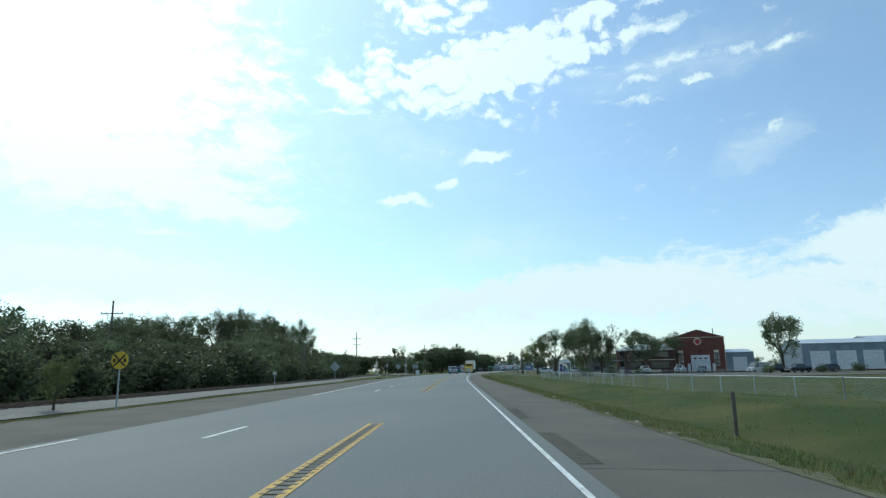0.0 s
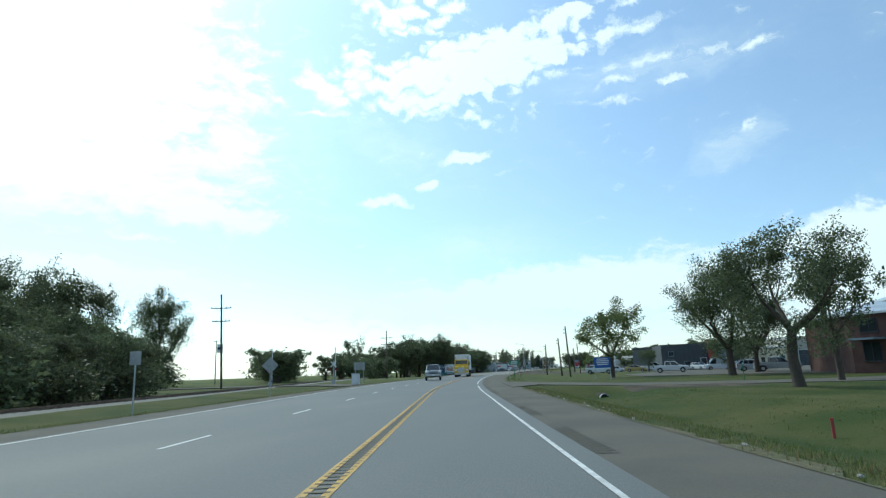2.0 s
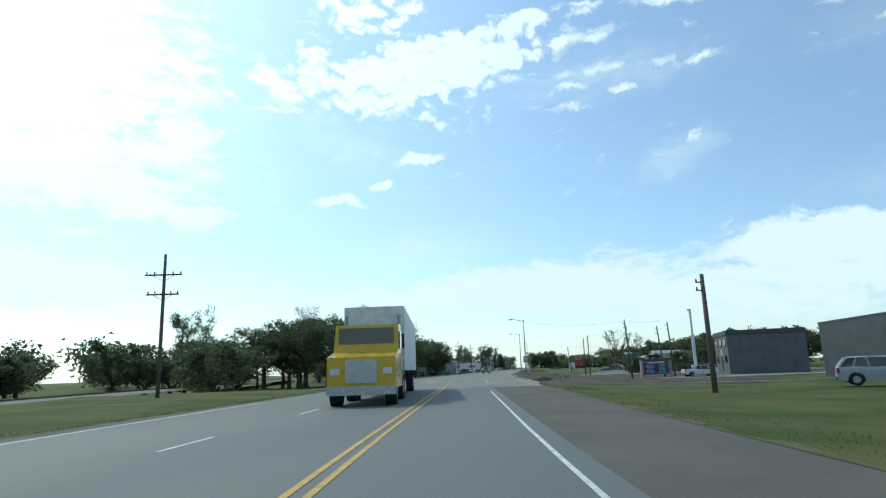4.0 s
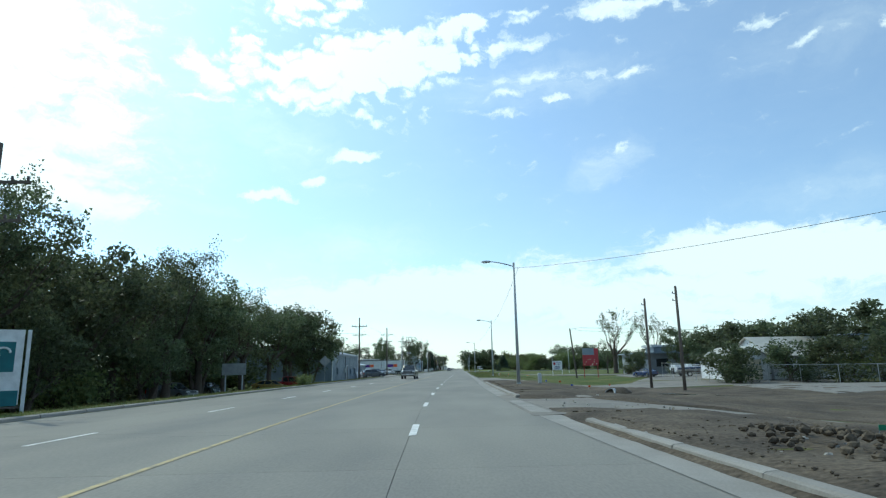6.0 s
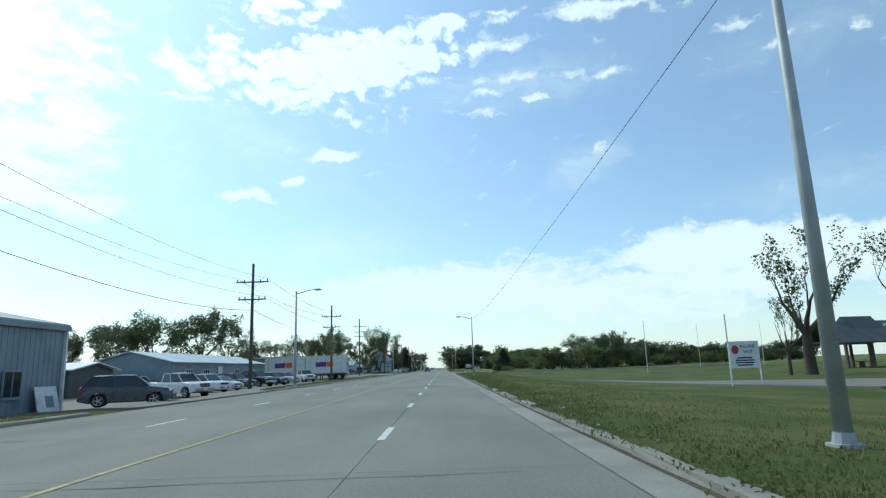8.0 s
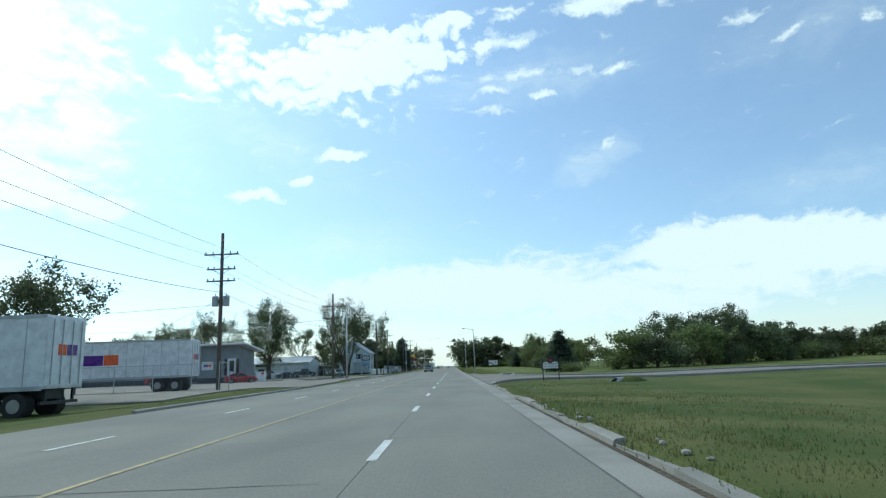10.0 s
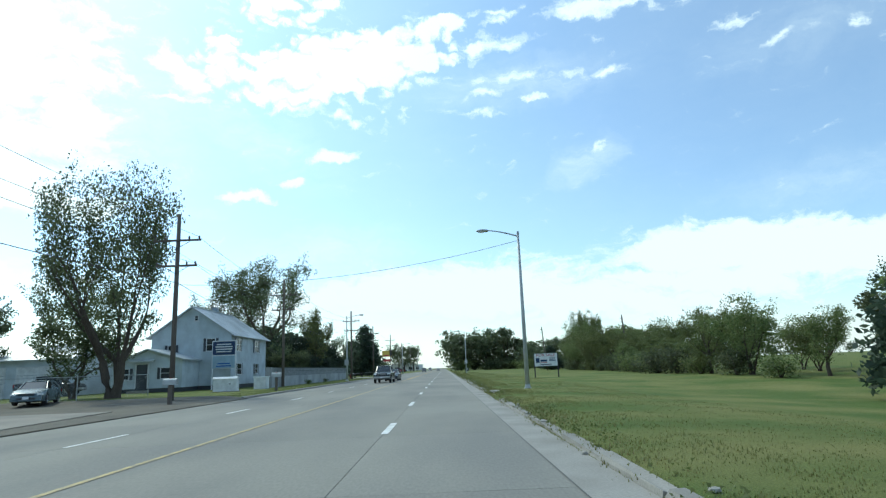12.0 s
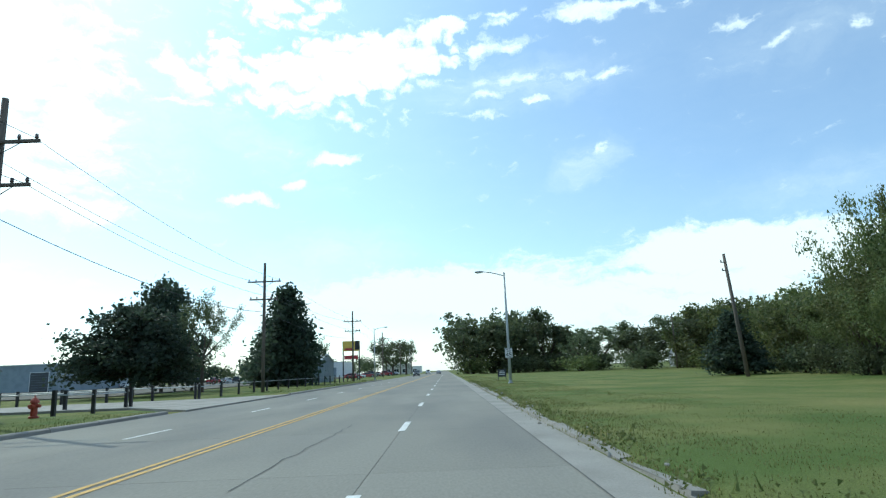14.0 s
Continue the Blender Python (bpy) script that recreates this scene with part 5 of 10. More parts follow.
    for wy in sh["wheels"]:
        for sd in (-1, 1):
            x1 = sd * (hw - 0.02)
            tyre = bmesh.new()
            tube(tyre, [(x1 - sd * q, wy, r) for q in (0.24, 0.22, 0.18, 0.06, 0.02, 0.0)], [r * 0.86, r * 0.96, r, r, r * 0.96, r * 0.86], 20)
            w = part("wheel", tyre, RUBBER, t)
            bm = bmesh.new()
            if near:
                for k in range(5):
                    a = 2 * math.pi * k / 5 + 0.3
                    bmesh.ops.create_cube(bm, size=1, matrix=Matrix.Translation((x1 + sd * 0.008, wy + math.sin(a) * r * 0.34, r + math.cos(a) * r * 0.34)) @ Matrix.Rotation(-a, 4, "X") @ Matrix.Diagonal((0.03, r * 0.17, r * 0.62, 1)))
                for k in range(16):
                    a, b = 2 * math.pi * k / 16, 2 * math.pi * (k + 1) / 16
                    bm.faces.new([bm.verts.new((x1 + sd * o, wy + math.sin(q) * r * m, r + math.cos(q) * r * m)) for q, m, o in ((a, 0.6, 0.0), (b, 0.6, 0.0), (b, 0.7, 0.018), (a, 0.7, 0.018))])
                tube(bm, [(x1, wy, r), (x1 + sd * 0.03, wy, r)], r * 0.16, 8)
            else:
                tube(bm, [(x1 - sd * 0.02, wy, r), (x1 + sd * 0.01, wy, r)], r * 0.6, 10)
            part("rim", bm, RIM, w)
    return t


# ---- makers: buildings ----
def window(parent, x, y, z, w, h, rz=0.0, frame_mat=None, depth=0.06, bars_x=0, bars_z=1, shutters=None):
    """A framed window on a wall whose outside is -y before turning."""
    m = pose(x, y, z, 0, 0, rz)

    def place(name, bm, mat, par):
        ob = part(name, bm, mat, par)
        if par is parent:
            ob.matrix_basis = m
        return ob
    fr = frame_mat or WHITE
    t = 0.05
    bm = bmesh.new()
    for s in (-1, 1):
        box(bm, s * (w - t) / 2, -depth / 2, 0, t, depth, h)
        box(bm, 0, -depth / 2, s * (h - t) / 2, w - 2 * t, depth, t)
    for i in range(bars_x):
        box(bm, (-0.5 + (i + 1) / (bars_x + 1)) * w, -depth / 2, 0, t * 0.7, depth * 0.8, h - 2 * t)
    for i in range(bars_z):
        box(bm, 0, -depth / 2, (-0.5 + (i + 1) / (bars_z + 1)) * h, w - 2 * t, depth * 0.7, t * 0.7)
    win = place("window", bm, fr, parent)
    part("pane", boxed(0, -0.012, 0, w - 2 * t, 0.02, h - 2 * t), GLASS, win)
    part("sill", boxed(0, -depth * 0.8, -h / 2 - 0.025, w + 0.1, depth * 1.6, 0.05), fr, win)
    if shutters:
        for s in (-1, 1):
            part("shutter", boxed(s * (w / 2 + 0.13), -0.02, 0, 0.2, 0.03, h), shutters, win)
    return win


def ribbed(bm, x0, x1, y, z0, z1, pitch=0.25, proud=0.03, axis="x"):
    """Upright ribs over a wall face."""
    k = int(abs(x1 - x0) / pitch)
    for i in range(k + 1):
        a = x0 + (x1 - x0) * i / k
        if axis == "x":
            box(bm, a, y, (z0 + z1) / 2, 0.05, proud * 2, z1 - z0)
        else:
            box(bm, y, a, (z0 + z1) / 2, proud * 2, 0.05, z1 - z0)


def shed(name, x, y, rz, w, d, h, ridge, wall_mat, roof_mat, label, category="building", ribs=True, over=0.2, along="x"):
    """A gabled hall: w along x, d along y, the ridge along x or y; origin at the ground in the middle."""
    t = thing(name, x, y, 0.0, rz, label, category)
    bm = bmesh.new()
    if along == "x":
        prism(bm, [(-d / 2, 0), (d / 2, 0), (d / 2, h), (0, ridge), (-d / 2, h)], "x", -w / 2, w / 2)
    else:
        prism(bm, [(-w / 2, 0), (w / 2, 0), (w / 2, h), (0, ridge), (-w / 2, h)], "y", -d / 2, d / 2)
    part("wall", bm, wall_mat, t)
    if ribs:
        bm = bmesh.new()
        for s in (-1, 1):
            ribbed(bm, -w / 2, w / 2, s * d / 2, 0, h, 0.3, 0.012)
            ribbed(bm, -d / 2, d / 2, s * w / 2, 0, h, 0.3, 0.012, axis="y")
        part("wall_ribs", bm, wall_mat, t)
    half = (d if along == "x" else w) / 2
    slope = (ridge - h) / half
    for s in (-1, 1):
        e = half + over
        out = [(0, ridge + 0.02), (s * e, ridge + 0.02 - slope * e), (s * e, ridge + 0.10 - slope * e), (0, ridge + 0.10)]
        bm = bmesh.new()
        prism(bm, out, along, -(w if along == "x" else d) / 2 - over, (w if along == "x" else d) / 2 + over)
        rf = part("roof", bm, roof_mat, t)
    return t


def chain_fence(name, pts, h, label, gap=2.2, metal=GALV):
    """Posts, top rail and a woven net between them."""
    t = thing(name, 0, 0, label=label, category="fence")
    net_v, net_e = [], []
    for (x0, y0), (x1, y1) in zip(pts[:-1], pts[1:]):
        ln = math.hypot(x1 - x0, y1 - y0)
        k = max(1, round(ln / gap))
        z0, z1 = ground_z(x0, y0), ground_z(x1, y1)
        part("rail", tubed([(x0, y0, z0 + h), (x1, y1, z1 + h)], 0.022, 6), metal, t)
        for i in range(k + 1):
            px, py = x0 + (x1 - x0) * i / k, y0 + (y1 - y0) * i / k
            gz = ground_z(px, py)
            part("post", tubed([(px, py, gz - 0.1), (px, py, gz + h + 0.04)], 0.028, 6), metal, t)
        m = int(ln / 0.11)
        bm_v = []
        for i in range(m):
            for s in (0, 1):
                a, b = i / m, (i + h / 0.11) / m
                if b > 1:
                    continue
                if s:
                    a, b = b, a
                bm_v.append(((x0 + (x1 - x0) * a, y0 + (y1 - y0) * a, z0 + (z1 - z0) * a + 0.03), (x0 + (x1 - x0) * b, y0 + (y1 - y0) * b, z0 + (z1 - z0) * b + h)))
        for a, b in bm_v:
            i = len(net_v)
            nx, ny = (y1 - y0) / ln * 0.004, -(x1 - x0) / ln * 0.004
            dz = 0.0024
            net_v += [(a[0], a[1], a[2] - dz), (a[0], a[1], a[2] + dz), (b[0], b[1], b[2] + dz), (b[0], b[1], b[2] - dz)]
            net_e.append((i, i + 1, i + 2, i + 3))
    raw("wire_net", net_v, net_e, metal, t)
    return t

# ---- concrete lanes: cast slabs ----
edges = [lambda y: left_edge(y), lambda y: left_dash(y), lambda y: -0.01, lambda y: 2.85, lambda y: right_edge(y) - 0.5]
SLAB = 4.65


def slab_mesh(k, y0, y1):
    bm = bmesh.new()
    top = []
    for yy in (y0 + 0.004, y1 - 0.004):
        a, b = edges[k](yy) + 0.004, edges[k + 1](yy) - 0.004
        top.append((on_road(a, yy), on_road(b, yy)))
    vs = [bm.verts.new((p.x, p.y, z)) for z in (-0.04, 0.0) for p in (top[0][0], top[0][1], top[1][1], top[1][0])]
    bm.faces.new(vs[4:])
    for i in range(4):
        bm.faces.new((vs[i], vs[(i + 1) % 4], vs[4 + (i + 1) % 4], vs[4 + i]))
    bmesh.ops.recalc_face_normals(bm, faces=bm.faces)
    return bm


count = 0
y = 186.2
while y < 556:
    for k in range(4):
        if count < 300:
            part("slab", slab_mesh(k, y, y + SLAB), CONCRETE_ROAD, road)
            count += 1
    y += SLAB
    if count >= 300:
        break
strip("rest_lanes", y, 560, left_edge, lambda yy: right_edge(yy) - 0.5, 0.0, CONCRETE_ROAD, road, step=4)

# ---- trees ----
PROTO = [
    tree(11, 8, 0.24, 8000, 0.185, LEAF, spread=0.8, full=80, corners=3),
    tree(12, 8, 0.18, 8800, 0.185, LEAF, spread=0.7, puff=1.0, girth=0.42, full=95, corners=3),
    tree(13, 8, 0.26, 7400, 0.18, LEAF, spread=0.9, puff=0.8, full=70, corners=3),
    tree(14, 8, 0.14, 7800, 0.185, LEAF, spread=0.7, stems=3, trunk_r=0.13, full=80, corners=3),
    tree(15, 8, 0.20, 8400, 0.165, LEAF_LIGHT, spread=0.65, girth=0.32, full=75, corners=3),
    tree(16, 8, 0.12, 8400, 0.165, LEAF_LIGHT, spread=0.6, stems=3, trunk_r=0.10, puff=1.1, girth=0.33, full=70, corners=3),
    tree(17, 8, 0.30, 7600, 0.145, LEAF, spread=0.75, puff=0.65, trunk_r=0.17, full=40, corners=3),
    tree(18, 8, 0.22, 12000, 0.15, LEAF_LIGHT, spread=0.95, puff=0.75, trunk_r=0.2, full=60, girth=0.42, corners=3),
]
FAR = [tree(61, 8, 0.18, 3700, 0.27, LEAF, depth=3, girth=0.41, full=60, corners=3), tree(62, 8, 0.14, 3700, 0.27, LEAF, depth=3, girth=0.37, stems=2, trunk_r=0.14, full=56, corners=3), tree(63, 8, 0.20, 4000, 0.25, LEAF, depth=3, girth=0.39, full=46, corners=3), tree(66, 8, 0.22, 3900, 0.25, LEAF, depth=3, girth=0.34, full=36, corners=3)]
FAR_LIGHT = [tree(64, 8, 0.14, 4400, 0.24, LEAF_LIGHT, depth=3, girth=0.33, full=48, corners=3), tree(65, 8, 0.10, 4400, 0.24, LEAF_LIGHT, depth=3, girth=0.35, stems=3, trunk_r=0.10, full=44, corners=3)]
TALL = [tree(71, 8, 0.30, 9000, 0.125, LEAF, spread=0.8, puff=0.75, trunk_r=0.2, full=46, girth=0.30, corners=3), tree(72, 8, 0.34, 8400, 0.125, LEAF, spread=0.85, puff=0.7, trunk_r=0.2, full=38, girth=0.28, corners=3)]
BIG = [
    tree(81, 8, 0.17, 30000, 0.105, LEAF, spread=0.7, puff=0.95, girth=0.40, full=170, corners=3, trunk_r=0.22),
    tree(82, 8, 0.12, 22000, 0.10, LEAF, spread=0.65, puff=0.85, girth=0.33, stems=3, trunk_r=0.17, full=90, corners=3),
    tree(83, 8, 0.26, 16000, 0.10, LEAF, spread=0.8, puff=0.75, girth=0.36, full=60, corners=3, trunk_r=0.2),
]
used = set()
prng = random.Random(21)


def plant(protos, x, y, h, wide=1.0, dz=0.0, base_h=8.0, label="", group="", rz=None):
    """A copy of one of the prototypes, h metres high."""
    pr = prng.choice(protos) if isinstance(protos, (list, tuple)) else protos
    k = h / base_h
    if pr in FAR or pr in FAR_LIGHT:
        dz -= 0.09 * h
        k *= 1.07
    m = pose(x, y, ground_z(x, y) + dz, 0, 0, prng.uniform(0, 360) if rz is None else rz) @ Matrix.Diagonal((k * wide, k * wide, k, 1))
    if pr.name in used:
        m = m @ Matrix.Diagonal((1 / pr.scale[0], 1 / pr.scale[1], 1 / pr.scale[2], 1))
    if pr.name not in used:
        used.add(pr.name)
        pr.matrix_basis = m
        t = pr
    else:
        t = copy_thing(pr, m)
    if label or group:
        tagged(t, label, "", group)
    return t


DENSE, OPEN, SLIM, LIGHT = PROTO[:4], [PROTO[2], PROTO[6], PROTO[0]], [PROTO[5], PROTO[4]], [PROTO[4], PROTO[5], PROTO[7]]
BUSHES = [bush(31, 1.2, 2.0, LEAF, n=2300, leaf=0.075), bush(32, 1.2, 2.2, LEAF_LIGHT, n=1700), bush(33, 1.2, 1.7, LEAF, n=2100, leaf=0.075)]


def shrub(x, y, h, wide=1.0, which=None, label=""):
    return plant(BUSHES[which] if which is not None else BUSHES, x, y, h, wide, base_h=1.2, label=label)


# belt behind the railway: low near the rails, tall where it swings away from them
BELT = {"group": "trees behind the railway", "label": "dark leafy tree in the belt behind the railway"}
y = -6.0
while y < 84:
    h = blend(y, [(0, 4.2), (24, 4.2), (40, 4.4), (60, 4.5), (84, 4.6)])
    x = 22.3 - 0.267 * y
    plant(DENSE, x - prng.uniform(4.2, 5.6), y, h * prng.uniform(0.7, 1.0), 1.25, **BELT)
    plant(DENSE, x - prng.uniform(8, 11), y + 1.5, h * prng.uniform(1.0, 1.3), 1.15, **BELT)
    shrub(x - prng.uniform(3.2, 4.4), y + prng.uniform(-1, 1), prng.uniform(1.6, 2.6), 1.2, which=prng.choice((0, 2)), label="dark undergrowth at the foot of the trees")
    shrub(x - prng.uniform(5.0, 7.0), y + prng.uniform(-1, 1), prng.uniform(2.0, 3.2), 1.2, which=prng.choice((0, 2)), label="dark undergrowth at the foot of the trees")
    y += prng.uniform(3.9, 5.0)
y = 86.0
while y < 117:
    x = 22.3 - 0.267 * y
    plant(DENSE, x - prng.uniform(4.6, 6.2), y, prng.uniform(3.8, 5.0), 1.25, **BELT)
    shrub(x - prng.uniform(3.6, 4.6), y + prng.uniform(-1, 1), prng.uniform(1.8, 2.8), 1.3, prng.choice((0, 2)), "dark undergrowth at the foot of the trees")
    y += prng.uniform(3.6, 4.4)
y = 84.0
while y < 160:
    x = blend(y, [(84, -7), (100, -17), (120, -29), (140, -38.5), (160, -46)])
    h = blend(y, [(84, 6.0), (100, 8.8), (115, 10.6), (135, 10.4), (144, 8.6), (160, 8.2)])
    plant(DENSE, x - prng.uniform(0.5, 3.5), y, h * prng.uniform(0.75, 0.95), 1.15, **BELT)
    plant(DENSE + OPEN, x - prng.uniform(6.0, 9.0), y + 1.5, h * prng.uniform(0.95, 1.1), 1.0, **BELT)
    shrub(x + prng.uniform(0.5, 2.0), y, prng.uniform(2.2, 3.6), 1.4, which=prng.choice((0, 2)), label="dark undergrowth at the foot of the trees")
    shrub(x - prng.uniform(2, 5), y + 2, prng.uniform(3.0, 4.5), 1.4, which=prng.choice((0, 2)), label="dark undergrowth at the foot of the trees")
    y += prng.uniform(5.0, 6.5)
for which, x, y, h, w in ((BIG[0], -47.6, 161, 16.6, 0.72), (BIG[2], -45.7, 144.0, 16.6, 0.72), (PROTO[0], -45.4, 137.5, 15.8, 0.8), (BIG[2], -45.2, 131.0, 17.2, 0.8), (BIG[0], -45.0, 124.5, 16.2, 0.72), (BIG[2], -44.7, 117.8, 16.4, 0.8),
                          (PROTO[6], -49.0, 113.0, 15.2, 0.8), (BIG[2], -51.2, 108.0, 14.8, 0.8), (PROTO[0], -52.5, 101.0, 13.6, 0.9), (PROTO[6], -53.5, 95.0, 12.8, 0.9)):
    plant(which, x, y, h, w, group="trees behind the railway", label="tall open-crowned tree above the railway belt")
plant(SLIM, 20.0, 16.6, 2.0, 0.75, label="thin young roadside tree")
# beyond the crossing
for i in range(20):
    k = i / 19
    plant(FAR, -30 - 24 * k, 168 + 44 * k, prng.uniform(4.4, 6.0), 1.5, label="round leafy tree in a far hedge line", group="hedge line trees")
plant(PROTO[6], -40.6, 227.9, 12.4, 0.62, label="tall thin tree standing alone")
for i in range(7):
    plant(FAR, -24 - 5 * i + prng.uniform(-2, 2), 205 + prng.uniform(-5, 12), prng.uniform(5, 7), 1.2)
# left of the road by the billboards
y = 237.0
BANK = {"group": "trees beside the billboards", "label": "tall dark leafy tree standing below the road bank"}
while y < 292:
    h = blend(y, [(237, 11.0), (246, 11.6), (256, 10.4), (270, 9.4), (292, 9.6)])
    off = blend(y, [(237, 16.5), (243, 11.5), (252, 9.0), (270, 8.5), (292, 7.5)])
    x = centre(y) + left_edge(y)
    plant(DENSE + [PROTO[6]] if y < 262 else TALL + [BIG[2], PROTO[2], PROTO[6]], x - prng.uniform(off, off + 2), y, h * prng.uniform(0.85, 1.05), 1.0, **BANK)
    plant(DENSE, x - prng.uniform(off + 5, off + 9), y + 2, h * prng.uniform(0.9, 1.15), 1.1, **BANK)
    if 250 < y < 266:
        plant(PROTO[3], x - prng.uniform(off - 1.0, off + 2), y + 1, h * prng.uniform(0.5, 0.75), 1.0, **BANK)
        shrub(x - prng.uniform(off - 0.5, off + 2), y, prng.uniform(1.2, 2.2), 1.2)
    if y > 258:
        shrub(x - prng.uniform(off + 6, off + 9), y, prng.uniform(2.4, 3.4), 1.6, label="dark undergrowth behind the old cars")
    y += prng.uniform(4.2, 5.4)
for k in range(8):
    plant(OPEN + [PROTO[1]], -29.5 - 3.6 * k + prng.uniform(-1, 1), 238 + 1.5 * k + prng.uniform(-2, 4), prng.uniform(7.6, 9.6), 1.0, **BANK)
plant(TALL, -30.5, 246, 13.0, 0.9, **BANK)
plant(BIG[0], -20.2, 244.0, 12.6, 0.72, **BANK)
plant(BIG[2], -21.5, 250.0, 12.6, 0.85, **BANK)
plant(BIG[2], -19.8, 268.0, 11.6, 0.85, **BANK)
plant(BIG[1], -21.0, 276.0, 9.9, 0.8, **BANK)
plant(PROTO[1], -17.5, 296.5, 9.4, 1.0)
plant(PROTO[3], -17.0, 297.0, 8.2, 1.0)
plant(PROTO[0], -18.5, 292.0, 9.6, 1.0)
for i in range(9):
    plant(FAR, -34 - 4.5 * (i % 5) + prng.uniform(-2, 2), 226 + 9 * i, prng.uniform(6, 8), 1.2)
# right side, first stretch
plant(PROTO[7], 22.6, 145, 9.0, 0.95, label="broad roadside tree with fine yellow-green leaves")
plant(BIG[0], 33.2, 137.5, 12.4, 0.9, label="large spreading dark green shade tree")
plant(BIG[0], 37.2, 144.5, 10.6, 0.8)
plant(BIG[2], 29.7, 107.6, 8.8, 1.0, label="broad shade tree on the lawn by the lot")
plant(PROTO[2], 34.6, 116, 8.6, 0.7)
plant(PROTO[4], 50, 158, 5.4, 0.7)
plant(PROTO[0], 45.5, 123.5, 8.6, 0.9)
plant(PROTO[2], 50.5, 129.0, 8.2, 0.9)
plant(PROTO[0], 68.4, 120, 10.8, 0.85, label="round dark shade tree in the yard")
for x, y, h in ((40, 171, 5.5), (44, 178, 4.5), (30, 182, 4.0), (56, 175, 4.2), (26.5, 208, 5.5), (20, 240, 5.0)):
    plant(DENSE, x, y, h, 1.1) if y < 200 else None
for x, y in ((39, 100), (43, 97.5), (34.5, 101), (72, 112), (78, 114), (64, 112)):
    shrub(x, y, prng.uniform(1.0, 1.6), 1.0)
BARE = tree(41, 8, 0.22, 2400, 0.16, LEAF, BARK, spread=1.0, puff=0.5, trunk_r=0.25, depth=5, name="bare_tree", rise=0.15, full=0)
tagged(BARE, "half-dead spreading tree with mostly bare branches")
plant(BARE, 41.2, 103.5, 8.6, 1.2)
# right side, second stretch
GAUNT = tree(47, 8, 0.24, 1700, 0.15, LEAF, BARK, spread=0.85, puff=0.6, trunk_r=0.27, depth=5, name="bare_tree", rise=0.24, full=0)
tagged(GAUNT, "tall half-dead tree with bare forked limbs", "tree")
plant(GAUNT, 30.7, 346.8, 12.8, 0.95, rz=150, label="tall half-dead tree with bare forked limbs")
plant(GAUNT, 36.4, 341.5, 11.8, 0.72, rz=20, label="tall half-dead tree with bare forked limbs")
small = plant(GAUNT, 29.2, 347.2, 7.0, 0.55, rz=75, label="small leaning tree with a tufted crown")
for x, y, h in ((26.8, 287.5, 4.2), (33.5, 288.5, 4.6), (37, 286.5, 5.0), (40.5, 285.5, 5.4), (35, 303, 7.0), (38, 301, 7.4), (42, 296, 8.0), (46, 290, 8.2)):
    plant(FAR, x, y, h, 1.25)
    shrub(x + 0.6, y - 1.2, prng.uniform(1.4, 2.4), 1.3)
for x, y, h in ((27.4, 325.8, 1.5), (33.0, 320.6, 1.3), (36.0, 319.4, 2.0)):
    shrub(x, y, h, 1.1)
for x, y, h, w in ((46, 345, 8.5, 1.1), (52, 342, 9.5, 1.1), (57, 338, 9.0, 1.1), (62, 334, 11, 1.1), (66, 326, 10, 1.1), (60, 322, 8, 1.0), (70, 316, 10, 1.2), (43, 338, 5.5, 1.0), (27.9, 322.6, 4.3, 0.7), (60.8, 515, 12.4, 0.85), (54, 512, 9, 1.0), (33.9, 321.2, 6.0, 0.75), (37.2, 320.0, 6.4, 0.9), (74, 305, 9, 1.2),
                    (58, 300, 9.5, 1.0), (62, 290, 9, 1.1), (70, 282, 10, 1.0), (76, 275, 9, 1.1), (75, 522, 10, 1.0)):
    plant(FAR, x, y, h, w * 1.1)
for i in range(26):
    plant(FAR + FAR_LIGHT, 29 + 3.9 * i + prng.uniform(-1.5, 1.5), 473 + 1.4 * i + prng.uniform(-8, 8), prng.uniform(4.8, 7.8), 1.3, group="far field edge trees", label="leafy tree at the far edge of the field")
for i in range(24):
    shrub(27 + 4.0 * i + prng.uniform(-1, 1), 465 + 1.5 * i + prng.uniform(-3, 3), prng.uniform(1.8, 3.2), 1.2)
plant(PROTO[1], 44, 490, 10.6, 1.0, label="large round tree above the field edge")
plant(PROTO[1], 50, 478, 10.8, 0.9)
CEDAR = cedar(51, 6.4, 2.4, leaves=11000)
CEDAR.matrix_basis = pose(16.5, 460.5, ground_z(16.5, 460.5), 0, 0, 30)
tagged(CEDAR, "dark pointed cedar tree standing alone on the grass")
copy_thing(CEDAR, pose(19.3, 550.5, ground_z(19.3, 550.5), 0, 0, 140) @ Matrix.Diagonal((0.85, 0.85, 0.68, 1)))
for x, y, h in ((17.2, 452, 1.1), (16.2, 450.5, 1.25), (15.6, 450.0, 0.9)):
    shrub(x, y, h, 1.1, 1, "loose light green bush on the grass")
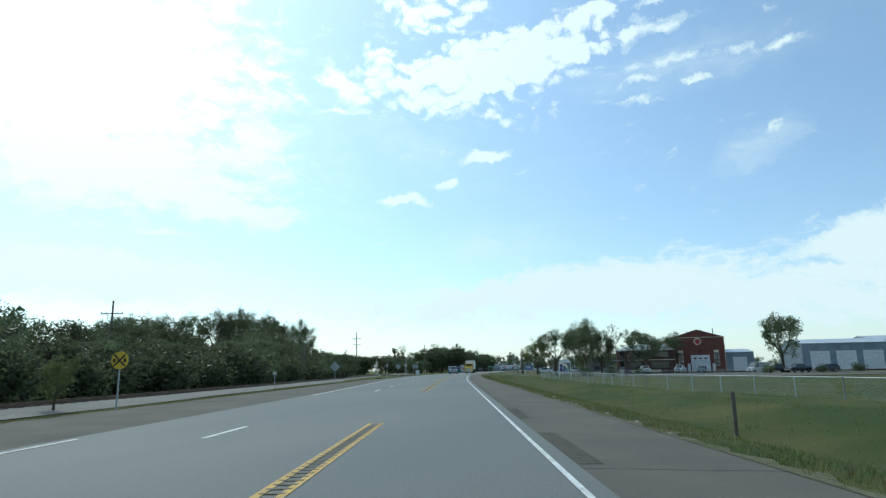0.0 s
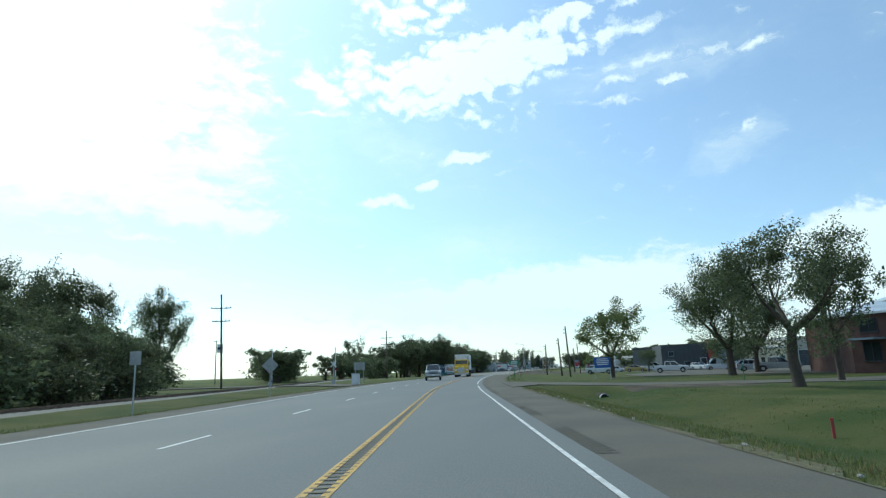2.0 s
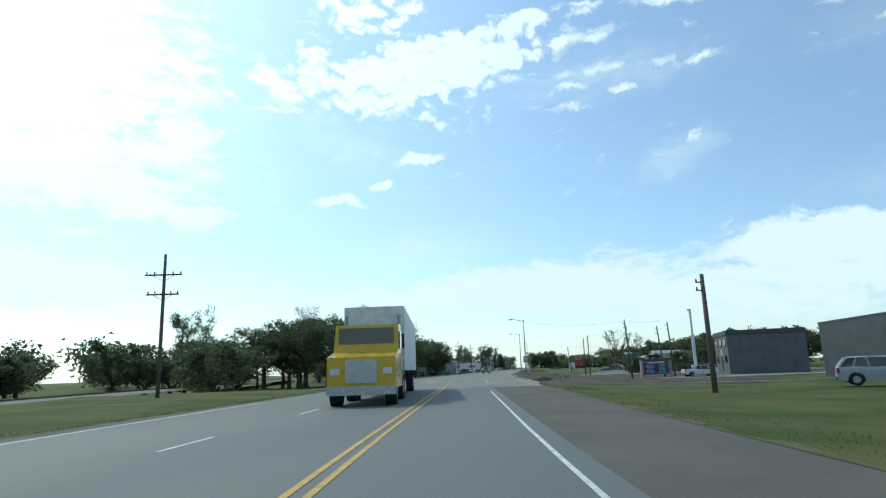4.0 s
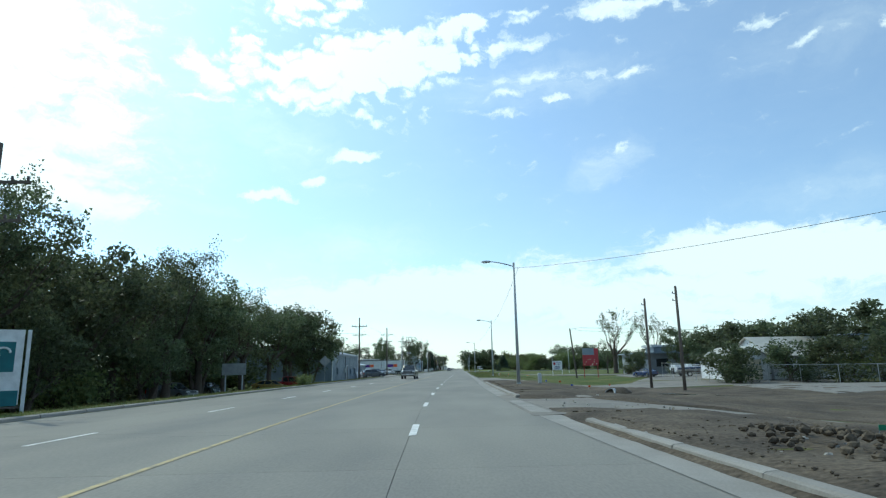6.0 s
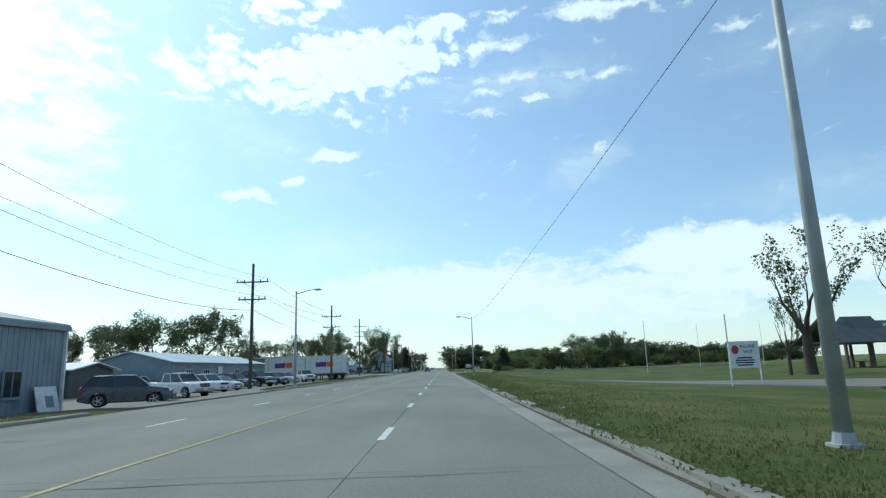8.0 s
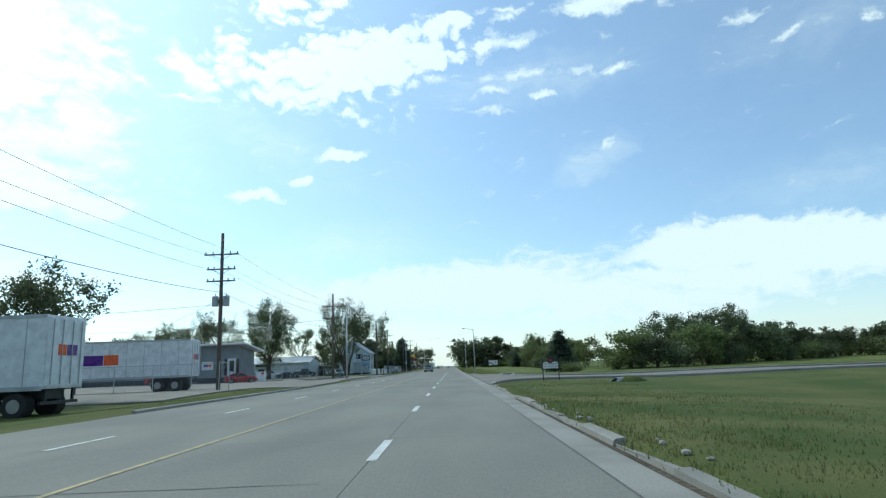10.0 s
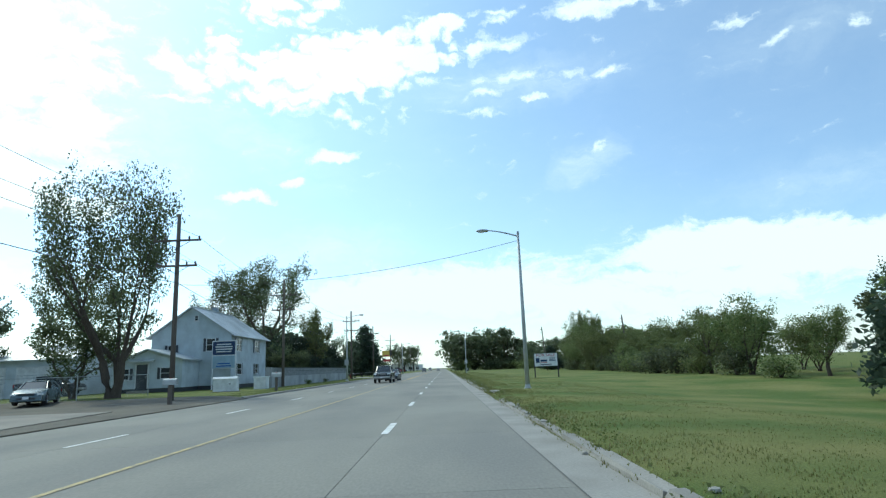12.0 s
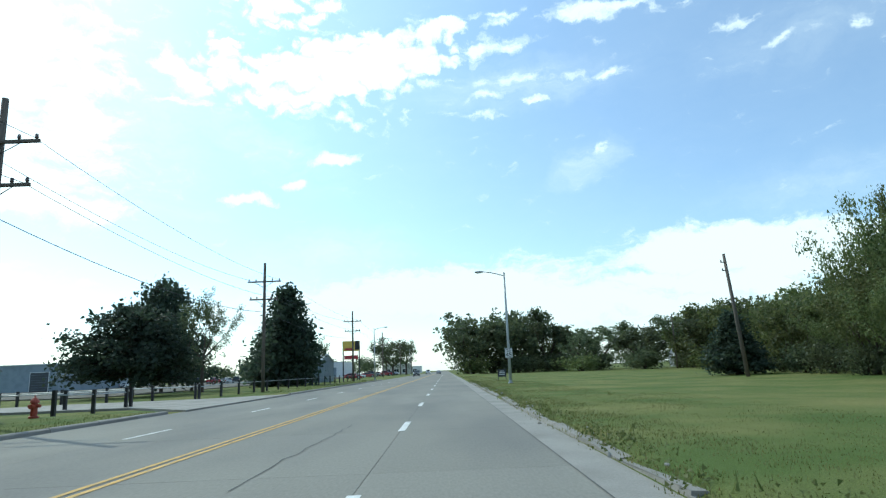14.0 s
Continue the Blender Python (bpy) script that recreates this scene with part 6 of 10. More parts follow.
# right side, third stretch: young wood behind the fence
y = 476.0
while y < 610:
    x0 = blend(y, [(476, 20.0), (490, 18.2), (505, 19.5), (520, 20.5), (540, 20.5), (552, 24), (565, 33), (610, 38)])
    h = blend(y, [(476, 4.8), (500, 4.8), (525, 5.5), (533, 6.6), (538, 7.2), (541, 5.2), (552, 5.8), (565, 7.4), (585, 8.5), (610, 8.5)])
    plant(LIGHT if y < 545 else FAR_LIGHT, x0 + prng.uniform(0, 2.5), y, h * prng.uniform(0.6, 1.1), 0.9, group="young wood", label="young willow-like tree with pale green leaves")
    plant(LIGHT if y < 545 else FAR_LIGHT, x0 + prng.uniform(4, 9), y + 1, h * prng.uniform(0.6, 1.2), 1.0, group="young wood", label="young willow-like tree with pale green leaves")
    shrub(x0 - prng.uniform(-0.5, 1.0), y, prng.uniform(0.9, 1.8), 1.1)
    y += prng.uniform(3.2, 4.4)
for x, y, h in ((21.6, 541.0, 9.4), (22.8, 538.6, 9.8), (21.2, 537.0, 8.6), (23.8, 543.0, 8.8)):
    plant(LIGHT, x + 1.0, y - 0.6, h, 0.5, group="young wood", label="young willow-like tree with pale green leaves")
for x, y, h in ((36, 590, 9), (33, 612, 8), (30, 630, 9), (27, 650, 9), (45, 620, 9), (40, 640, 9), (25, 622, 7), (38, 603, 8)):
    plant(FAR, x, y, h, 1.3)
    shrub(x - 1.0, y - 3.0, prng.uniform(2.2, 3.2), 1.7)
for x, y, h in ((4.5, 640, 14.2), (9, 646, 15.2), (14, 640, 15.0), (18, 648, 14.6), (22, 642, 13)):
    plant(FAR, x, y, h, 1.1, dz=-1.0, label="large full shade tree beside the road", group="shade trees far ahead")
    shrub(x + 1.0, y - 3.0, prng.uniform(2.4, 3.4), 1.6)
# left side, third stretch
for x, y, h, w in ((-39.0, 470, 12.0, 0.95), (-44, 474, 11.4, 1.0), (-49, 476, 11, 1.0), (-36.5, 488, 8.6, 0.9), (-54, 478, 10.5, 1.0), (-59, 480, 9.5, 1.0)):
    plant(OPEN + TALL, x, y, h, w)
plant(BIG[0], -31.0, 470.8, 14.2, 0.72, label="broad old shade tree with a forked trunk")
plant(BIG[1], -18.8, 476.6, 14.8, 0.62, rz=200, label="tall many-stemmed tree beside the house")
plant(PROTO[6], -32.0, 496, 11.4, 0.9)
plant(DENSE, -22, 478, 6.0, 1.0)
for x, y, h in ((-18.8, 505.5, 14.6), (-22.2, 507.5, 13.0)):
    plant(BIG[2], x, y, h, 0.82, label="very tall open tree behind the white house", group="tall trees behind the house")
plant(DENSE, -30, 520, 10, 0.8)
plant(PROTO[1], -19.0, 520, 4.4, 1.1)
plant(SLIM, -17.6, 525.5, 10.2, 0.6, label="slender airy tree rising behind the wall")
WIDE = cedar(52, 6.6, 4.4, leaves=17000, taper=0.62, clear=0.16)
tagged(WIDE, "wide dark juniper tree with drooping boughs")
WIDE.matrix_basis = pose(-20.6, 523.5, 0, 0, 0, 10)
copy_thing(WIDE, pose(-22.2, 553, 0.2, 0, 0, 100) @ Matrix.Diagonal((1.08, 1.08, 0.98, 1)))
copy_thing(WIDE, pose(-26.6, 567, 0.1, 0, 0, 30) @ Matrix.Diagonal((0.95, 0.95, 1.62, 1)))
copy_thing(WIDE, pose(-24.5, 527, 0, 0, 0, 200) @ Matrix.Diagonal((1.0, 1.0, 1.2, 1)))
copy_thing(WIDE, pose(-18.3, 528, 0, 0, 0, 290) @ Matrix.Diagonal((0.62, 0.62, 0.8, 1)))
plant(PROTO[6], -20.0, 560, 8.6, 0.7)
SPRUCE = cedar(53, 11.0, 3.6, name="spruce_tree", leaves=14000, taper=0.9)
tagged(SPRUCE, "tall dark pointed spruce on the lawn")
SPRUCE.matrix_basis = pose(-16.9, 575, 0, 0, 0, 0)
copy_thing(SPRUCE, pose(-20.8, 583, 0, 0, 0, 70) @ Matrix.Diagonal((0.9, 0.9, 0.75, 1)))
for x, y, h in ((-19, 596, 6.5), (-25, 570, 6.0), (-16.5, 700, 12), (-20, 715, 12.5), (-14, 725, 12)):
    plant(OPEN + [PROTO[1]], x, y, h, 0.95)
for x, y, h in ((-35.8, 386.6, 11.4), (-33, 390, 10.2), (-36, 372, 9.6), (-40, 371, 9.0), (-43, 376, 9.0), (-29, 388, 7.4), (-47, 372, 7.6), (-21, 398, 7.4)):
    plant(OPEN + TALL, x, y, h, 0.95)
# far woods along the skyline
fr = np.random.RandomState(77)
spots = [((24 + 240 * fr.rand()) * fr.choice((-1, 1)), fr.uniform(740, 1000), fr.uniform(7, 12)) for _ in range(110)]
spots += [(-70 - 4 * i, 240 + 8 * i + fr.uniform(-10, 10), fr.uniform(5, 9)) for i in range(34)]
spots += [(100 + 3 * i, 60 + 18 * i + fr.uniform(-8, 8), fr.uniform(6, 9)) for i in range(26)]
spots += [(60 + 4 * i, 500 + 6 * i + fr.uniform(-8, 8), fr.uniform(6, 10)) for i in range(26)]
cs, ss = [], []
for x, y, h in spots:
    for k in range(7):
        m = 90
        o = np.array([fr.normal() * h * 0.3, fr.normal() * h * 0.3, h * fr.uniform(0.25, 0.8)])
        cs.append(np.array([x, y, 0]) + o + fr.normal(size=(m, 3)) * np.array([0.16, 0.16, 0.13]) * h)
        ss.append(fr.uniform(0.5, 1.2, m) * 0.06 * h)
c = np.concatenate(cs)
c[:, 2] = np.maximum(c[:, 2], 0.2)
tagged(quads("far_woods", c, np.concatenate(ss) * 1.15, 0.8, LEAF, None, 5, n=3), "dark green woods along the far skyline", "woods", kind="stuff")

# ---- street lamps ----
def at(t, x, y, rz=0.0, dz=0.0, scale=1.0):
    t.matrix_basis = pose(x, y, ground_z(x, y) + dz, 0, 0, rz) @ Matrix.Scale(scale, 4)
    return t


LAMP = at(street_lamp(), 5.05, 227.3)
tagged(LAMP, group="street lamps")
for x, y, rz, k in ((3.75, 260.1, 0, 1.0), (4.5, 302.7, 0, 1.0), (3.7, 367.7, 0, 0.99), (3.72, 467.4, 0, 1.0), (4.1, 549.2, 0, 1.05), (4.0, 640, 0, 1.0), (4.0, 725, 0, 1.0),
                   (-10.5, 340, 180, 1.0), (-10.8, 430.5, 180, 1.05), (-10.7, 510.0, 180, 1.05), (-10.5, 600, 180, 1.1), (-10.5, 690, 180, 1.1)):
    copy_thing(LAMP, pose(x, y, ground_z(x, y), 0, 0, rz) @ Matrix.Scale(k, 4))
# ---- utility poles ----
POLE = at(utility_pole(8.5), -13.7, 311.5)
tagged(POLE, group="utility poles")
for x, y, h, rz in ((-13.0, 337.7, 8.7, 0), (-12.9, 367.5, 8.8, 0), (-13.1, 435, 9.5, 0), (-12.6, 470, 9.0, 0), (-13.0, 491.4, 8.8, 0), (-12.6, 526, 9.3, 0), (-12.5, 551.5, 8.9, 0), (-13.4, 598, 10, 0), (-13.4, 640, 9.5, 0), (-13.4, 690, 9.5, 0),
                   (1.6, 38.2, 6.7, 14), (-17, 186, 9.0, 10), (-14.7, 244.8, 9.4, 5), (-13.2, 745, 9.5, 0), (14.0, 745, 9.5, 0), (16, 800, 9.5, 0)):
    copy_thing(POLE, pose(x, y, ground_z(x, y), 0, 0, rz) @ Matrix.Scale(h / 8.5, 4))
at(utility_pole(10.0, lean=-0.35), -17.7, 132.8, 14)
at(utility_pole(10.3, ((0.858, 2.3), (0.762, 1.9), (0.685, 1.9)), cans=2, r=0.14), -14.9, 406.5)
for x, y, h, lean in ((-0.3, 73, 4.6, 0.0), (18.44, 232.5, 7.6, -0.4), (16.2, 277.3, 7.5, 0.0), (16.5, 270.6, 7.65, 0.0), (23.5, 237.5, 6.9, -0.5), (24.8, 237.5, 7.4, -0.38), (16.4, 165, 5.4, -0.25), (17.8, 156, 6.5, -0.25), (17.8, 546, 7.4, -0.5),
                     (13.5, 178, 5.0, 0), (34, 600, 8, 0), (24, 520, 7.0, -0.4)):
    p = at(utility_pole(h, (), lean=lean), x, y, 0)
    tagged(p, "leaning weathered wooden pole without crossarms", "pole")
    for k in (0.93, 0.86):
        part("bracket", boxed(lean * k - 0.14, -0.02, h * k, 0.26, 0.05, 0.05), DARK_METAL, p)
        part("insulator", tubed([(lean * k - 0.26, -0.02, h * k - 0.02), (lean * k - 0.26, -0.02, h * k + 0.14)], [0.05, 0.03], 7), CERAMIC, p)
    if (x, y) == (18.44, 232.5):
        part("transformer", tubed([(lean * 0.82 + 0.02, -0.2, h * 0.80), (lean * 0.84 + 0.02, -0.2, h * 0.88)], [0.13, 0.13], 10), TRANSFORMER, p)
lp = at(thing("yard_light", 0, 0, label="thin dark wooden pole with a small lamp", category="pole"), 15.0, 303.4)
part("pole", tubed([(0, 0, -0.1), (-0.7, -0.8, 6.15)], [0.11, 0.08], 8), POLE_WOOD, lp)
part("lamp_arm", tubed([(-0.69, -0.78, 5.95), (-0.4, -0.85, 6.1), (-0.1, -0.85, 6.1)], 0.02, 5), GALV, lp)
part("lamp_head", boxed(0.0, -0.85, 6.08, 0.26, 0.14, 0.1, bevel=0.03), GALV, lp)
# mast of a lift truck in the yard
ms = at(thing("lift_mast", 0, 0, label="tall white telescopic lift mast in the yard", category="crane"), 27.1, 235.6)
part("lower_boom", boxed(0, 0, 2.6, 0.34, 0.34, 5.2, bevel=0.03), WHITE, ms)
part("upper_boom", boxed(0, 0, 6.9, 0.24, 0.24, 3.6, bevel=0.02), WHITE, ms)
part("collar", boxed(0, 0, 5.25, 0.5, 0.46, 0.28, bevel=0.03), WHITE, ms)
part("boom_tip", boxed(-0.1, 0, 8.75, 0.5, 0.2, 0.22, bevel=0.03), WHITE, ms)
part("turret", boxed(0.3, 0, 0.75, 1.5, 1.1, 1.5, bevel=0.08), WHITE, ms)
# flag pole and thin masts in the field
for x, y, h in ((26.5, 375, 6.6), (46, 405, 7.5), (60, 410, 8)):
    fp = at(thing("flag_pole", 0, 0, label="thin white pole standing in the field", category="pole"), x, y)
    part("pole", tubed([(0, 0, -0.1), (0, 0, h)], [0.05, 0.03], 8), WHITE, fp)
    part("finial", tubed([(0, 0, h), (0, 0, h + 0.1)], [0.05, 0.02], 6), GALV, fp)
# ---- cables ----
chain = [(-13.7, 311.5, 8.5), (-13.0, 337.7, 8.7), (-12.9, 367.5, 8.8), (-14.9, 406.5, 10.3), (-13.1, 435, 9.5), (-12.6, 470, 9.0), (-13.0, 491.4, 8.8), (-12.6, 526, 9.3), (-12.5, 551.5, 8.9), (-13.4, 598, 10), (-13.4, 640, 9.5), (-13.4, 690, 9.5)]
for (x0, y0, h0), (x1, y1, h1) in zip(chain[:-1], chain[1:]):
    for o in (-1.01, 1.01):
        wire((x0 + o, y0 - 0.1, h0 * 0.85 + 0.2), (x1 + o, y1 - 0.1, h1 * 0.85 + 0.2), 0.5, 0.009)
    wire((x0 + 0.8, y0 - 0.1, h0 * 0.71 + 0.15), (x1 + 0.8, y1 - 0.1, h1 * 0.71 + 0.15), 0.5, 0.009)
    wire((x0 + 0.1, y0, h0 * 0.62), (x1 + 0.1, y1, h1 * 0.62), 0.6, 0.014)
wire((-13.7, 311.5, 6.2), (-40, 268, 6.5), 0.7, 0.012)
wire((4.62, 302.7, 6.6), (3.9, 367.7, 6.6), 0.5, 0.008)
wire((4.0, 260.1, 6.6), (4.7, 302.7, 6.6), 0.4, 0.008)
wire((5.05, 227.3, 6.65), (18.05, 232.5, 6.6), 0.5, 0.008)
wire((3.75, 260.1, 6.6), (18.2, 232.5, 5.2), 0.6, 0.008)
wire((3.72, 467.4, 6.5), (-12.6, 470, 5.5), 0.6, 0.009)
wire((18.05, 232.5, 6.6), (24.43, 237.5, 6.9), 0.3, 0.008)
wire((16.1, 306.3, 6.0), (50, 296, 5.2), 0.5, 0.012)
wire((16.1, 306.3, 5.6), (50, 290, 4.4), 0.5, 0.012)
wire((-14.9, 406.5, 6.0), (-33, 424, 4.2), 0.5, 0.012)
wire((-14.9, 406.5, 5.6), (-60, 404, 6.5), 0.9, 0.012)
wire((-13.1, 435, 6.7), (-60, 430, 6.9), 0.8, 0.012)
wire((-12.6, 526, 6.6), (-50, 519, 7.4), 0.8, 0.012)

# ---- signs along the first stretch ----
def sign_post(name, x, y, rz, top, shape, size, mat, label, back=False, posts=1, w=None):
    """A small traffic sign: shape 'round', 'diamond' or 'plate' on a steel post."""
    t = thing(name, x, y, ground_z(x, y), rz, label, "traffic sign")
    z = top - size / 2
    part("post", boxed(0, 0.03, top / 2 - 0.05, 0.05, 0.035, top), GALV, t)
    bm = bmesh.new()
    if shape == "round":
        tube(bm, [(0, -0.012, z), (0, 0.008, z)], size / 2, 24)
    elif shape == "diamond":
        k = size * 0.7071
        bmesh.ops.create_cube(bm, size=1, matrix=Matrix.Translation((0, 0, z)) @ Matrix.Rotation(radians(45), 4, "Y") @ Matrix.Diagonal((k, 0.016, k, 1)))
    else:
        box(bm, 0, 0, z, w or size, 0.016, size, bevel=0.004)
    part("plate", bm, mat, t)
    return t, z


t, z = sign_post("rail_crossing_sign", 21.0, 18.2, 14, 2.0, "round", 0.62, SIGN_YELLOW, "round yellow railway crossing warning sign")
for a in (45, -45):
    bm = bmesh.new()
    bmesh.ops.create_cube(bm, size=1, matrix=Matrix.Translation((0, -0.018, z)) @ Matrix.Rotation(radians(a), 4, "Y") @ Matrix.Diagonal((0.56, 0.006, 0.06, 1)))
    part("cross_bar", bm, BLACK, t)
for s in (-1, 1):
    part("letter_mark", boxed(s * 0.19, -0.018, z, 0.09, 0.006, 0.13), BLACK, t)
t, z = sign_post("marker_sign", 14.3, 40.5, 14, 1.25, "plate", 0.18, SIGN_WHITE, "small white marker sign on a thin post", w=0.26)
bars(0, z + 0.03, 0.18, 2, BLACK, t, 0.025, 0.025, -0.013)
sign_post("warning_sign", 12.5, 54.8, 14, 2.12, "diamond", 1.0, SIGN_BACK, "grey back of a diamond warning sign")
sign_post("warning_sign", -0.5, 111.7, 14, 2.5, "diamond", 1.1, SIGN_BACK, "grey back of a large diamond warning sign")
sign_post("road_sign", 3.5, 94.4, 14, 2.3, "plate", 0.5, SIGN_BACK, "grey back of a rectangular road sign", w=0.42)
sign_post("road_sign", -15.2, 241, 8, 3.3, "plate", 1.0, SIGN_BACK, "grey back of an upright road sign", w=0.85)
t = board("road_sign", -9.6, 152, 190, 1.5, 1.0, 1.6, SIGN_BACK, "grey back of a wide road sign on two posts", "traffic sign", 2, GALV, 0.04, inset=0.15)
t = board("road_sign", -16.2, 271, 5, 1.75, 0.85, 1.75, SIGN_BACK, "grey back of a wide road sign on two posts", "traffic sign", 2, GALV, 0.05, inset=0.15)
sign_post("warning_sign", -13.6, 289.5, 5, 2.9, "diamond", 1.15, SIGN_BACK, "grey back of a diamond warning sign")
# control box and gates of the level crossing
cb = thing("signal_cabinet", -4.7, 138, ground_z(-4.7, 138), 15, "pale metal railway signal cabinet", "cabinet")
part("body", boxed(0, 0, 0.62, 0.85, 0.6, 1.2, bevel=0.02), WHITE, cb)
part("lid", boxed(0, 0, 1.25, 0.95, 0.7, 0.06, bevel=0.01), GALV, cb)
part("door", boxed(0, -0.31, 0.62, 0.7, 0.02, 1.05), WHITE, cb)
for x, y in ((-15.5, 139.0), (-9.0, 142.0)):
    gt = thing("crossing_signal", x, y, ground_z(x, y), 14, "railway crossing signal mast with raised gate", "crossing signal", "crossing signals")
    part("mast", tubed([(0, 0, 0), (0, 0, 2.7)], 0.06, 10), GALV, gt)
    part("base", boxed(0, 0, 0.25, 0.4, 0.35, 0.5, bevel=0.02), GALV, gt)
    for a in (45, -45):
        bm = bmesh.new()
        bmesh.ops.create_cube(bm, size=1, matrix=Matrix.Translation((0, -0.09, 2.3)) @ Matrix.Rotation(radians(a), 4, "Y") @ Matrix.Diagonal((0.9, 0.02, 0.14, 1)))
        part("crossbuck", bm, SIGN_WHITE, gt)
    for s in (-1, 1):
        lm = part("signal_light", tubed([(s * 0.32, -0.08, 1.75), (s * 0.32, -0.14, 1.75)], 0.17, 14), BLACK, gt)
        part("lens", tubed([(s * 0.32, -0.14, 1.75), (s * 0.32, -0.155, 1.75)], 0.09, 12), TAIL, lm)
    part("light_bar", boxed(0, -0.05, 1.75, 0.9, 0.05, 0.05), GALV, gt)
    part("gate_arm", boxed(0.18, 0.1, 2.6, 0.09, 0.03, 3.4), SIGN_WHITE, gt)
    part("counterweight", boxed(0.18, 0.1, 0.85, 0.16, 0.2, 0.4), GALV, gt)
bs = thing("pole_sign", -51.6, 183, 0, 15, "tall pole with a hanging banner sign", "sign")
part("pole", tubed([(0, 0, 0), (0, 0, 8.6)], [0.12, 0.08], 8), POLE_WOOD, bs)
part("banner", boxed(0.75, 0, 7.0, 1.1, 0.08, 1.7), WHITE, bs)
part("banner_stripe", boxed(0.75, -0.06, 7.0, 1.05, 0.02, 0.5), NAVY, bs)
part("top_bar", boxed(0, 0, 8.45, 1.2, 0.08, 0.1), POLE_WOOD, bs)
# direction signs on the right
t = board("guide_sign", 12.5, 139, 10, 1.0, 0.42, 1.5, SIGN_GREEN, "small green guide sign on two posts", "traffic sign", 2, GALV, 0.03)
bars(0, 1.8, 0.75, 2, SIGN_WHITE, t, 0.08, 0.07, -0.022)
t = board("information_sign", 21.4, 137, 12, 1.6, 1.02, 1.1, SIGN_BLUE, "blue information sign on two posts by the lawn", "traffic sign", 2, GALV, 0.04, inset=0.04)
bars(0, 1.95, 1.3, 4, SIGN_WHITE, t, 0.085, 0.09, -0.022)
t = thing("club_sign", 32.4, 87.6, ground_z(32.4, 87.6), 18, "white arched sign with round blue emblems", "sign")
for s in (-1, 1):
    part("post", boxed(s * 0.82, 0, 1.0, 0.1, 0.1, 2.2, bevel=0.01), WHITE, t)
bm = bmesh.new()
arc = [(math.cos(a) * 0.86, 2.05 + math.sin(a) * 0.5) for a in [math.pi * i / 16 for i in range(17)]]
prism(bm, arc, "y", -0.03, 0.03)
part("arch_board", bm, WHITE, t)
part("cross_rail", boxed(0, 0, 0.62, 1.6, 0.06, 0.06), WHITE, t)
for i, (ex, ez, er, m) in enumerate(((-0.5, 1.72, 0.2, NAVY), (0, 1.75, 0.2, CREAM), (0.5, 1.72, 0.22, NAVY), (-0.32, 1.28, 0.26, SIGN_BLUE), (0.42, 1.25, 0.26, SIGN_GREEN), (0.1, 0.86, 0.26, SIGN_BLUE))):
    e = part("emblem", tubed([(ex, -0.03, ez), (ex, 0.01, ez)], er, 20), m, t)
    part("emblem_ring", tubed([(ex, -0.04, ez), (ex, -0.03, ez)], er * 0.62, 18), SIGN_WHITE, e)
    part("emblem_core", tubed([(ex, -0.05, ez), (ex, -0.04, ez)], er * 0.4, 14), m, e)
part("name_plate", boxed(-0.45, -0.02, 1.5, 0.5, 0.03, 0.1), SIGN_BLUE, t)
for x, y, h, r in ((26.6, 79.5, 0.45, 0.03), (40.6, 16.0, 1.0, 0.05)):
    p = thing("marker_post", x, y, ground_z(x, y), 0, "short brown weathered marker post in grass", "post")
    part("stake", tubed([(0, 0, -0.1), (0.01, 0, h)], r, 8), RUST if h < 0.6 else POLE_WOOD, p)
    part("cap", tubed([(0.01, 0, h), (0.01, 0, h + 0.03)], [r * 1.1, r * 0.7], 8), RUST if h < 0.6 else POLE_WOOD, p)
for x, y in ((30.5, 121.5), (13.4, 131)):
    p = thing("delineator", x, y, ground_z(x, y), 0, "thin green steel delineator post", "post")
    part("stake", boxed(0, 0, 0.6, 0.05, 0.03, 1.3), SIGN_GREEN, p)
    part("reflector", boxed(0, -0.02, 1.15, 0.06, 0.01, 0.1), SIGN_WHITE, p)

# ---- billboards ----
def between(name, a, b, z0, z1, mat, label, posts=4):
    w = math.hypot(b[0] - a[0], b[1] - a[1])
    x, y = (a[0] + b[0]) / 2, (a[1] + b[1]) / 2
    rz = math.degrees(math.atan2(b[1] - a[1], b[0] - a[0]))
    t = thing(name, x, y, 0, rz, label, "billboard")
    part("panel", boxed(0, 0, (z0 + z1) / 2, w, 0.12, z1 - z0, bevel=0.01), mat, t)
    g = ground_z(x, y)
    for i in range(posts):
        px = (-0.5 + (i + 0.5) / posts) * w
        part("post", boxed(px, 0.16, (g - 0.2 + z1) / 2, 0.16, 0.18, z1 - g + 0.1), POLE_WOOD, t)
    part("catwalk", boxed(0, -0.25, z0 - 0.08, w, 0.4, 0.05), POLE_WOOD, t)
    return t, w


t, w = between("billboard", (-23.0, 239.4), (-18.7, 242.4), -0.55, 2.6, NAVY, "dark blue roadside billboard with white lettering")
part("logo_panel", boxed(-w * 0.31, -0.07, 1.65, w * 0.36, 0.02, 1.75), PALE_BLUE, t)
lg = part("logo_disc", tubed([(-w * 0.31, -0.10, 2.05), (-w * 0.31, -0.08, 2.05)], 0.42, 20), TEAL, t)
part("logo_bar", boxed(-w * 0.31, -0.11, 2.05, 0.5, 0.01, 0.16), PALE_BLUE, lg)
part("logo_bar", boxed(-w * 0.31, -0.09, 1.42, 1.1, 0.02, 0.2), TEAL, t)
part("logo_bar", boxed(-w * 0.31, -0.09, 1.05, 1.4, 0.02, 0.2), TEAL, t)
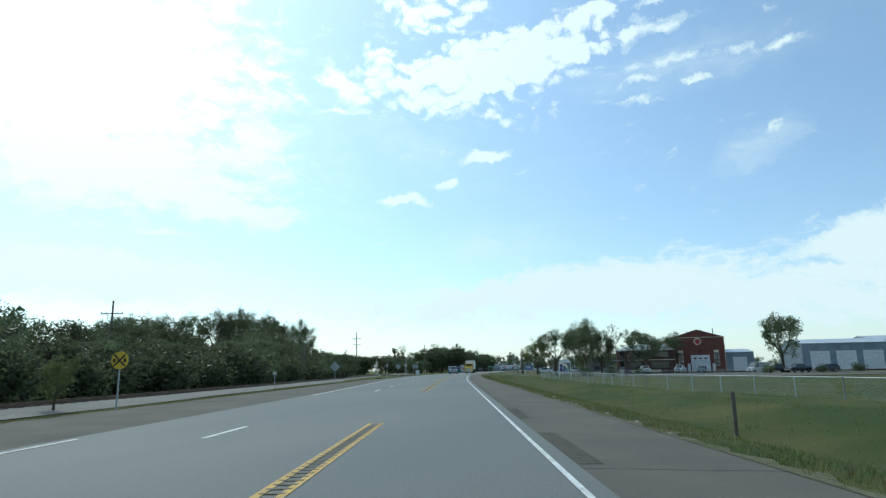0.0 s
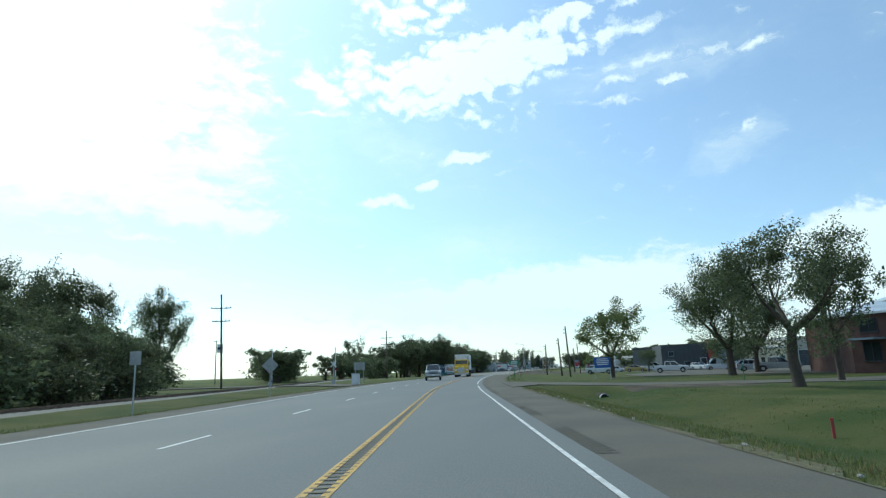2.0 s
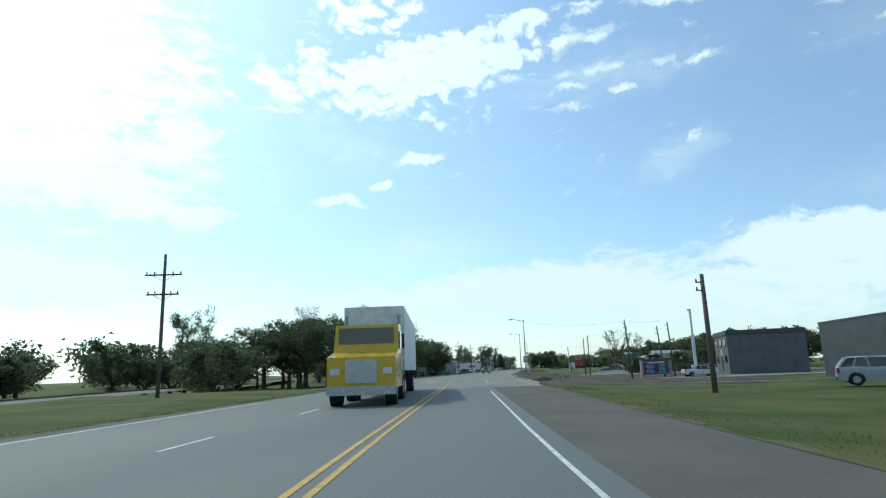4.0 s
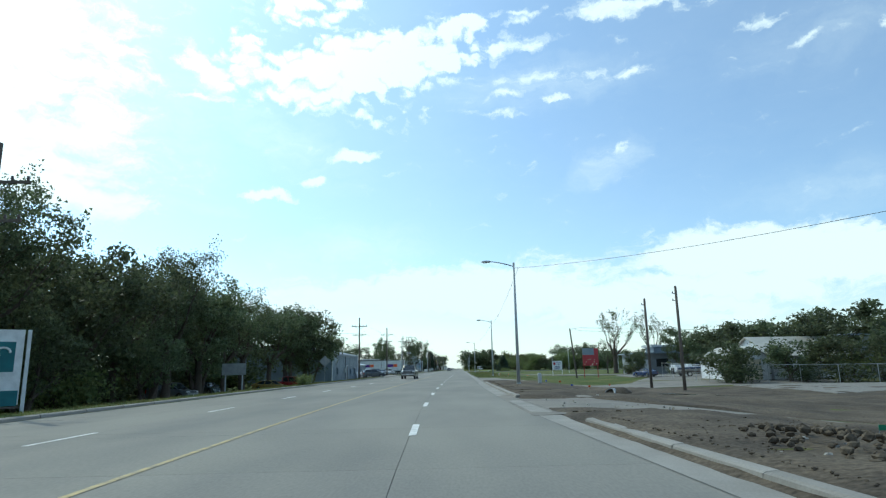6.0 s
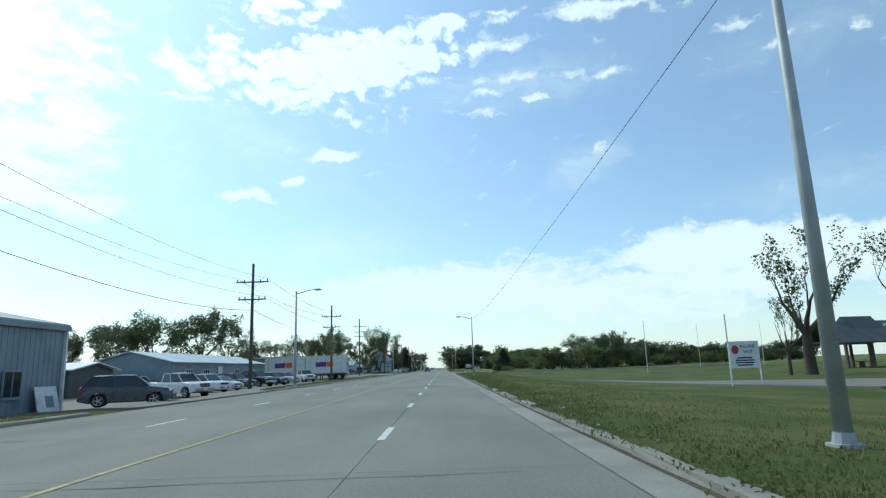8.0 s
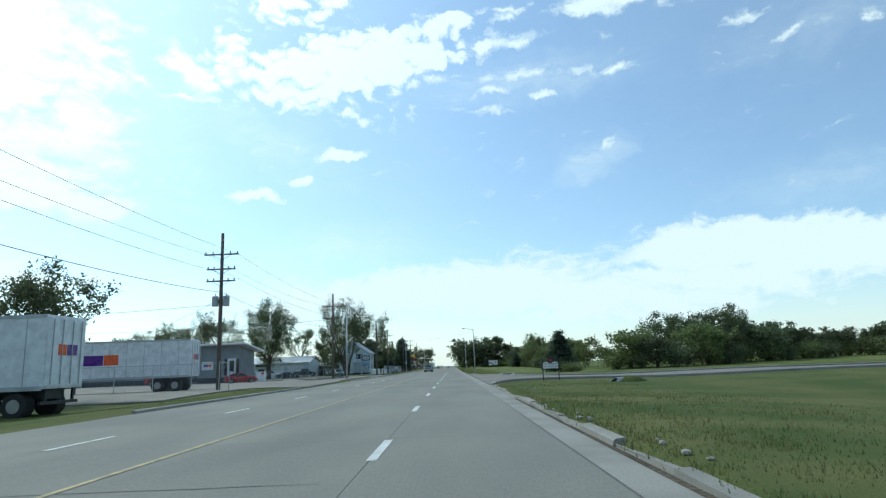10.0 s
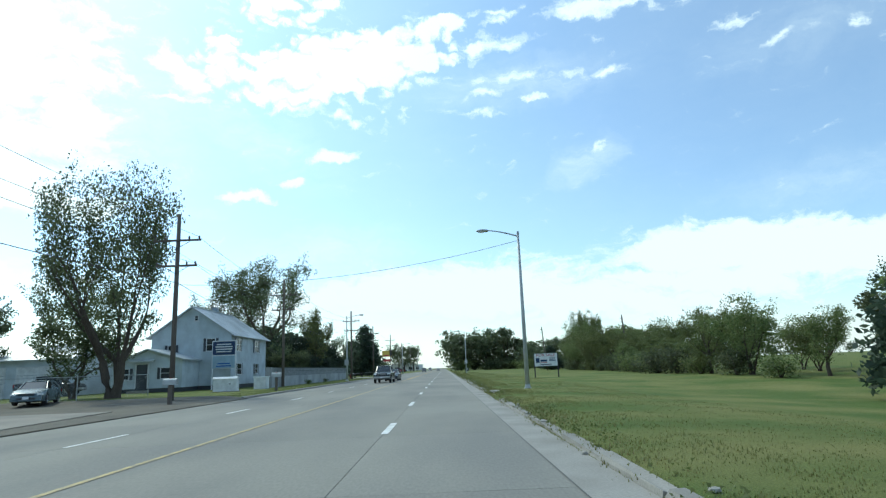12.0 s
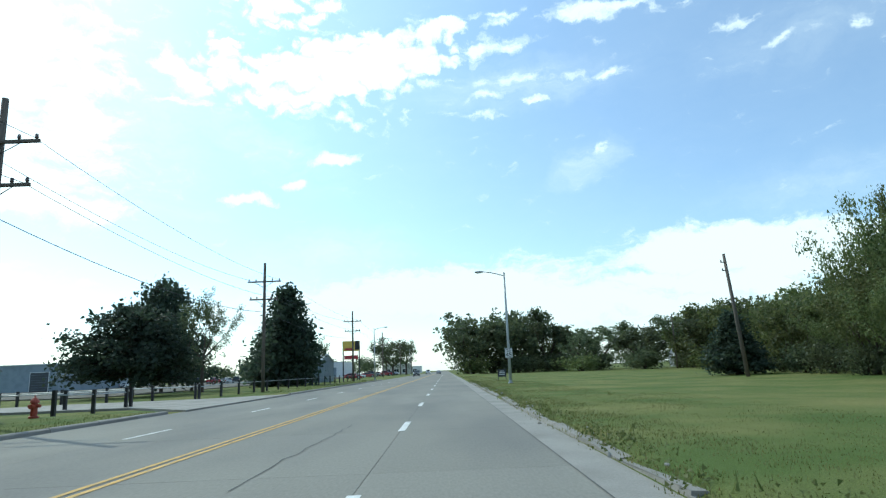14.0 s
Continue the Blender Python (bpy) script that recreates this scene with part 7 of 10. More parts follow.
bars(w * 0.19, 2.42, w * 0.5, 1, PALE_BLUE, t, 0.14, 0.05, -0.075)
words("2 Miles Ahead", 0.52, w * 0.19, -0.075, 1.93, SIGN_WHITE, t, width=w * 0.52)
part("divider", boxed(w * 0.19, -0.075, 1.53, w * 0.56, 0.01, 0.03), PALE_BLUE, t)
bars(w * 0.19, 1.2, w * 0.4, 1, SIGN_WHITE, t, 0.2, 0.05, -0.075)
part("lower_panel", boxed(0, -0.068, 0.18, w * 0.985, 0.02, 1.05), TEAL, t)
bm = bmesh.new()
tube(bm, [(-w * 0.42 + i * 0.145, -0.10, 0.18 + 0.24 * math.sin(i * 1.7) * (1 if i < 4 else 0.6)) for i in range(15)], 0.05, 5)
part("script_mark", bm, SIGN_WHITE, t)
words("Family", 0.36, w * 0.2, -0.085, 0.42, YELLOW_PRINT, t, width=w * 0.3)
words("Restaurant", 0.36, w * 0.23, -0.085, 0.02, YELLOW_PRINT, t, width=w * 0.42)
t, w = between("billboard", (-19.4, 245.0), (-15.8, 248.5), 0.05, 2.8, SIGN_WHITE, "white roadside billboard with a plate of food")
part("lower_panel", boxed(0, -0.068, 0.3, w * 0.985, 0.02, 0.55), TEAL, t)
bars(-w * 0.1, 0.32, w * 0.6, 1, SIGN_WHITE, t, 0.14, 0.05, -0.085)
rr = random.Random(8)
bm = bmesh.new()
for i in range(60):
    fx, fz = rr.gauss(-w * 0.13, w * 0.12), rr.gauss(1.45, 0.32)
    bmesh.ops.create_uvsphere(bm, u_segments=7, v_segments=5, radius=1, matrix=Matrix.Translation((fx, -0.07, max(0.85, min(2.2, fz)))) @ Matrix.Rotation(rr.uniform(0, 3), 4, "Y") @ Matrix.Diagonal((rr.uniform(0.15, 0.3), 0.012, 0.07, 1)))
part("food_picture", bm, FOOD_BROWN, t)
bm = bmesh.new()
bmesh.ops.create_uvsphere(bm, u_segments=12, v_segments=8, radius=1, matrix=Matrix.Translation((-w * 0.03, -0.085, 1.85)) @ Matrix.Diagonal((0.3, 0.02, 0.3, 1)))
part("food_picture_cream", bm, CREAM, t)
part("logo_panel", boxed(w * 0.37, -0.07, 1.8, w * 0.16, 0.02, 1.1), TEAL, t)
bm = bmesh.new()
tube(bm, [(w * 0.37 + 0.25 * math.cos(a), -0.09, 1.95 + 0.22 * math.sin(a) * (1 - a / 9)) for a in [i * 0.5 for i in range(10)]], 0.045, 5)
part("logo_swirl", bm, SIGN_WHITE, t)
part("side_post", boxed(w * 0.53, 0, 1.0, 0.12, 0.14, 3.6), WHITE, t)

# ---- speed limit plate on the lamp ----
for x, y, z, k in ((5.05, 227.3, 1.9, 1.0), (4.1, 549.2, 1.9, 0.95)):
    t = thing("speed_limit_sign", x - 0.02, y - 0.14, ground_z(x, y), 0, "white speed limit sign fixed to a lamp pole", "traffic sign")
    part("plate", boxed(0, 0, z, 0.52 * k, 0.016, 0.66 * k, bevel=0.004), SIGN_WHITE, t)
    part("clamp", boxed(0, 0.04, z, 0.1, 0.07, 0.06), GALV, t)
    words("SPEED", 0.13 * k, 0, -0.012, z + 0.24 * k, BLACK, t)
    words("LIMIT", 0.13 * k, 0, -0.012, z + 0.12 * k, BLACK, t)
    words("45", 0.42 * k, 0, -0.012, z - 0.13 * k, BLACK, t)
    bm = bmesh.new()
    for s in (-1, 1):
        box(bm, s * 0.24 * k, -0.01, z, 0.012, 0.004, 0.62 * k)
        box(bm, 0, -0.01, z + s * 0.31 * k, 0.48 * k, 0.004, 0.012)
    part("border", bm, BLACK, t)
bx = thing("meter_box", -10.7, 509.85, ground_z(-10.7, 510), 0, "grey metal box strapped to a lamp pole", "box")
part("body", boxed(0, -0.2, 2.0, 0.42, 0.2, 0.62, bevel=0.02), GALV, bx)
part("strap", boxed(0, -0.05, 2.1, 0.26, 0.12, 0.04), DARK_METAL, bx)

# ---- champions board with a dark statue ----
t = thing("champions_board", 21.9, 235.0, ground_z(21.9, 235), 18, "brick-sided board with red frame and team lists", "sign")
gz = 0.0
part("frame_top", boxed(0, 0, 2.35, 4.2, 0.35, 0.3, bevel=0.02), SHINGLE, t)
for s in (-1, 1):
    part("pier", boxed(s * 2.0, 0, 1.15, 0.3, 0.4, 2.3, bevel=0.02), STONE, t)
part("backboard", boxed(0, 0.05, 1.35, 3.8, 0.12, 1.75), STONE, t)
part("red_border", boxed(0, -0.03, 1.35, 3.5, 0.06, 1.65), RED_PRINT, t)
part("list_panel", boxed(-0.85, -0.065, 1.2, 1.6, 0.03, 1.25), NAVY, t)
part("list_panel", boxed(0.85, -0.065, 1.2, 1.6, 0.03, 1.25), NAVY, t)
bars(0, 2.03, 2.9, 1, SIGN_WHITE, t, 0.16, 0.05, -0.07)
for s in (-1, 1):
    bars(s * 0.85, 1.7, 1.25, 7, PALE_BLUE, t, 0.075, 0.09, -0.085, 0.7, seed=3 + s)
bm = bmesh.new()
tube(bm, [(-1.05, 0, 2.82), (-0.8, 0, 2.92), (-0.5, 0, 2.9), (0, 0, 2.92), (0.5, 0, 2.9), (0.7, 0, 2.86)], [0.1, 0.16, 0.15, 0.17, 0.17, 0.1], 10)
for lx in (-0.75, -0.55, 0.35, 0.6):
    tube(bm, [(lx, 0.05, 2.85), (lx - 0.05, 0.05, 2.5)], [0.09, 0.06], 7)
tube(bm, [(0.7, 0, 2.88), (1.0, 0, 2.95), (1.3, 0, 2.8)], [0.05, 0.04, 0.03], 6)
st = part("statue", bm, BLACK, None, smooth=True)
st.matrix_basis = pose(21.9, 235.0, ground_z(21.9, 235), 0, 0, 18)
tagged(st, "plain black statue standing on the board", "statue")

# ---- red sign, shop sign, charging sign, sale sign ----
t = thing("pole_sign", 16.95, 304.0, ground_z(16.95, 304.0), 9, "peeling red and grey sign on red posts", "sign")
for s in (-1, 1):
    part("post", tubed([(s * 1.2, 0.08, -0.1), (s * 1.2, 0.08, 4.9)], 0.06, 8), RUST, t)
t.matrix_basis = t.matrix_basis @ Matrix.Scale(0.74, 4)
part("red_panel", boxed(0, 0, 2.95, 2.75, 0.12, 1.8, bevel=0.01), RED_PRINT, t)
part("grey_panel", boxed(-0.37, 0, 4.41, 2.0, 0.14, 1.12, bevel=0.01), GREY_METAL, t)
part("red_edge", boxed(1.0, 0, 4.41, 0.75, 0.12, 1.12), RED_PRINT, t)
rr = random.Random(5)
for i in range(9):
    a = rr.uniform(-1.1, 1.1)
    bm = bmesh.new()
    pts = [(a + 0.16 * rr.uniform(0.4, 1) * math.cos(k), 2.3 + 0.5 * (i % 3) * 0.8 + 0.12 * rr.uniform(0.4, 1) * math.sin(k)) for k in [0, 1.2, 2.4, 3.6, 4.8]]
    prism(bm, pts, "y", -0.068, -0.062)
    part("bare_spot", bm, CREAM, t)
t = board("shop_sign", 16.6, 329.2, -8, 2.0, 1.45, 0.95, SIGN_WHITE, "white machine shop sign on two white posts", "sign", 2, WHITE, 0.05)
t.matrix_basis = t.matrix_basis @ Matrix.Diagonal((0.77, 1, 1, 1))
part("tall_post", tubed([(-1.0, 0.09, 0), (-1.0, 0.09, 3.9)], 0.05, 8), WHITE, t)
part("round_mark", tubed([(-0.6, -0.028, 1.95), (-0.6, -0.018, 1.95)], 0.24, 18), RED_PRINT, t)
words("MACHINE", 0.27, 0.25, -0.022, 2.1, NAVY, t, width=1.0)
words("SHOP", 0.27, 0.25, -0.022, 1.82, NAVY, t, width=0.62)
bars(0, 1.5, 1.3, 4, NAVY, t, 0.07, 0.06, -0.022, 0.75)
t = thing("charging_sign", 6.2, 405.4, ground_z(6.2, 405.4), 6, "white EV charging station sign on black posts", "sign")
for s in (-1, 1):
    part("post", boxed(s * 0.5, 0.02, 0.62, 0.05, 0.05, 1.3), BLACK, t)
bm = bmesh.new()
prism(bm, [(-0.48, 0.72), (0.48, 0.72), (0.48, 1.02), (0.38, 1.12), (-0.38, 1.12), (-0.48, 1.02)], "y", -0.02, 0.01)
part("panel", bm, SIGN_WHITE, t)
part("seal", tubed([(0, -0.03, 1.2), (0, 0.0, 1.2)], 0.18, 20), BLACK, t)
part("seal_centre", tubed([(0, -0.036, 1.2), (0, -0.03, 1.2)], 0.1, 16), RUST, t)
words("EV CHARGING", 0.13, 0, -0.024, 1.0, NAVY, t, width=0.8)
words("STATION", 0.12, 0, -0.024, 0.85, NAVY, t, width=0.46)
for s in (-1, 1):
    part("arrow_mark", boxed(s * 0.35, -0.022, 0.85, 0.1, 0.006, 0.06), RED_PRINT, t)
t = board("sale_sign", 8.15, 488.9, -14, 2.15, 1.1, 0.98, SIGN_WHITE, "white for sale board on dark posts", "sign", 2, BLACK, 0.06, inset=-0.01)
words("FOR SALE", 0.34, 0, -0.024, 1.92, RED_PRINT, t, width=1.75)
part("logo_mark", boxed(-0.77, -0.022, 1.5, 0.34, 0.006, 0.42), NAVY, t)
part("logo_word", boxed(-0.2, -0.022, 1.45, 0.62, 0.006, 0.16), NAVY, t)
bars(0.62, 1.66, 0.62, 3, NAVY, t, 0.06, 0.05, -0.022)
bars(0, 1.12, 1.3, 1, NAVY, t, 0.06, 0.05, -0.022)
part("logo_line", boxed(-0.2, -0.022, 1.3, 0.62, 0.006, 0.05), RED_PRINT, t)
t.matrix_basis = t.matrix_basis @ Matrix.Diagonal((0.82, 1, 0.88, 1))
t = board("yard_sign", 4.6, 560.5, 0, 0.65, 0.62, 0.25, DARK_CLAD, "small dark board on short posts in grass", "sign", 2, BLACK, 0.025)
bars(0, 0.72, 0.45, 3, SIGN_WHITE, t, 0.06, 0.07, -0.022)
t = board("house_sign", -17.2, 489.5, 0, 1.85, 2.2, 1.6, SIGN_WHITE, "tall blue and white business sign by the house", "sign", 2, WHITE, 0.06)
part("upper_panel", boxed(0, -0.022, 3.2, 1.75, 0.01, 1.05), NAVY, t)
part("lower_panel", boxed(0, -0.022, 2.12, 1.75, 0.01, 0.95), PALE_BLUE, t)
bars(0, 3.5, 1.4, 4, SIGN_WHITE, t, 0.09, 0.1, -0.03)
bars(0, 2.0, 1.2, 2, SIGN_BLUE, t, 0.09, 0.1, -0.03)
t = board("pylon_sign", -15.2, 608, 0, 2.6, 1.6, 4.6, YELLOW_PRINT, "tall yellow and dark pylon sign on posts", "sign", 2, DARK_METAL, 0.1)
part("dark_panel", boxed(0.95, -0.03, 5.5, 0.65, 0.03, 1.4), BLACK, t)
part("red_panel", boxed(-0.3, -0.03, 4.9, 1.4, 0.03, 0.35), RED_PRINT, t)
part("lower_panel", boxed(0, 0, 3.6, 2.2, 0.1, 0.6), RED_PRINT, t)
# survey flags and a bollard in the dug earth
for x, y, m in ((7.2, 258.5, ORANGE), (6.4, 263, ORANGE), (8.8, 262, ORANGE), (7.8, 267, BLUE_FLAG), (6.6, 270.5, BLUE_FLAG), (10.5, 268, ORANGE), (6.0, 298, ORANGE), (5.2, 301.3, ORANGE), (8, 296, ORANGE), (5.6, 231, BLUE_FLAG), (7.6, 236.8, SIGN_GREEN), (5.0, 299.8, SIGN_WHITE)):
    t = thing("survey_flag", x, y, ground_z(x, y) + 0.03, prng.uniform(-40, 40), "small survey flag stuck in the ground", "flag", "survey flags")
    part("wire", tubed([(0, 0, -0.05), (0.02, 0, 0.3)], 0.006, 4), GALV, t)
    part("flag", boxed(0.07, 0, 0.24, 0.12, 0.008, 0.09, rz=20), m, t)
t = thing("utility_marker", 5.0, 260.8, ground_z(5.0, 260.8), 0, "pale grey cylindrical utility pedestal", "pedestal")
part("body", tubed([(0, 0, -0.05), (0, 0, 0.62)], 0.11, 14), GALV, t)
part("cap", tubed([(0, 0, 0.62), (0, 0, 0.7)], [0.12, 0.08], 14), GALV, t)


t = thing("marker_stake", 24.9, 90.0, ground_z(24.9, 90.0), 0, "short weathered red-brown marker stake in the ditch", "marker")
part("stake", boxed(0, 0, 0.18, 0.06, 0.04, 0.46, bevel=0.008), RUST, t)
part("cap", boxed(0, 0, 0.41, 0.065, 0.045, 0.05), RUST, t)
# ---- culverts, drain, debris ----
def culvert(x, y, rz, r, label, dz=0.0, cover=DIRT):
    t = thing("culvert_pipe", x, y, ground_z(x, y) + dz, rz, label, "pipe")
    bm = bmesh.new()
    n = 20
    ring = lambda yy, rr: [bm.verts.new((math.cos(2 * math.pi * k / n) * rr, yy + (1.05 * (1 + math.sin(2 * math.pi * k / n)) * r if yy < 0.1 else 0), r * 0.8 + math.sin(2 * math.pi * k / n) * rr)) for k in range(n)]
    a, b, c, d = ring(0, r), ring(1.6, r), ring(1.6, r * 0.9), ring(0, r * 0.9)
    for p, q in ((a, b), (c, d), (d, a)):
        for k in range(n):
            bm.faces.new((p[k], p[(k + 1) % n], q[(k + 1) % n], q[k]))
    bmesh.ops.recalc_face_normals(bm, faces=bm.faces)
    part("pipe", bm, PIPE, t)
    # black disc across the bore: the shade deep in the pipe, as colour
    part("inside_shade", tubed([(0, 0.9, r * 0.8), (0, 0.95, r * 0.8)], r * 0.9, 16), BLACK, t)
    bm = bmesh.new()
    for k in range(7):
        bmesh.ops.create_icosphere(bm, subdivisions=1, radius=1, matrix=Matrix.Translation((prng.uniform(-r * 1.8, r * 1.8), prng.uniform(-0.1, 0.6), prng.uniform(0, r * 0.3))) @ Matrix.Diagonal((r * prng.uniform(0.2, 0.5), r * 0.4, r * 0.25, 1)))
    part("earth_lump", bm, cover, t)
    bm = bmesh.new()
    bmesh.ops.create_icosphere(bm, subdivisions=3, radius=1, matrix=Matrix.Translation((0, 2.35 * r + 0.75, r * 0.2)) @ Matrix.Diagonal((r * 3.2, 1.0, r * 1.75, 1)))
    for v in bm.verts:
        v.co += Vector((0, 0, 1)) * 0.3 * r * noise.noise(v.co * 3.0)
    part("earth_cover", bm, cover, t, smooth=True)
    return t


culvert(20.8, 109.8, 10, 0.34, "corrugated steel culvert under the side drive", dz=-0.42)
culvert(8.9, 228.0, -35, 0.3, "corrugated culvert mouth in bare dirt", dz=-0.16)
culvert(8.6, 260.5, -35, 0.3, "corrugated culvert mouth in dug earth", dz=-0.14)
culvert(7.4, 396.5, -62, 0.27, "pale culvert mouth half sunk in mown grass", dz=-0.3, cover=GRASS)
t = thing("storm_drain", 1.86, 464.6, 0, 0, "open kerb inlet drain with concrete lid", "drain")
part("lid", boxed(0.27, 0.5, 0.085, 0.34, 1.15, 0.06, bevel=0.02), CONCRETE, t)
# solid black block filling the inlet mouth, for the shade inside it
part("slot_shade", boxed(0.12, 0.5, 0.02, 0.08, 1.1, 0.12), BLACK, t)
part("broken_apron", boxed(-0.22, 0.3, 0.006, 0.4, 0.8, 0.012), CONCRETE, t)
for k in range(4):
    part("bar", boxed(0.07, 0.08 + 0.28 * k, 0.02, 0.03, 0.03, 0.12), RAIL, t)
t = thing("street_name_blade", 5.4, 427.4, ground_z(5.4, 427.4) + 0.05, 8, "white fallen street name blade on the verge", "sign")
part("blade", boxed(0, 0, 0.09, 1.5, 0.03, 0.18), SIGN_WHITE, t)
bars(0, 0.09, 1.1, 1, BLACK, t, 0.07, 0.02, -0.018)
stones = thing("rubble", 0, 0, label="loose broken concrete and stones at the verge", category="rubble", kind="stuff")
bm = bmesh.new()
for k in range(520):
    zone = prng.choice(((302, 386, 0.0, 0.5), (432, 560, -0.1, 0.45), (432, 560, -0.1, 0.45), (236.5, 248, 0.1, 5), (189, 214, 0.1, 6), (218, 236, 0.2, 6), (249, 279, 0.2, 8), (8, 106, 0.0, 0.35)))
    y = prng.uniform(zone[0], zone[1])
    p = on_road(right_edge(y) + prng.uniform(zone[2], zone[3]) ** 1.0, y)
    s = prng.uniform(0.015, 0.06)
    bmesh.ops.create_icosphere(bm, subdivisions=1, radius=1, matrix=Matrix.Translation((p.x, p.y, ground_z(p.x, p.y) + s * 0.5)) @ Matrix.Rotation(prng.uniform(0, 3), 4, (prng.random(), prng.random(), 1)) @ Matrix.Diagonal((s * prng.uniform(0.7, 1.5), s, s * 0.6, 1)))
part("stone_pile", bm, STONE, stones)
# ---- buildings ----
def hall(name, x0, x1, y0, y1, h, wall, roof, label, category="building", z=0.0, over=0.15, slab_h=0.18, slope=0.0, plinth=None):
    """A flat-roofed block; slope drops the roof towards +y. Its origin is the middle of the front wall."""
    cx = (x0 + x1) / 2
    t = thing(name, cx, y0, z, 0, label, category)
    w, d = x1 - x0, y1 - y0
    bm = bmesh.new()
    prism(bm, [(0, -0.4), (d, -0.4), (d, h - slope), (0, h)], "x", -w / 2, w / 2)
    part("wall", bm, wall, t)
    bm = bmesh.new()
    k = slope / d
    prism(bm, [(-over, h + k * over + 0.004), (d + over, h - slope - k * over + 0.004), (d + over, h - slope - k * over + slab_h), (-over, h + k * over + slab_h)], "x", -w / 2 - over, w / 2 + over)
    part("roof", bm, roof, t)
    if plinth:
        part("plinth", boxed(0, d / 2, plinth / 2 - 0.2, w + 0.03, d + 0.03, plinth + 0.4), DARK_CLAD, t)
    return t


def leaf_door(t, x, y, z, w, h, mat, name="door", rz=0.0, ribs=0):
    bm = boxed(0, -0.03, h / 2, w, 0.06, h)
    ob = part(name, bm, mat, t)
    ob.matrix_basis = pose(x, y, z, 0, 0, rz)
    fr = bmesh.new()
    for s in (-1, 1):
        box(fr, s * (w / 2 + 0.04), -0.04, h / 2, 0.08, 0.09, h)
    box(fr, 0, -0.04, h + 0.04, w + 0.16, 0.09, 0.08)
    part("door_frame", fr, WHITE, ob)
    if ribs:
        for i in range(1, ribs):
            part("groove", boxed(0, -0.066, h * i / ribs, w * 0.98, 0.012, 0.025), GREY_METAL, ob)
    else:
        part("handle", boxed(w * 0.4, -0.08, h * 0.48, 0.03, 0.05, 0.12), GALV, ob)
    return ob


def siding(t, x0, x1, y, z0, z1, mat, pitch=0.14, axis="x", clip=None, side=-1):
    """Lapped boards standing a little proud of a wall."""
    bm = bmesh.new()
    k = int((z1 - z0) / pitch)
    for i in range(k):
        z = z0 + (i + 0.5) * pitch
        a, b = x0, x1
        if clip:
            a, b = clip(z)
        if b - a < 0.1:
            continue
        if axis == "x":
            box(bm, (a + b) / 2, y + side * 0.008, z - pitch * 0.36, b - a, 0.03, pitch * 0.22)
        else:
            box(bm, y + side * 0.008, (a + b) / 2, z - pitch * 0.36, 0.03, b - a, pitch * 0.22)
    part("lap_siding", bm, mat, t)


# red-brick hall with its gable to the road and a two-storey wing
t = shed("brick_hall", 56.4, 143.0, 0, 10.1, 20.0, 6.7, 8.25, BRICK_RED, ROOF_METAL, "red brick hall with low gable and pale roller door", ribs=False, over=0.12, along="y")
door = leaf_door(t, 0.3, -10.0, 0.0, 3.4, 3.1, WHITE, "roller_door", ribs=6)
for i in range(3):
    part("pane", boxed(-1.0 + i, -0.07, 2.5, 0.5, 0.02, 0.28), GLASS, door)
bm = bmesh.new()
tube(bm, [(0, -10.0, 5.9), (0, -10.07, 5.9)], [0.72, 0.72], 24)
em = part("emblem", bm, CREAM, t, "round plaster emblem in the gable")
part("emblem_ring", tubed([(0, -10.07, 5.9), (0, -10.1, 5.9)], [0.5, 0.5], 20), RED_PRINT, em)
for sx in (-3.4, 3.4):
    window(t, sx, -10.0, 2.3, 0.9, 2.4, bars_z=2)
    part("stone_panel", boxed(sx, -10.03, 3.9, 0.95, 0.06, 0.5), CREAM, t)
part("coping", boxed(0, -10.02, 6.72, 10.3, 0.1, 0.12), CREAM, t)
for sx in (-3.8, -1.2, 1.6, 3.9):
    part("roof_vent", tubed([(sx, -5, 6.9), (sx, -5, 8.35 + 0.1 * sx)], 0.11, 8), GALV, t)
for sx in (-5.05, 5.05):
    part("downpipe", boxed(sx * 0.99, -10.05, 3.3, 0.1, 0.08, 6.6), CREAM, t)
for sx in (-4.6, -2.2, 3.0):
    part("ventilator_box", boxed(sx * 0.9, -10.12, 0.75, 0.5, 0.24, 1.5, bevel=0.02), SIGN_WHITE, t)

t = thing("brick_wing", 46.0, 127.0, 0, 0, "two-storey red-brown brick wing with bands of dark windows", "building")
bm = bmesh.new()
prism(bm, [(-5.6, 2.2), (-3.6, 0), (5.3, 0), (5.3, 12), (-5.6, 12)], "z", -0.4, 4.2)
part("wall", bm, BRICK_BROWN, t)
bm = bmesh.new()
prism(bm, [(-6.0, 2.0), (-3.7, -0.35), (5.3, -0.35), (5.3, 12.2), (-6.0, 12.2)], "z", 4.204, 4.36)
part("fascia", bm, SIGN_WHITE, t)
bm = bmesh.new()
v = [bm.verts.new(p) for p in [(-6.0, 2.0, 4.365), (-3.7, -0.35, 4.365), (5.3, -0.35, 4.365), (5.3, 12.2, 4.365), (-6.0, 12.2, 4.365), (-2.4, 6.0, 5.5), (5.3, 6.0, 5.5)]]
for f in [(0, 1, 5), (1, 2, 6, 5), (3, 4, 5, 6), (4, 0, 5), (2, 3, 6)]:
    bm.faces.new([v[i] for i in f])
bmesh.ops.recalc_face_normals(bm, faces=bm.faces)
part("roof", bm, ROOF_METAL, t)
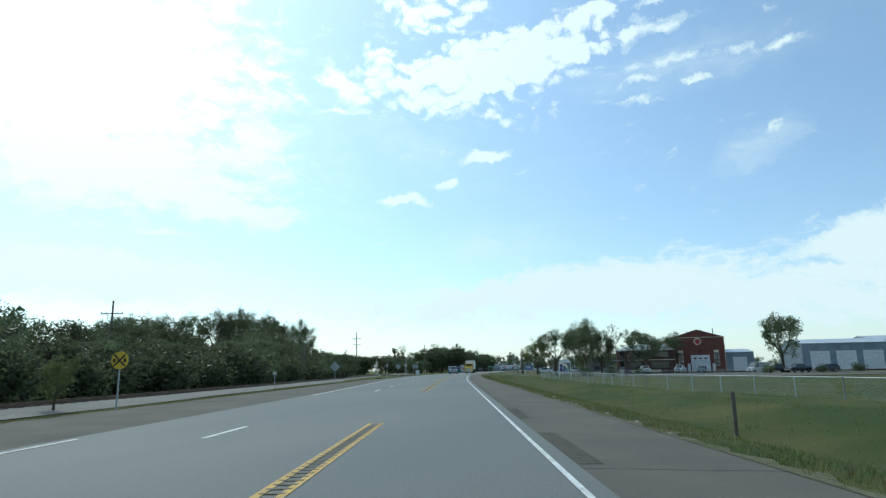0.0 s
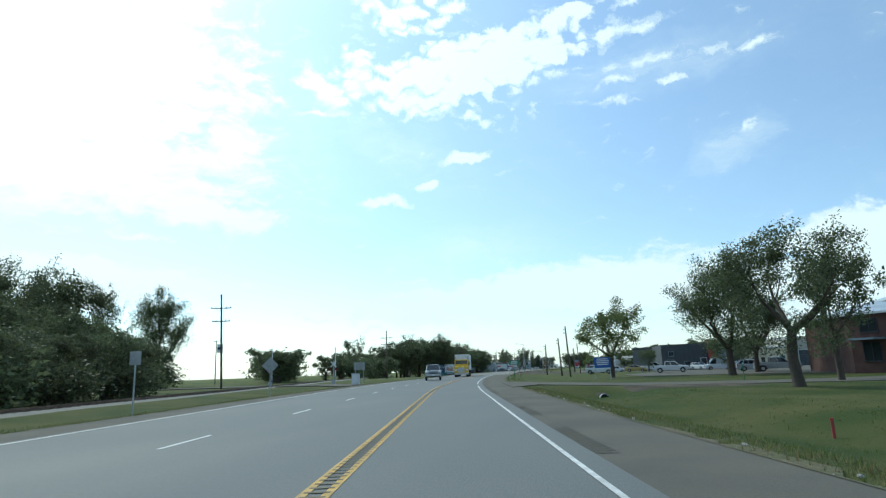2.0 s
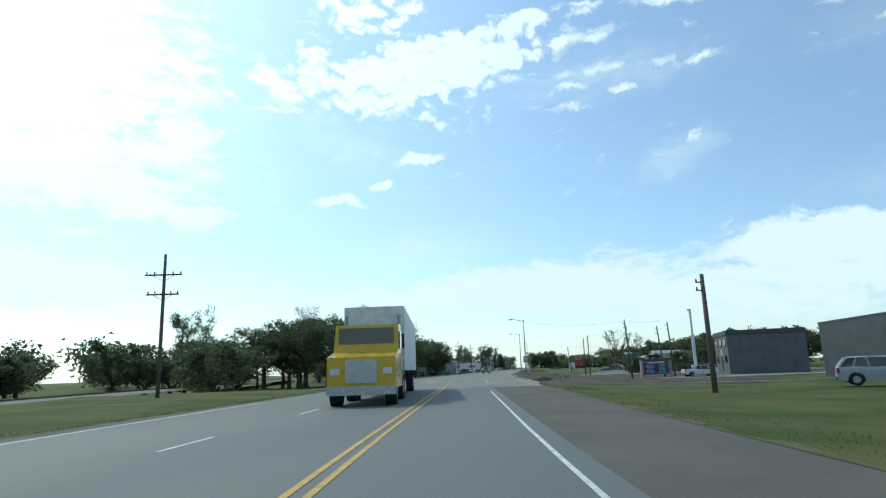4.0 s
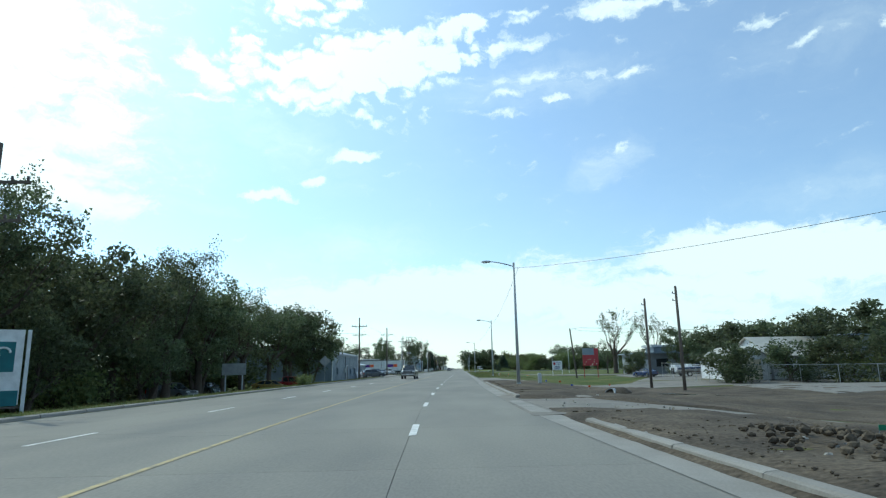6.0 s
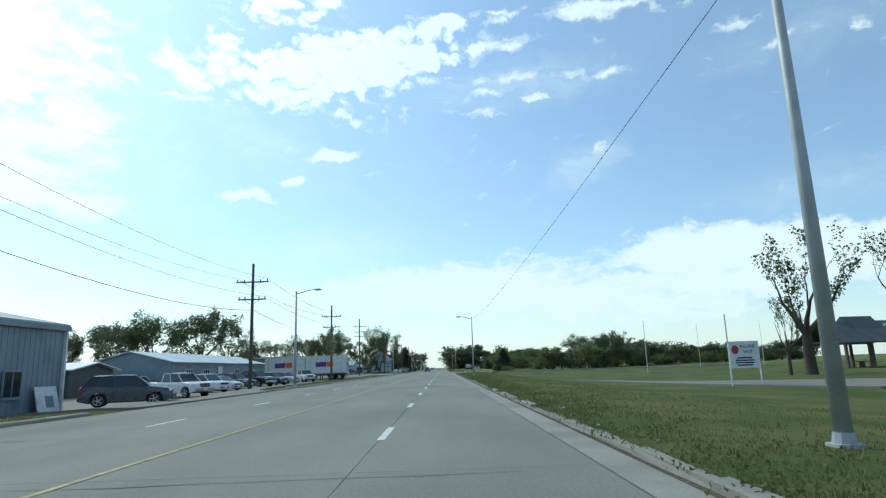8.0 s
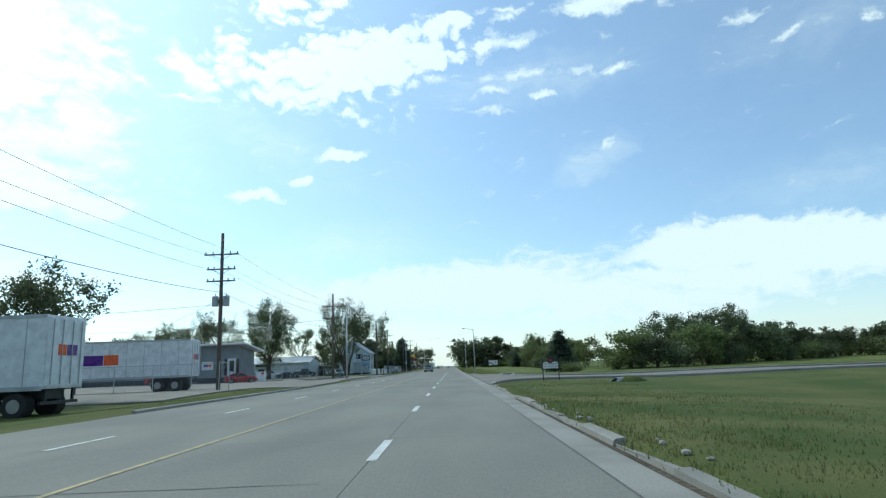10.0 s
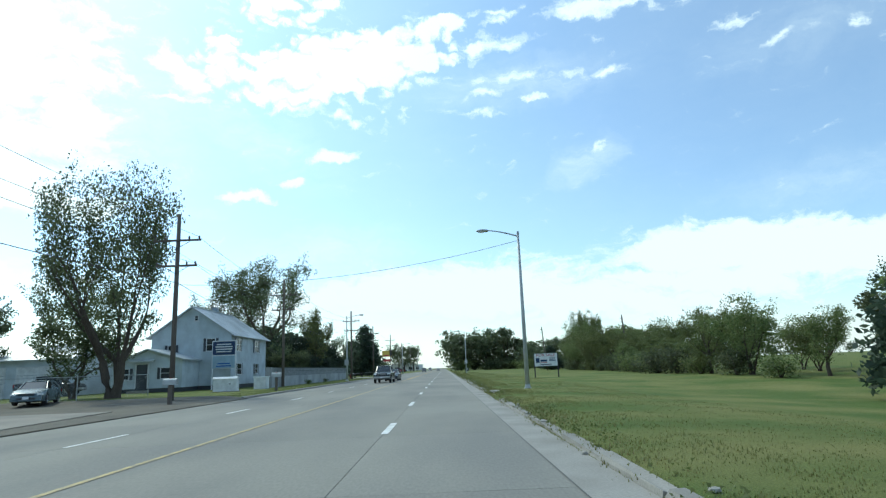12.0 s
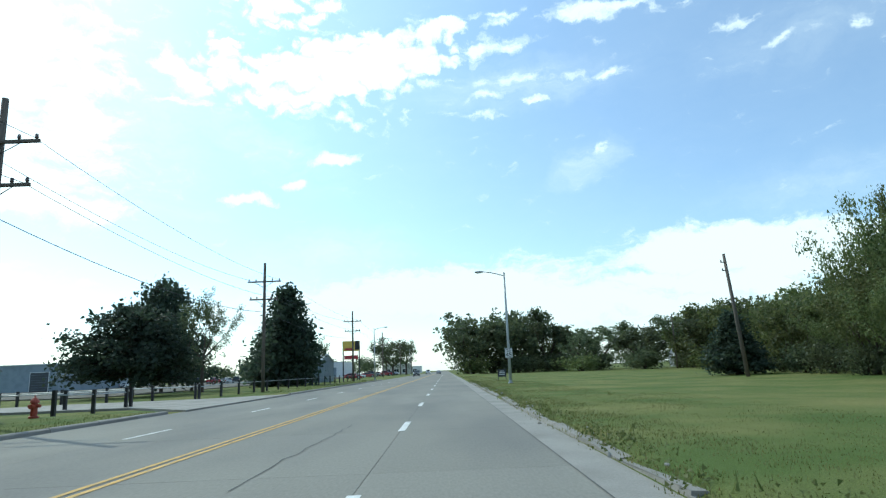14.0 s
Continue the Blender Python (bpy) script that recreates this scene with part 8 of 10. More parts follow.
for z in (1.35, 3.35):
    for x, w in ((-1.9, 3.0), (2.4, 3.4)):
        window(t, x, 0, z, w, 1.05 if z > 2 else 1.3, frame_mat=DARK_METAL, bars_x=3, bars_z=0)
    window(t, -4.6, 1.1, z, 1.3, 1.05 if z > 2 else 1.5, rz=-47.7, frame_mat=DARK_METAL, bars_x=1, bars_z=0)
part("string_course", boxed(0.8, -0.03, 2.35, 8.8, 0.08, 0.16), CREAM, t)
part("canopy", boxed(-5.2, 0.4, 2.3, 1.9, 1.9, 0.14, rz=-47.7), GREY_METAL, t)
part("stone_base", boxed(-0.5, -0.06, 0.2, 6.0, 0.14, 0.5), CREAM, t)

# grey metal sheds in the yard beside the hall
t = shed("metal_shed", 64.2, 140.0, 0, 5.2, 12.0, 3.6, 4.3, GREY_METAL, ROOF_METAL, "low grey ribbed metal shed in the yard", over=0.1)
leaf_door(t, 0, -6.0, 0, 2.4, 2.6, SIGN_WHITE, "roller_door", ribs=7)
t = shed("metal_shed", 82.5, 140.0, 0, 15.0, 16.0, 4.9, 5.9, GREY_METAL, ROOF_METAL, "large grey ribbed metal shed with roller doors", over=0.15)
for x in (-4.5, 0, 4.5):
    leaf_door(t, x, -8.0, 0, 3.2, 3.4, SIGN_WHITE, "roller_door", ribs=8)
t = shed("metal_shed", 101.0, 152.0, 0, 18.0, 18.0, 5.6, 6.8, TAN_METAL, ROOF_METAL, "pale metal shed behind the yard", over=0.15)
leaf_door(t, -4, -9.0, 0, 3.6, 3.8, SIGN_WHITE, "roller_door", ribs=8)

# trade buildings across the lot
t = hall("shop_building", 34.3, 44.2, 200.0, 216.0, 4.7, DARK_CLAD, DARK_CLAD, "dark grey clad shop with a bright red corner tower", z=-0.4, over=0.05)
part("corner_tower", boxed(4.25, -0.2, 2.6, 1.5, 1.4, 5.6, bevel=0.02), RED_PRINT, t, "bright red corner tower")
for x, w, h, z in ((-3.2, 0.9, 0.9, 3.1), (-3.6, 1.6, 1.6, 1.2), (0.4, 2.6, 0.8, 1.2)):
    window(t, x, 0, z, w, h, frame_mat=GREY_METAL, bars_z=0, bars_x=1)
leaf_door(t, 2.6, 0, 0, 1.0, 2.1, BLACK)
bm = bmesh.new()
ribbed(bm, -4.9, 3.4, 0, 0, 4.6, 0.8, 0.02)
part("cladding_joint", bm, DARK_METAL, t)
t = hall("metal_annexe", 44.8, 49.3, 203.0, 214.0, 3.9, PALE_BLUE, ROOF_METAL, "pale blue metal annexe, its open bay a panel of painted shade", z=-0.4)
# flat dark panel on the wall, painting the shade within the bay
part("bay_shade", boxed(1.0, -0.02, 1.2, 1.7, 0.06, 2.4), DARK_CLAD, t)
t = hall("office_block", 49.6, 57.0, 201.0, 212.0, 3.5, CREAM, ROOF_METAL, "cream rendered office block with small windows", z=-0.4)
for x in (-2.4, -0.8, 0.8):
    window(t, x, 0, 1.3, 0.8, 1.1)
leaf_door(t, 2.5, 0, 0, 0.95, 2.05, DARK_CLAD)
t = hall("warehouse", 57.3, 78.0, 203.0, 216.0, 5.2, TAN_METAL, ROOF_METAL, "long tan metal warehouse with ribbed walls", z=-0.4)
bm = bmesh.new()
ribbed(bm, -10.3, 10.3, 0, 0, 5.1, 0.45)
part("wall_ribs", bm, TAN_METAL, t)
for x in (-7, 1, 6):
    leaf_door(t, x, -0.04, 0, 2.6, 2.9, DARK_CLAD if x < 0 else SIGN_WHITE, "roller_door", ribs=7)

# low grey building behind the trees
t = hall("grey_building", 46.0, 54.0, 300.0, 308.0, 4.6, GREY_BUILD, GREY_METAL, "low grey building among the trees", z=-0.6, over=0.2)
for x in (-2.4, 0, 2.4):
    window(t, x, 0, 1.6, 1.1, 1.2)

# white house and garage behind the trees
hx, hy = 37.2, 296.0
t = shed("white_house", hx, hy, 8, 9.0, 8.0, 2.5, 4.5, SIGN_WHITE, TAN_METAL, "small white house with a pale gable roof", category="house", ribs=False, over=0.35)
t.location.z = -0.75
siding(t, -4.5, 4.5, -4.0, 0.1, 2.45, SIGN_WHITE)
for x in (-2.8, 2.6):
    window(t, x, -4.03, 1.4, 1.0, 1.2, shutters=None)
leaf_door(t, 0.1, -4.02, 0.1, 0.9, 2.0, CREAM)
# two-storey grey office behind the pale yard
t = thing("grey_office", 31.6, 236.6, ground_z(31.6, 236.6), -6, "two-storey grey rendered office with dark windows", "building")
part("wall", boxed(4.75, 4.6, 2.55, 9.5, 9.2, 5.5, bevel=0.01), OFFICE_GREY, t)
part("fascia", boxed(4.75, 4.6, 5.52, 9.7, 9.4, 0.62, bevel=0.02), DARK_CLAD, t)
part("timber_panel", boxed(-0.03, 4.4, 3.0, 0.05, 0.9, 0.9), TAN_METAL, t)
for y, z, w, h in ((7.4, 4.2, 1.2, 0.8), (4.4, 4.3, 1.3, 0.8), (1.6, 4.3, 1.3, 0.9), (7.4, 2.0, 1.2, 0.8), (1.6, 2.1, 1.3, 0.9)):
    win = part("window_frame", boxed(-0.02, y, z, 0.06, w + 0.12, h + 0.12, bevel=0.008), DARK_METAL, t)
    part("pane", boxed(-0.05, y, z, 0.03, w, h), GLASS, win)
door = part("door", boxed(-0.03, 4.4, 1.5, 0.06, 0.9, 1.9, bevel=0.008), DARK_METAL, t)
part("door_handle", boxed(-0.08, 4.1, 1.4, 0.04, 0.04, 0.3), GALV, door)
t = shed("white_garage", 30.2, 293.6, 8, 4.6, 5.5, 2.4, 3.4, SIGN_WHITE, TAN_METAL, "white timber garage with a pale roof", category="garage", ribs=False, over=0.3, along="y")
t.location.z = -0.75
leaf_door(t, 0, -2.75, 0, 2.6, 2.1, CREAM, "garage_door", ribs=4)

# open shelter in the field
t = thing("picnic_shelter", 49.5, 368.0, ground_z(49.5, 368.0), 6, "open shelter with dark gabled roof on timber posts", "shelter")
for x in (-4.4, -1.5, 1.5, 4.4):
    for y in (-3.2, 3.2):
        part("post", boxed(x, y, 1.45, 0.28, 0.28, 3.1, bevel=0.02), POLE_WOOD, t)
for y in (-3.2, 3.2):
    part("beam", boxed(0, y, 2.95, 9.6, 0.2, 0.3), POLE_WOOD, t)
for x in (-4.4, 4.4):
    part("tie_beam", boxed(x, 0, 3.0, 0.2, 6.2, 0.22), POLE_WOOD, t)
for s in (-1, 1):
    bm = bmesh.new()
    prism(bm, [(s * 4.2, 2.75), (0, 5.3), (0, 5.46), (s * 4.2, 2.9)], "x", -5.4, 5.4)
    bmesh.ops.recalc_face_normals(bm, faces=bm.faces)
    part("roof_slope", bm, DARK_CLAD, t)
bm = bmesh.new()
prism(bm, [(-1.7, 4.4), (0, 6.0), (1.7, 4.4)], "x", -2.0, 2.0)
bmesh.ops.recalc_face_normals(bm, faces=bm.faces)
part("roof_lantern", bm, DARK_CLAD, t)
part("picnic_table", boxed(0, 0, 0.7, 2.0, 0.8, 0.08), POLE_WOOD, t)
part("table_leg", boxed(0, 0, 0.33, 0.3, 0.5, 0.68), POLE_WOOD, t)

# grey hut with a flat roof and a clerestory
t = hall("grey_hut", 28.6, 36.4, 325.0, 333.5, 3.1, GREY_BUILD, GREY_METAL, "weathered grey hut with a flat overhanging roof", z=-0.35, over=0.6)
window(t, 0.2, 0, 1.7, 1.9, 1.2, frame_mat=DARK_METAL, bars_z=0)
leaf_door(t, -2.4, 0, 0, 1.0, 2.1, WHITE)
part("clerestory", boxed(1.6, 4.2, 3.75, 4.0, 4.4, 0.95), GREY_METAL, t)
bm = bmesh.new()
prism(bm, [(-0.9, 4.22), (4.1, 4.22), (4.1, 4.35), (-0.9, 4.6)], "y", 1.4, 7.0)
part("upper_roof", bm, ROOF_METAL, t)
for x in (-3.6, 3.6):
    part("porch_post", boxed(x, -0.45, 1.8, 0.14, 0.14, 3.6), POLE_WOOD, t)

# blue-grey shed close to the road, its long side to the kerb
t = shed("metal_shed", -21.95, 311.9, 0, 12.6, 18.8, 3.55, 4.9, GREY_METAL, SHED_ROOF, "blue-grey ribbed metal shed beside the kerb", over=0.12, along="y")
t.location.z = -0.3
for y, z, w, h in ((-6.2, 1.3, 0.9, 0.9), (3.2, 1.25, 0.8, 0.8), (6.4, 1.25, 1.0, 1.0)):
    window(t, 6.34, y, z, w, h, rz=90, frame_mat=GREY_METAL, bars_x=1, bars_z=0)
leaf_door(t, 6.34, 0.4, 0.05, 0.9, 2.0, DARK_CLAD, rz=90)
part("fascia", boxed(6.44, 0, 3.45, 0.06, 19.1, 0.2), GREY_METAL, t)
for y in (-9.4, 9.4):
    part("corner_trim", boxed(6.36, y * 0.998, 1.7, 0.12, 0.1, 3.5), SIGN_WHITE, t)
part("service_pipe", tubed([(6.5, -1.4, 0), (6.5, -1.4, 3.3)], 0.04, 6), DARK_METAL, t)
part("meter_box", boxed(6.46, -1.4, 1.4, 0.16, 0.4, 0.6, bevel=0.02), GALV, t)
t = thing("leaning_panel", -15.2, 320.0, -0.25, 0, "dirty white panel leaning on the shed", "panel")
b = part("panel", boxed(0, 0, 0.55, 0.05, 1.3, 1.1, bevel=0.01), SIGN_WHITE, t)
b.matrix_basis = pose(0, 0, 0, 0, -14, 0)
part("stain", boxed(0.03, 0.1, 0.5, 0.006, 0.5, 0.45), GREY_METAL, b)

# carrier's yard: low building, carports and trailers
t = shed("yard_building", -26.0, 360.0, 0, 7.0, 26.0, 2.5, 3.4, GREY_METAL, ROOF_METAL, "low blue-grey yard building with a pale metal roof", over=0.3, along="y")
t.location.z = -0.25
for y in (-9.5, -5.5, 3.0, 8.5):
    window(t, 3.53, y, 1.4, 1.5, 1.0, rz=90, bars_x=2, bars_z=0)
leaf_door(t, 3.53, -2.0, 0.1, 0.95, 2.0, WHITE, rz=90)
# both are closed blocks; the dark wall colour paints the shade under their roofs
t = shed("carport", -27.5, 337.5, 4, 7.5, 6.0, 1.9, 2.35, DARK_CLAD, ROOF_METAL, "low carport with a pale metal roof, shade painted as dark walls", ribs=False, over=0.4)
t.location.z = -0.25
t = shed("carport", -37.5, 342.0, 4, 6.0, 6.0, 2.0, 2.7, DARK_CLAD, ROOF_METAL, "open shed with a pale metal roof, shade painted as dark walls", ribs=False, over=0.3)
t.location.z = -0.25


def trailer(x, y, rz, L, label, z=0.0, h=3.75):
    """A box trailer, long along x before turning, its rear at +x."""
    t = thing("trailer", x, y, z, rz, label, "trailer", "parked trailers")
    part("box", boxed(0, 0, (h + 1.05) / 2, L, 2.4, h - 1.05, bevel=0.03), SIGN_WHITE, t)
    for sy in (-1, 1):
        part("side_rail", boxed(0, sy * 1.2, 1.08, L, 0.06, 0.16), GALV, t)
        part("top_rail", boxed(0, sy * 1.2, h - 0.06, L, 0.06, 0.12), GALV, t)
        mark = part("mark", boxed(-L * 0.12, sy * 1.215, h * 0.64, 1.6, 0.02, 0.72), paint((0.09, 0.02, 0.22)), t, "plain violet block of a printed mark")
        part("mark", boxed(-L * 0.12 + sy * -1.35, sy * 1.215, h * 0.64, 1.0, 0.02, 0.72), ORANGE, t, "plain orange block of a printed mark")
        for i in range(int(L / 1.2)):
            part("panel_seam", boxed(-L / 2 + 0.6 + i * 1.2, sy * 1.206, (h + 1.05) / 2, 0.03, 0.02, h - 1.3), GALV, t)
    d = part("rear_door", boxed(L / 2 + 0.02, 0, (h + 1.05) / 2, 0.06, 2.25, h - 1.25), SIGN_WHITE, t)
    for y0 in (-0.85, -0.3, 0.3, 0.85):
        part("lock_rod", tubed([(L / 2 + 0.08, y0, 1.2), (L / 2 + 0.08, y0, h - 0.15)], 0.02, 6), GALV, d)
    part("mark", boxed(L / 2 + 0.06, 0.35, h * 0.66, 0.02, 0.6, 0.4), paint((0.09, 0.02, 0.22)), d)
    part("mark", boxed(L / 2 + 0.06, -0.25, h * 0.66, 0.02, 0.45, 0.4), ORANGE, d)
    part("bumper", boxed(L / 2 - 0.1, 0, 0.55, 0.1, 2.2, 0.12), DARK_METAL, t)
    for y0 in (-0.8, 0.8):
        part("bumper_hanger", boxed(L / 2 - 0.1, y0, 0.8, 0.08, 0.08, 0.5), DARK_METAL, t)
    part("axle_frame", boxed(L / 2 - 1.6, 0, 0.85, 2.6, 1.0, 0.34), DARK_METAL, t)
    for wx in (L / 2 - 1.0, L / 2 - 2.2):
        for sy in (-1, 1):
            w = part("wheel", tubed([(wx, sy * 0.62, 0.47), (wx, sy * 0.66, 0.47), (wx, sy * 1.12, 0.47), (wx, sy * 1.16, 0.47)], [0.42, 0.47, 0.47, 0.42], 18), RUBBER, t)
            part("rim", tubed([(wx, sy * 1.1, 0.47), (wx, sy * 1.165, 0.47)], [0.27, 0.25], 12), RIM, w)
    for sy in (-0.8, 0.8):
        part("landing_leg", boxed(-L / 2 + 2.2, sy, 0.55, 0.12, 0.12, 1.1), DARK_METAL, t)
    return t


trailer(-24.0, 390.6, 0, 6.1, "white box trailer with printed marks in the yard", z=-0.25)
trailer(-17.7, 390.4, 0, 6.1, "white box trailer with printed marks beside another", z=-0.25)
trailer(-24.6, 412.2, 6, 11.0, "white box trailer behind the chain-link fence", z=0.0)

# grey office with an overhanging pale roof
t = hall("office_building", -47.0, -26.0, 442.0, 447.6, 4.55, GREY_BUILD, SIGN_WHITE, "grey boarded office with a pale overhanging roof", over=1.0, slab_h=0.22, slope=0.55, plinth=0.75)
for i in range(70):
    part("wall_board", boxed(-10.35 + i * 0.3, 0, 2.65, 0.05, 0.04, 3.7), GREY_BUILD, t)
for i in range(19):
    part("wall_board", boxed(10.5, 0.1 + i * 0.3, 2.36 - 0.0147 * i, 0.04, 0.05, 3.1), GREY_BUILD, t)
for x in (-8.5, -4.0, 1.0, 4.0):
    window(t, x, -0.03, 2.6, 1.0, 1.4)
    part("lower_panel", boxed(x, -0.03, 1.35, 1.0, 0.05, 0.9), DARK_CLAD, t)
plate = part("sign_plate", boxed(6.6, -0.07, 2.2, 1.4, 0.05, 1.0, bevel=0.02), SIGN_WHITE, t, "white sign plate with plain marks")
part("mark", boxed(6.4, -0.1, 2.22, 0.5, 0.02, 0.3), paint((0.09, 0.02, 0.22)), plate)
part("mark", boxed(6.9, -0.1, 2.22, 0.4, 0.02, 0.3), ORANGE, plate)
d = leaf_door(t, 9.6, -0.03, 0.8, 0.9, 2.1, WHITE)
part("pane", boxed(0, -0.07, 1.3, 0.55, 0.02, 1.3), GLASS, d)
for sx in (8.9, 10.25):
    window(t, sx, -0.03, 2.0, 0.45, 1.9, frame_mat=DARK_METAL, bars_z=0)
for i in range(4):
    part("step", boxed(9.75 + i * 0.3, -0.75, 0.7 - i * 0.19, 0.9 if i == 0 else 0.3, 1.3, 0.14), CONCRETE, t)
bm = bmesh.new()
for i in range(5):
    x, z = 9.4 + i * 0.42, 0.75 - max(0, i - 1) * 0.19
    tube(bm, [(x, -1.38, z - 0.05), (x, -1.38, z + 0.9)], 0.02, 6)
tube(bm, [(9.4, -1.38, 1.65), (9.82, -1.38, 1.65), (11.1, -1.38, 1.08)], 0.022, 6)
part("handrail", bm, DARK_METAL, t)
part("soffit_light", boxed(10.9, 1.6, 4.28, 0.3, 0.15, 0.08), LENS, t)

# garages and low roofs behind the car park
t = shed("garage_row", -34.0, 492.0, -3, 12.0, 8.0, 2.9, 4.1, SIDING, ROOF_METAL, "pale garage row with a white metal roof", ribs=False, over=0.35)
for x in (-0.6, 3.4):
    leaf_door(t, x, -4.0, 0, 3.0, 2.3, SIGN_WHITE, "garage_door", ribs=4)
window(t, -3.6, -4.0, 1.5, 1.4, 0.8, bars_x=1, bars_z=0)
part("name_board", boxed(-3.4, -4.04, 2.5, 2.6, 0.06, 0.4), DARK_CLAD, t)
t = shed("low_store", -41.0, 507.0, 0, 9.0, 6.0, 2.3, 3.0, GREY_BUILD, ROOF_METAL, "low grey store with a pale roof", ribs=False, over=0.3)
window(t, 1.5, -3.0, 1.3, 0.9, 0.7)
t = shed("porch_row", -27.6, 497.5, 0, 6.0, 5.0, 2.2, 3.0, TAN_METAL, TAN_METAL, "low dark-fronted porch with a tan awning roof", ribs=False, over=0.5)
part("dark_front", boxed(0, -2.53, 1.0, 5.6, 0.06, 2.0), DARK_CLAD, t)
for x in (-2.6, -0.9, 0.9, 2.6):
    part("post", boxed(x, -2.95, 1.05, 0.1, 0.1, 2.1), WHITE, t)

# white two-storey house, gable towards the approaching road
gz = 0.1
t = thing("white_house", -20.3, 490.7, gz, 0, "white lap-sided two-storey house with dark shutters", "house")
W2, D2, EV, RG = 3.25, 9.6, 4.35, 6.6
bm = bmesh.new()
prism(bm, [(-W2, 0.3), (W2, 0.3), (W2, EV), (0, RG), (-W2, EV)], "y", 0, D2)
part("wall", bm, SIDING, t)
part("foundation", boxed(0, D2 / 2, 0.05, 2 * W2 - 0.06, D2 - 0.06, 0.7), DARK_CLAD, t)
siding(t, -W2, W2, 0, 0.35, RG, SIDING, clip=lambda z: (-W2, W2) if z < EV else (-W2 * (RG - z) / (RG - EV), W2 * (RG - z) / (RG - EV)))
siding(t, 0, D2, W2, 0.35, EV, SIDING, axis="y", side=1)
for s in (-1, 1):
    k = (RG - EV) / W2
    e = W2 + 0.3
    bm = bmesh.new()
    prism(bm, [(0, RG + 0.02), (s * e, RG + 0.02 - k * e), (s * e, RG + 0.12 - k * e), (0, RG + 0.12)], "y", -0.3, D2 + 0.3)
    rf = part("roof", bm, ROOF_METAL, t)
    bm = bmesh.new()
    for i in range(16):
        y = -0.28 + i * (D2 + 0.56) / 15
        tube(bm, [(0, y, RG + 0.125), (s * e, y, RG + 0.125 - k * e)], 0.018, 4)
    part("standing_seam", bm, ROOF_METAL, rf)
    part("gutter", tubed([(s * (e + 0.04), -0.3, EV - 0.13), (s * (e + 0.04), D2 + 0.3, EV - 0.13)], 0.06, 6), WHITE, t)
part("ridge_cap", boxed(0, D2 / 2, RG + 0.13, 0.24, D2 + 0.6, 0.05), ROOF_METAL, t)
window(t, 0.35, -0.02, 5.75, 0.34, 0.45, frame_mat=WHITE, bars_z=1)
window(t, 1.6, -0.02, 3.55, 0.75, 1.05, frame_mat=WHITE, shutters=DARK_CLAD)
window(t, -1.6, -0.02, 3.1, 0.6, 1.05, frame_mat=WHITE, shutters=DARK_CLAD)
for y, z, w in ((1.6, 3.55, 1.3), (6.6, 3.55, 1.3)):
    window(t, W2 + 0.02, y, z, w, 1.1, rz=90, shutters=DARK_CLAD, bars_x=1)
window(t, W2 + 0.02, 1.9, 1.55, 1.2, 0.95, rz=90, shutters=DARK_CLAD)
window(t, W2 + 0.02, 6.6, 1.55, 0.9, 0.9, rz=90, shutters=DARK_CLAD)
part("chimney", boxed(-0.4, 6.0, RG + 0.2, 0.5, 0.5, 0.9), GREY_METAL, t)
# its single-storey front wing
bm = bmesh.new()
prism(bm, [(-4.6, 0.3), (0.7, 0.3), (0.7, 2.35), (-1.9, 3.15), (-4.6, 2.1)], "y", -3.2, -0.05)
wing = part("front_wing", bm, SIDING, t)
part("foundation", boxed(-1.95, -1.6, 0.05, 5.2, 3.1, 0.7), DARK_CLAD, wing)
siding(wing, -4.6, 0.7, -3.2, 0.35, 2.1, SIDING)
for a, b in (((-1.9, 3.17), (0.95, 2.30)), ((-1.9, 3.17), (-4.9, 2.0))):
    bm = bmesh.new()
    prism(bm, [a, b, (b[0], b[1] + 0.1), (a[0], a[1] + 0.1)], "y", -3.5, -0.04)
    part("roof", bm, ROOF_METAL, wing)
window(t, -3.7, -3.22, 1.4, 0.9, 0.85, shutters=DARK_CLAD)
window(t, -0.5, -3.22, 1.4, 0.85, 0.85, shutters=DARK_CLAD)
d = leaf_door(t, -2.3, -3.22, 0.3, 0.85, 1.8, DARK_CLAD)
bm = bmesh.new()
prism(bm, [(-3.55, 2.25), (-3.2, 2.35), (-3.2, 2.45), (-3.55, 2.35)], "x", -3.3, -1.4)
part("porch_hood", bm, ROOF_METAL, t)
part("step", boxed(-2.3, -3.7, 0.0, 1.3, 0.8, 0.36), CONCRETE, t)

# small things by the house
t = thing("utility_cabinet", -14.3, 482.0, ground_z(-14.3, 482.0), 10, "white painted steel utility cabinet on the lawn", "cabinet")
part("body", boxed(0, 0, 0.42, 1.5, 0.9, 0.84, bevel=0.03), SIGN_WHITE, t)
bm = bmesh.new()
prism(bm, [(-0.5, 0.84), (0.5, 0.84), (0.3, 0.97), (-0.3, 0.97)], "x", -0.78, 0.78)
part("lid", bm, WHITE, t)
part("pad", boxed(0, 0, 0.0, 1.7, 1.1, 0.08), CONCRETE, t)
part("handle", boxed(0.3, -0.47, 0.5, 0.12, 0.03, 0.05), DARK_METAL, t)
t = thing("waste_bin", -13.2, 486.2, ground_z(-13.2, 486.2), 0, "white lidded waste container beside the wall", "bin")
part("body", boxed(0, 0, 0.4, 0.9, 0.8, 0.8, bevel=0.03), SIGN_WHITE, t)
part("lid", boxed(0, 0, 0.84, 1.0, 0.9, 0.09, bevel=0.03), WHITE, t)


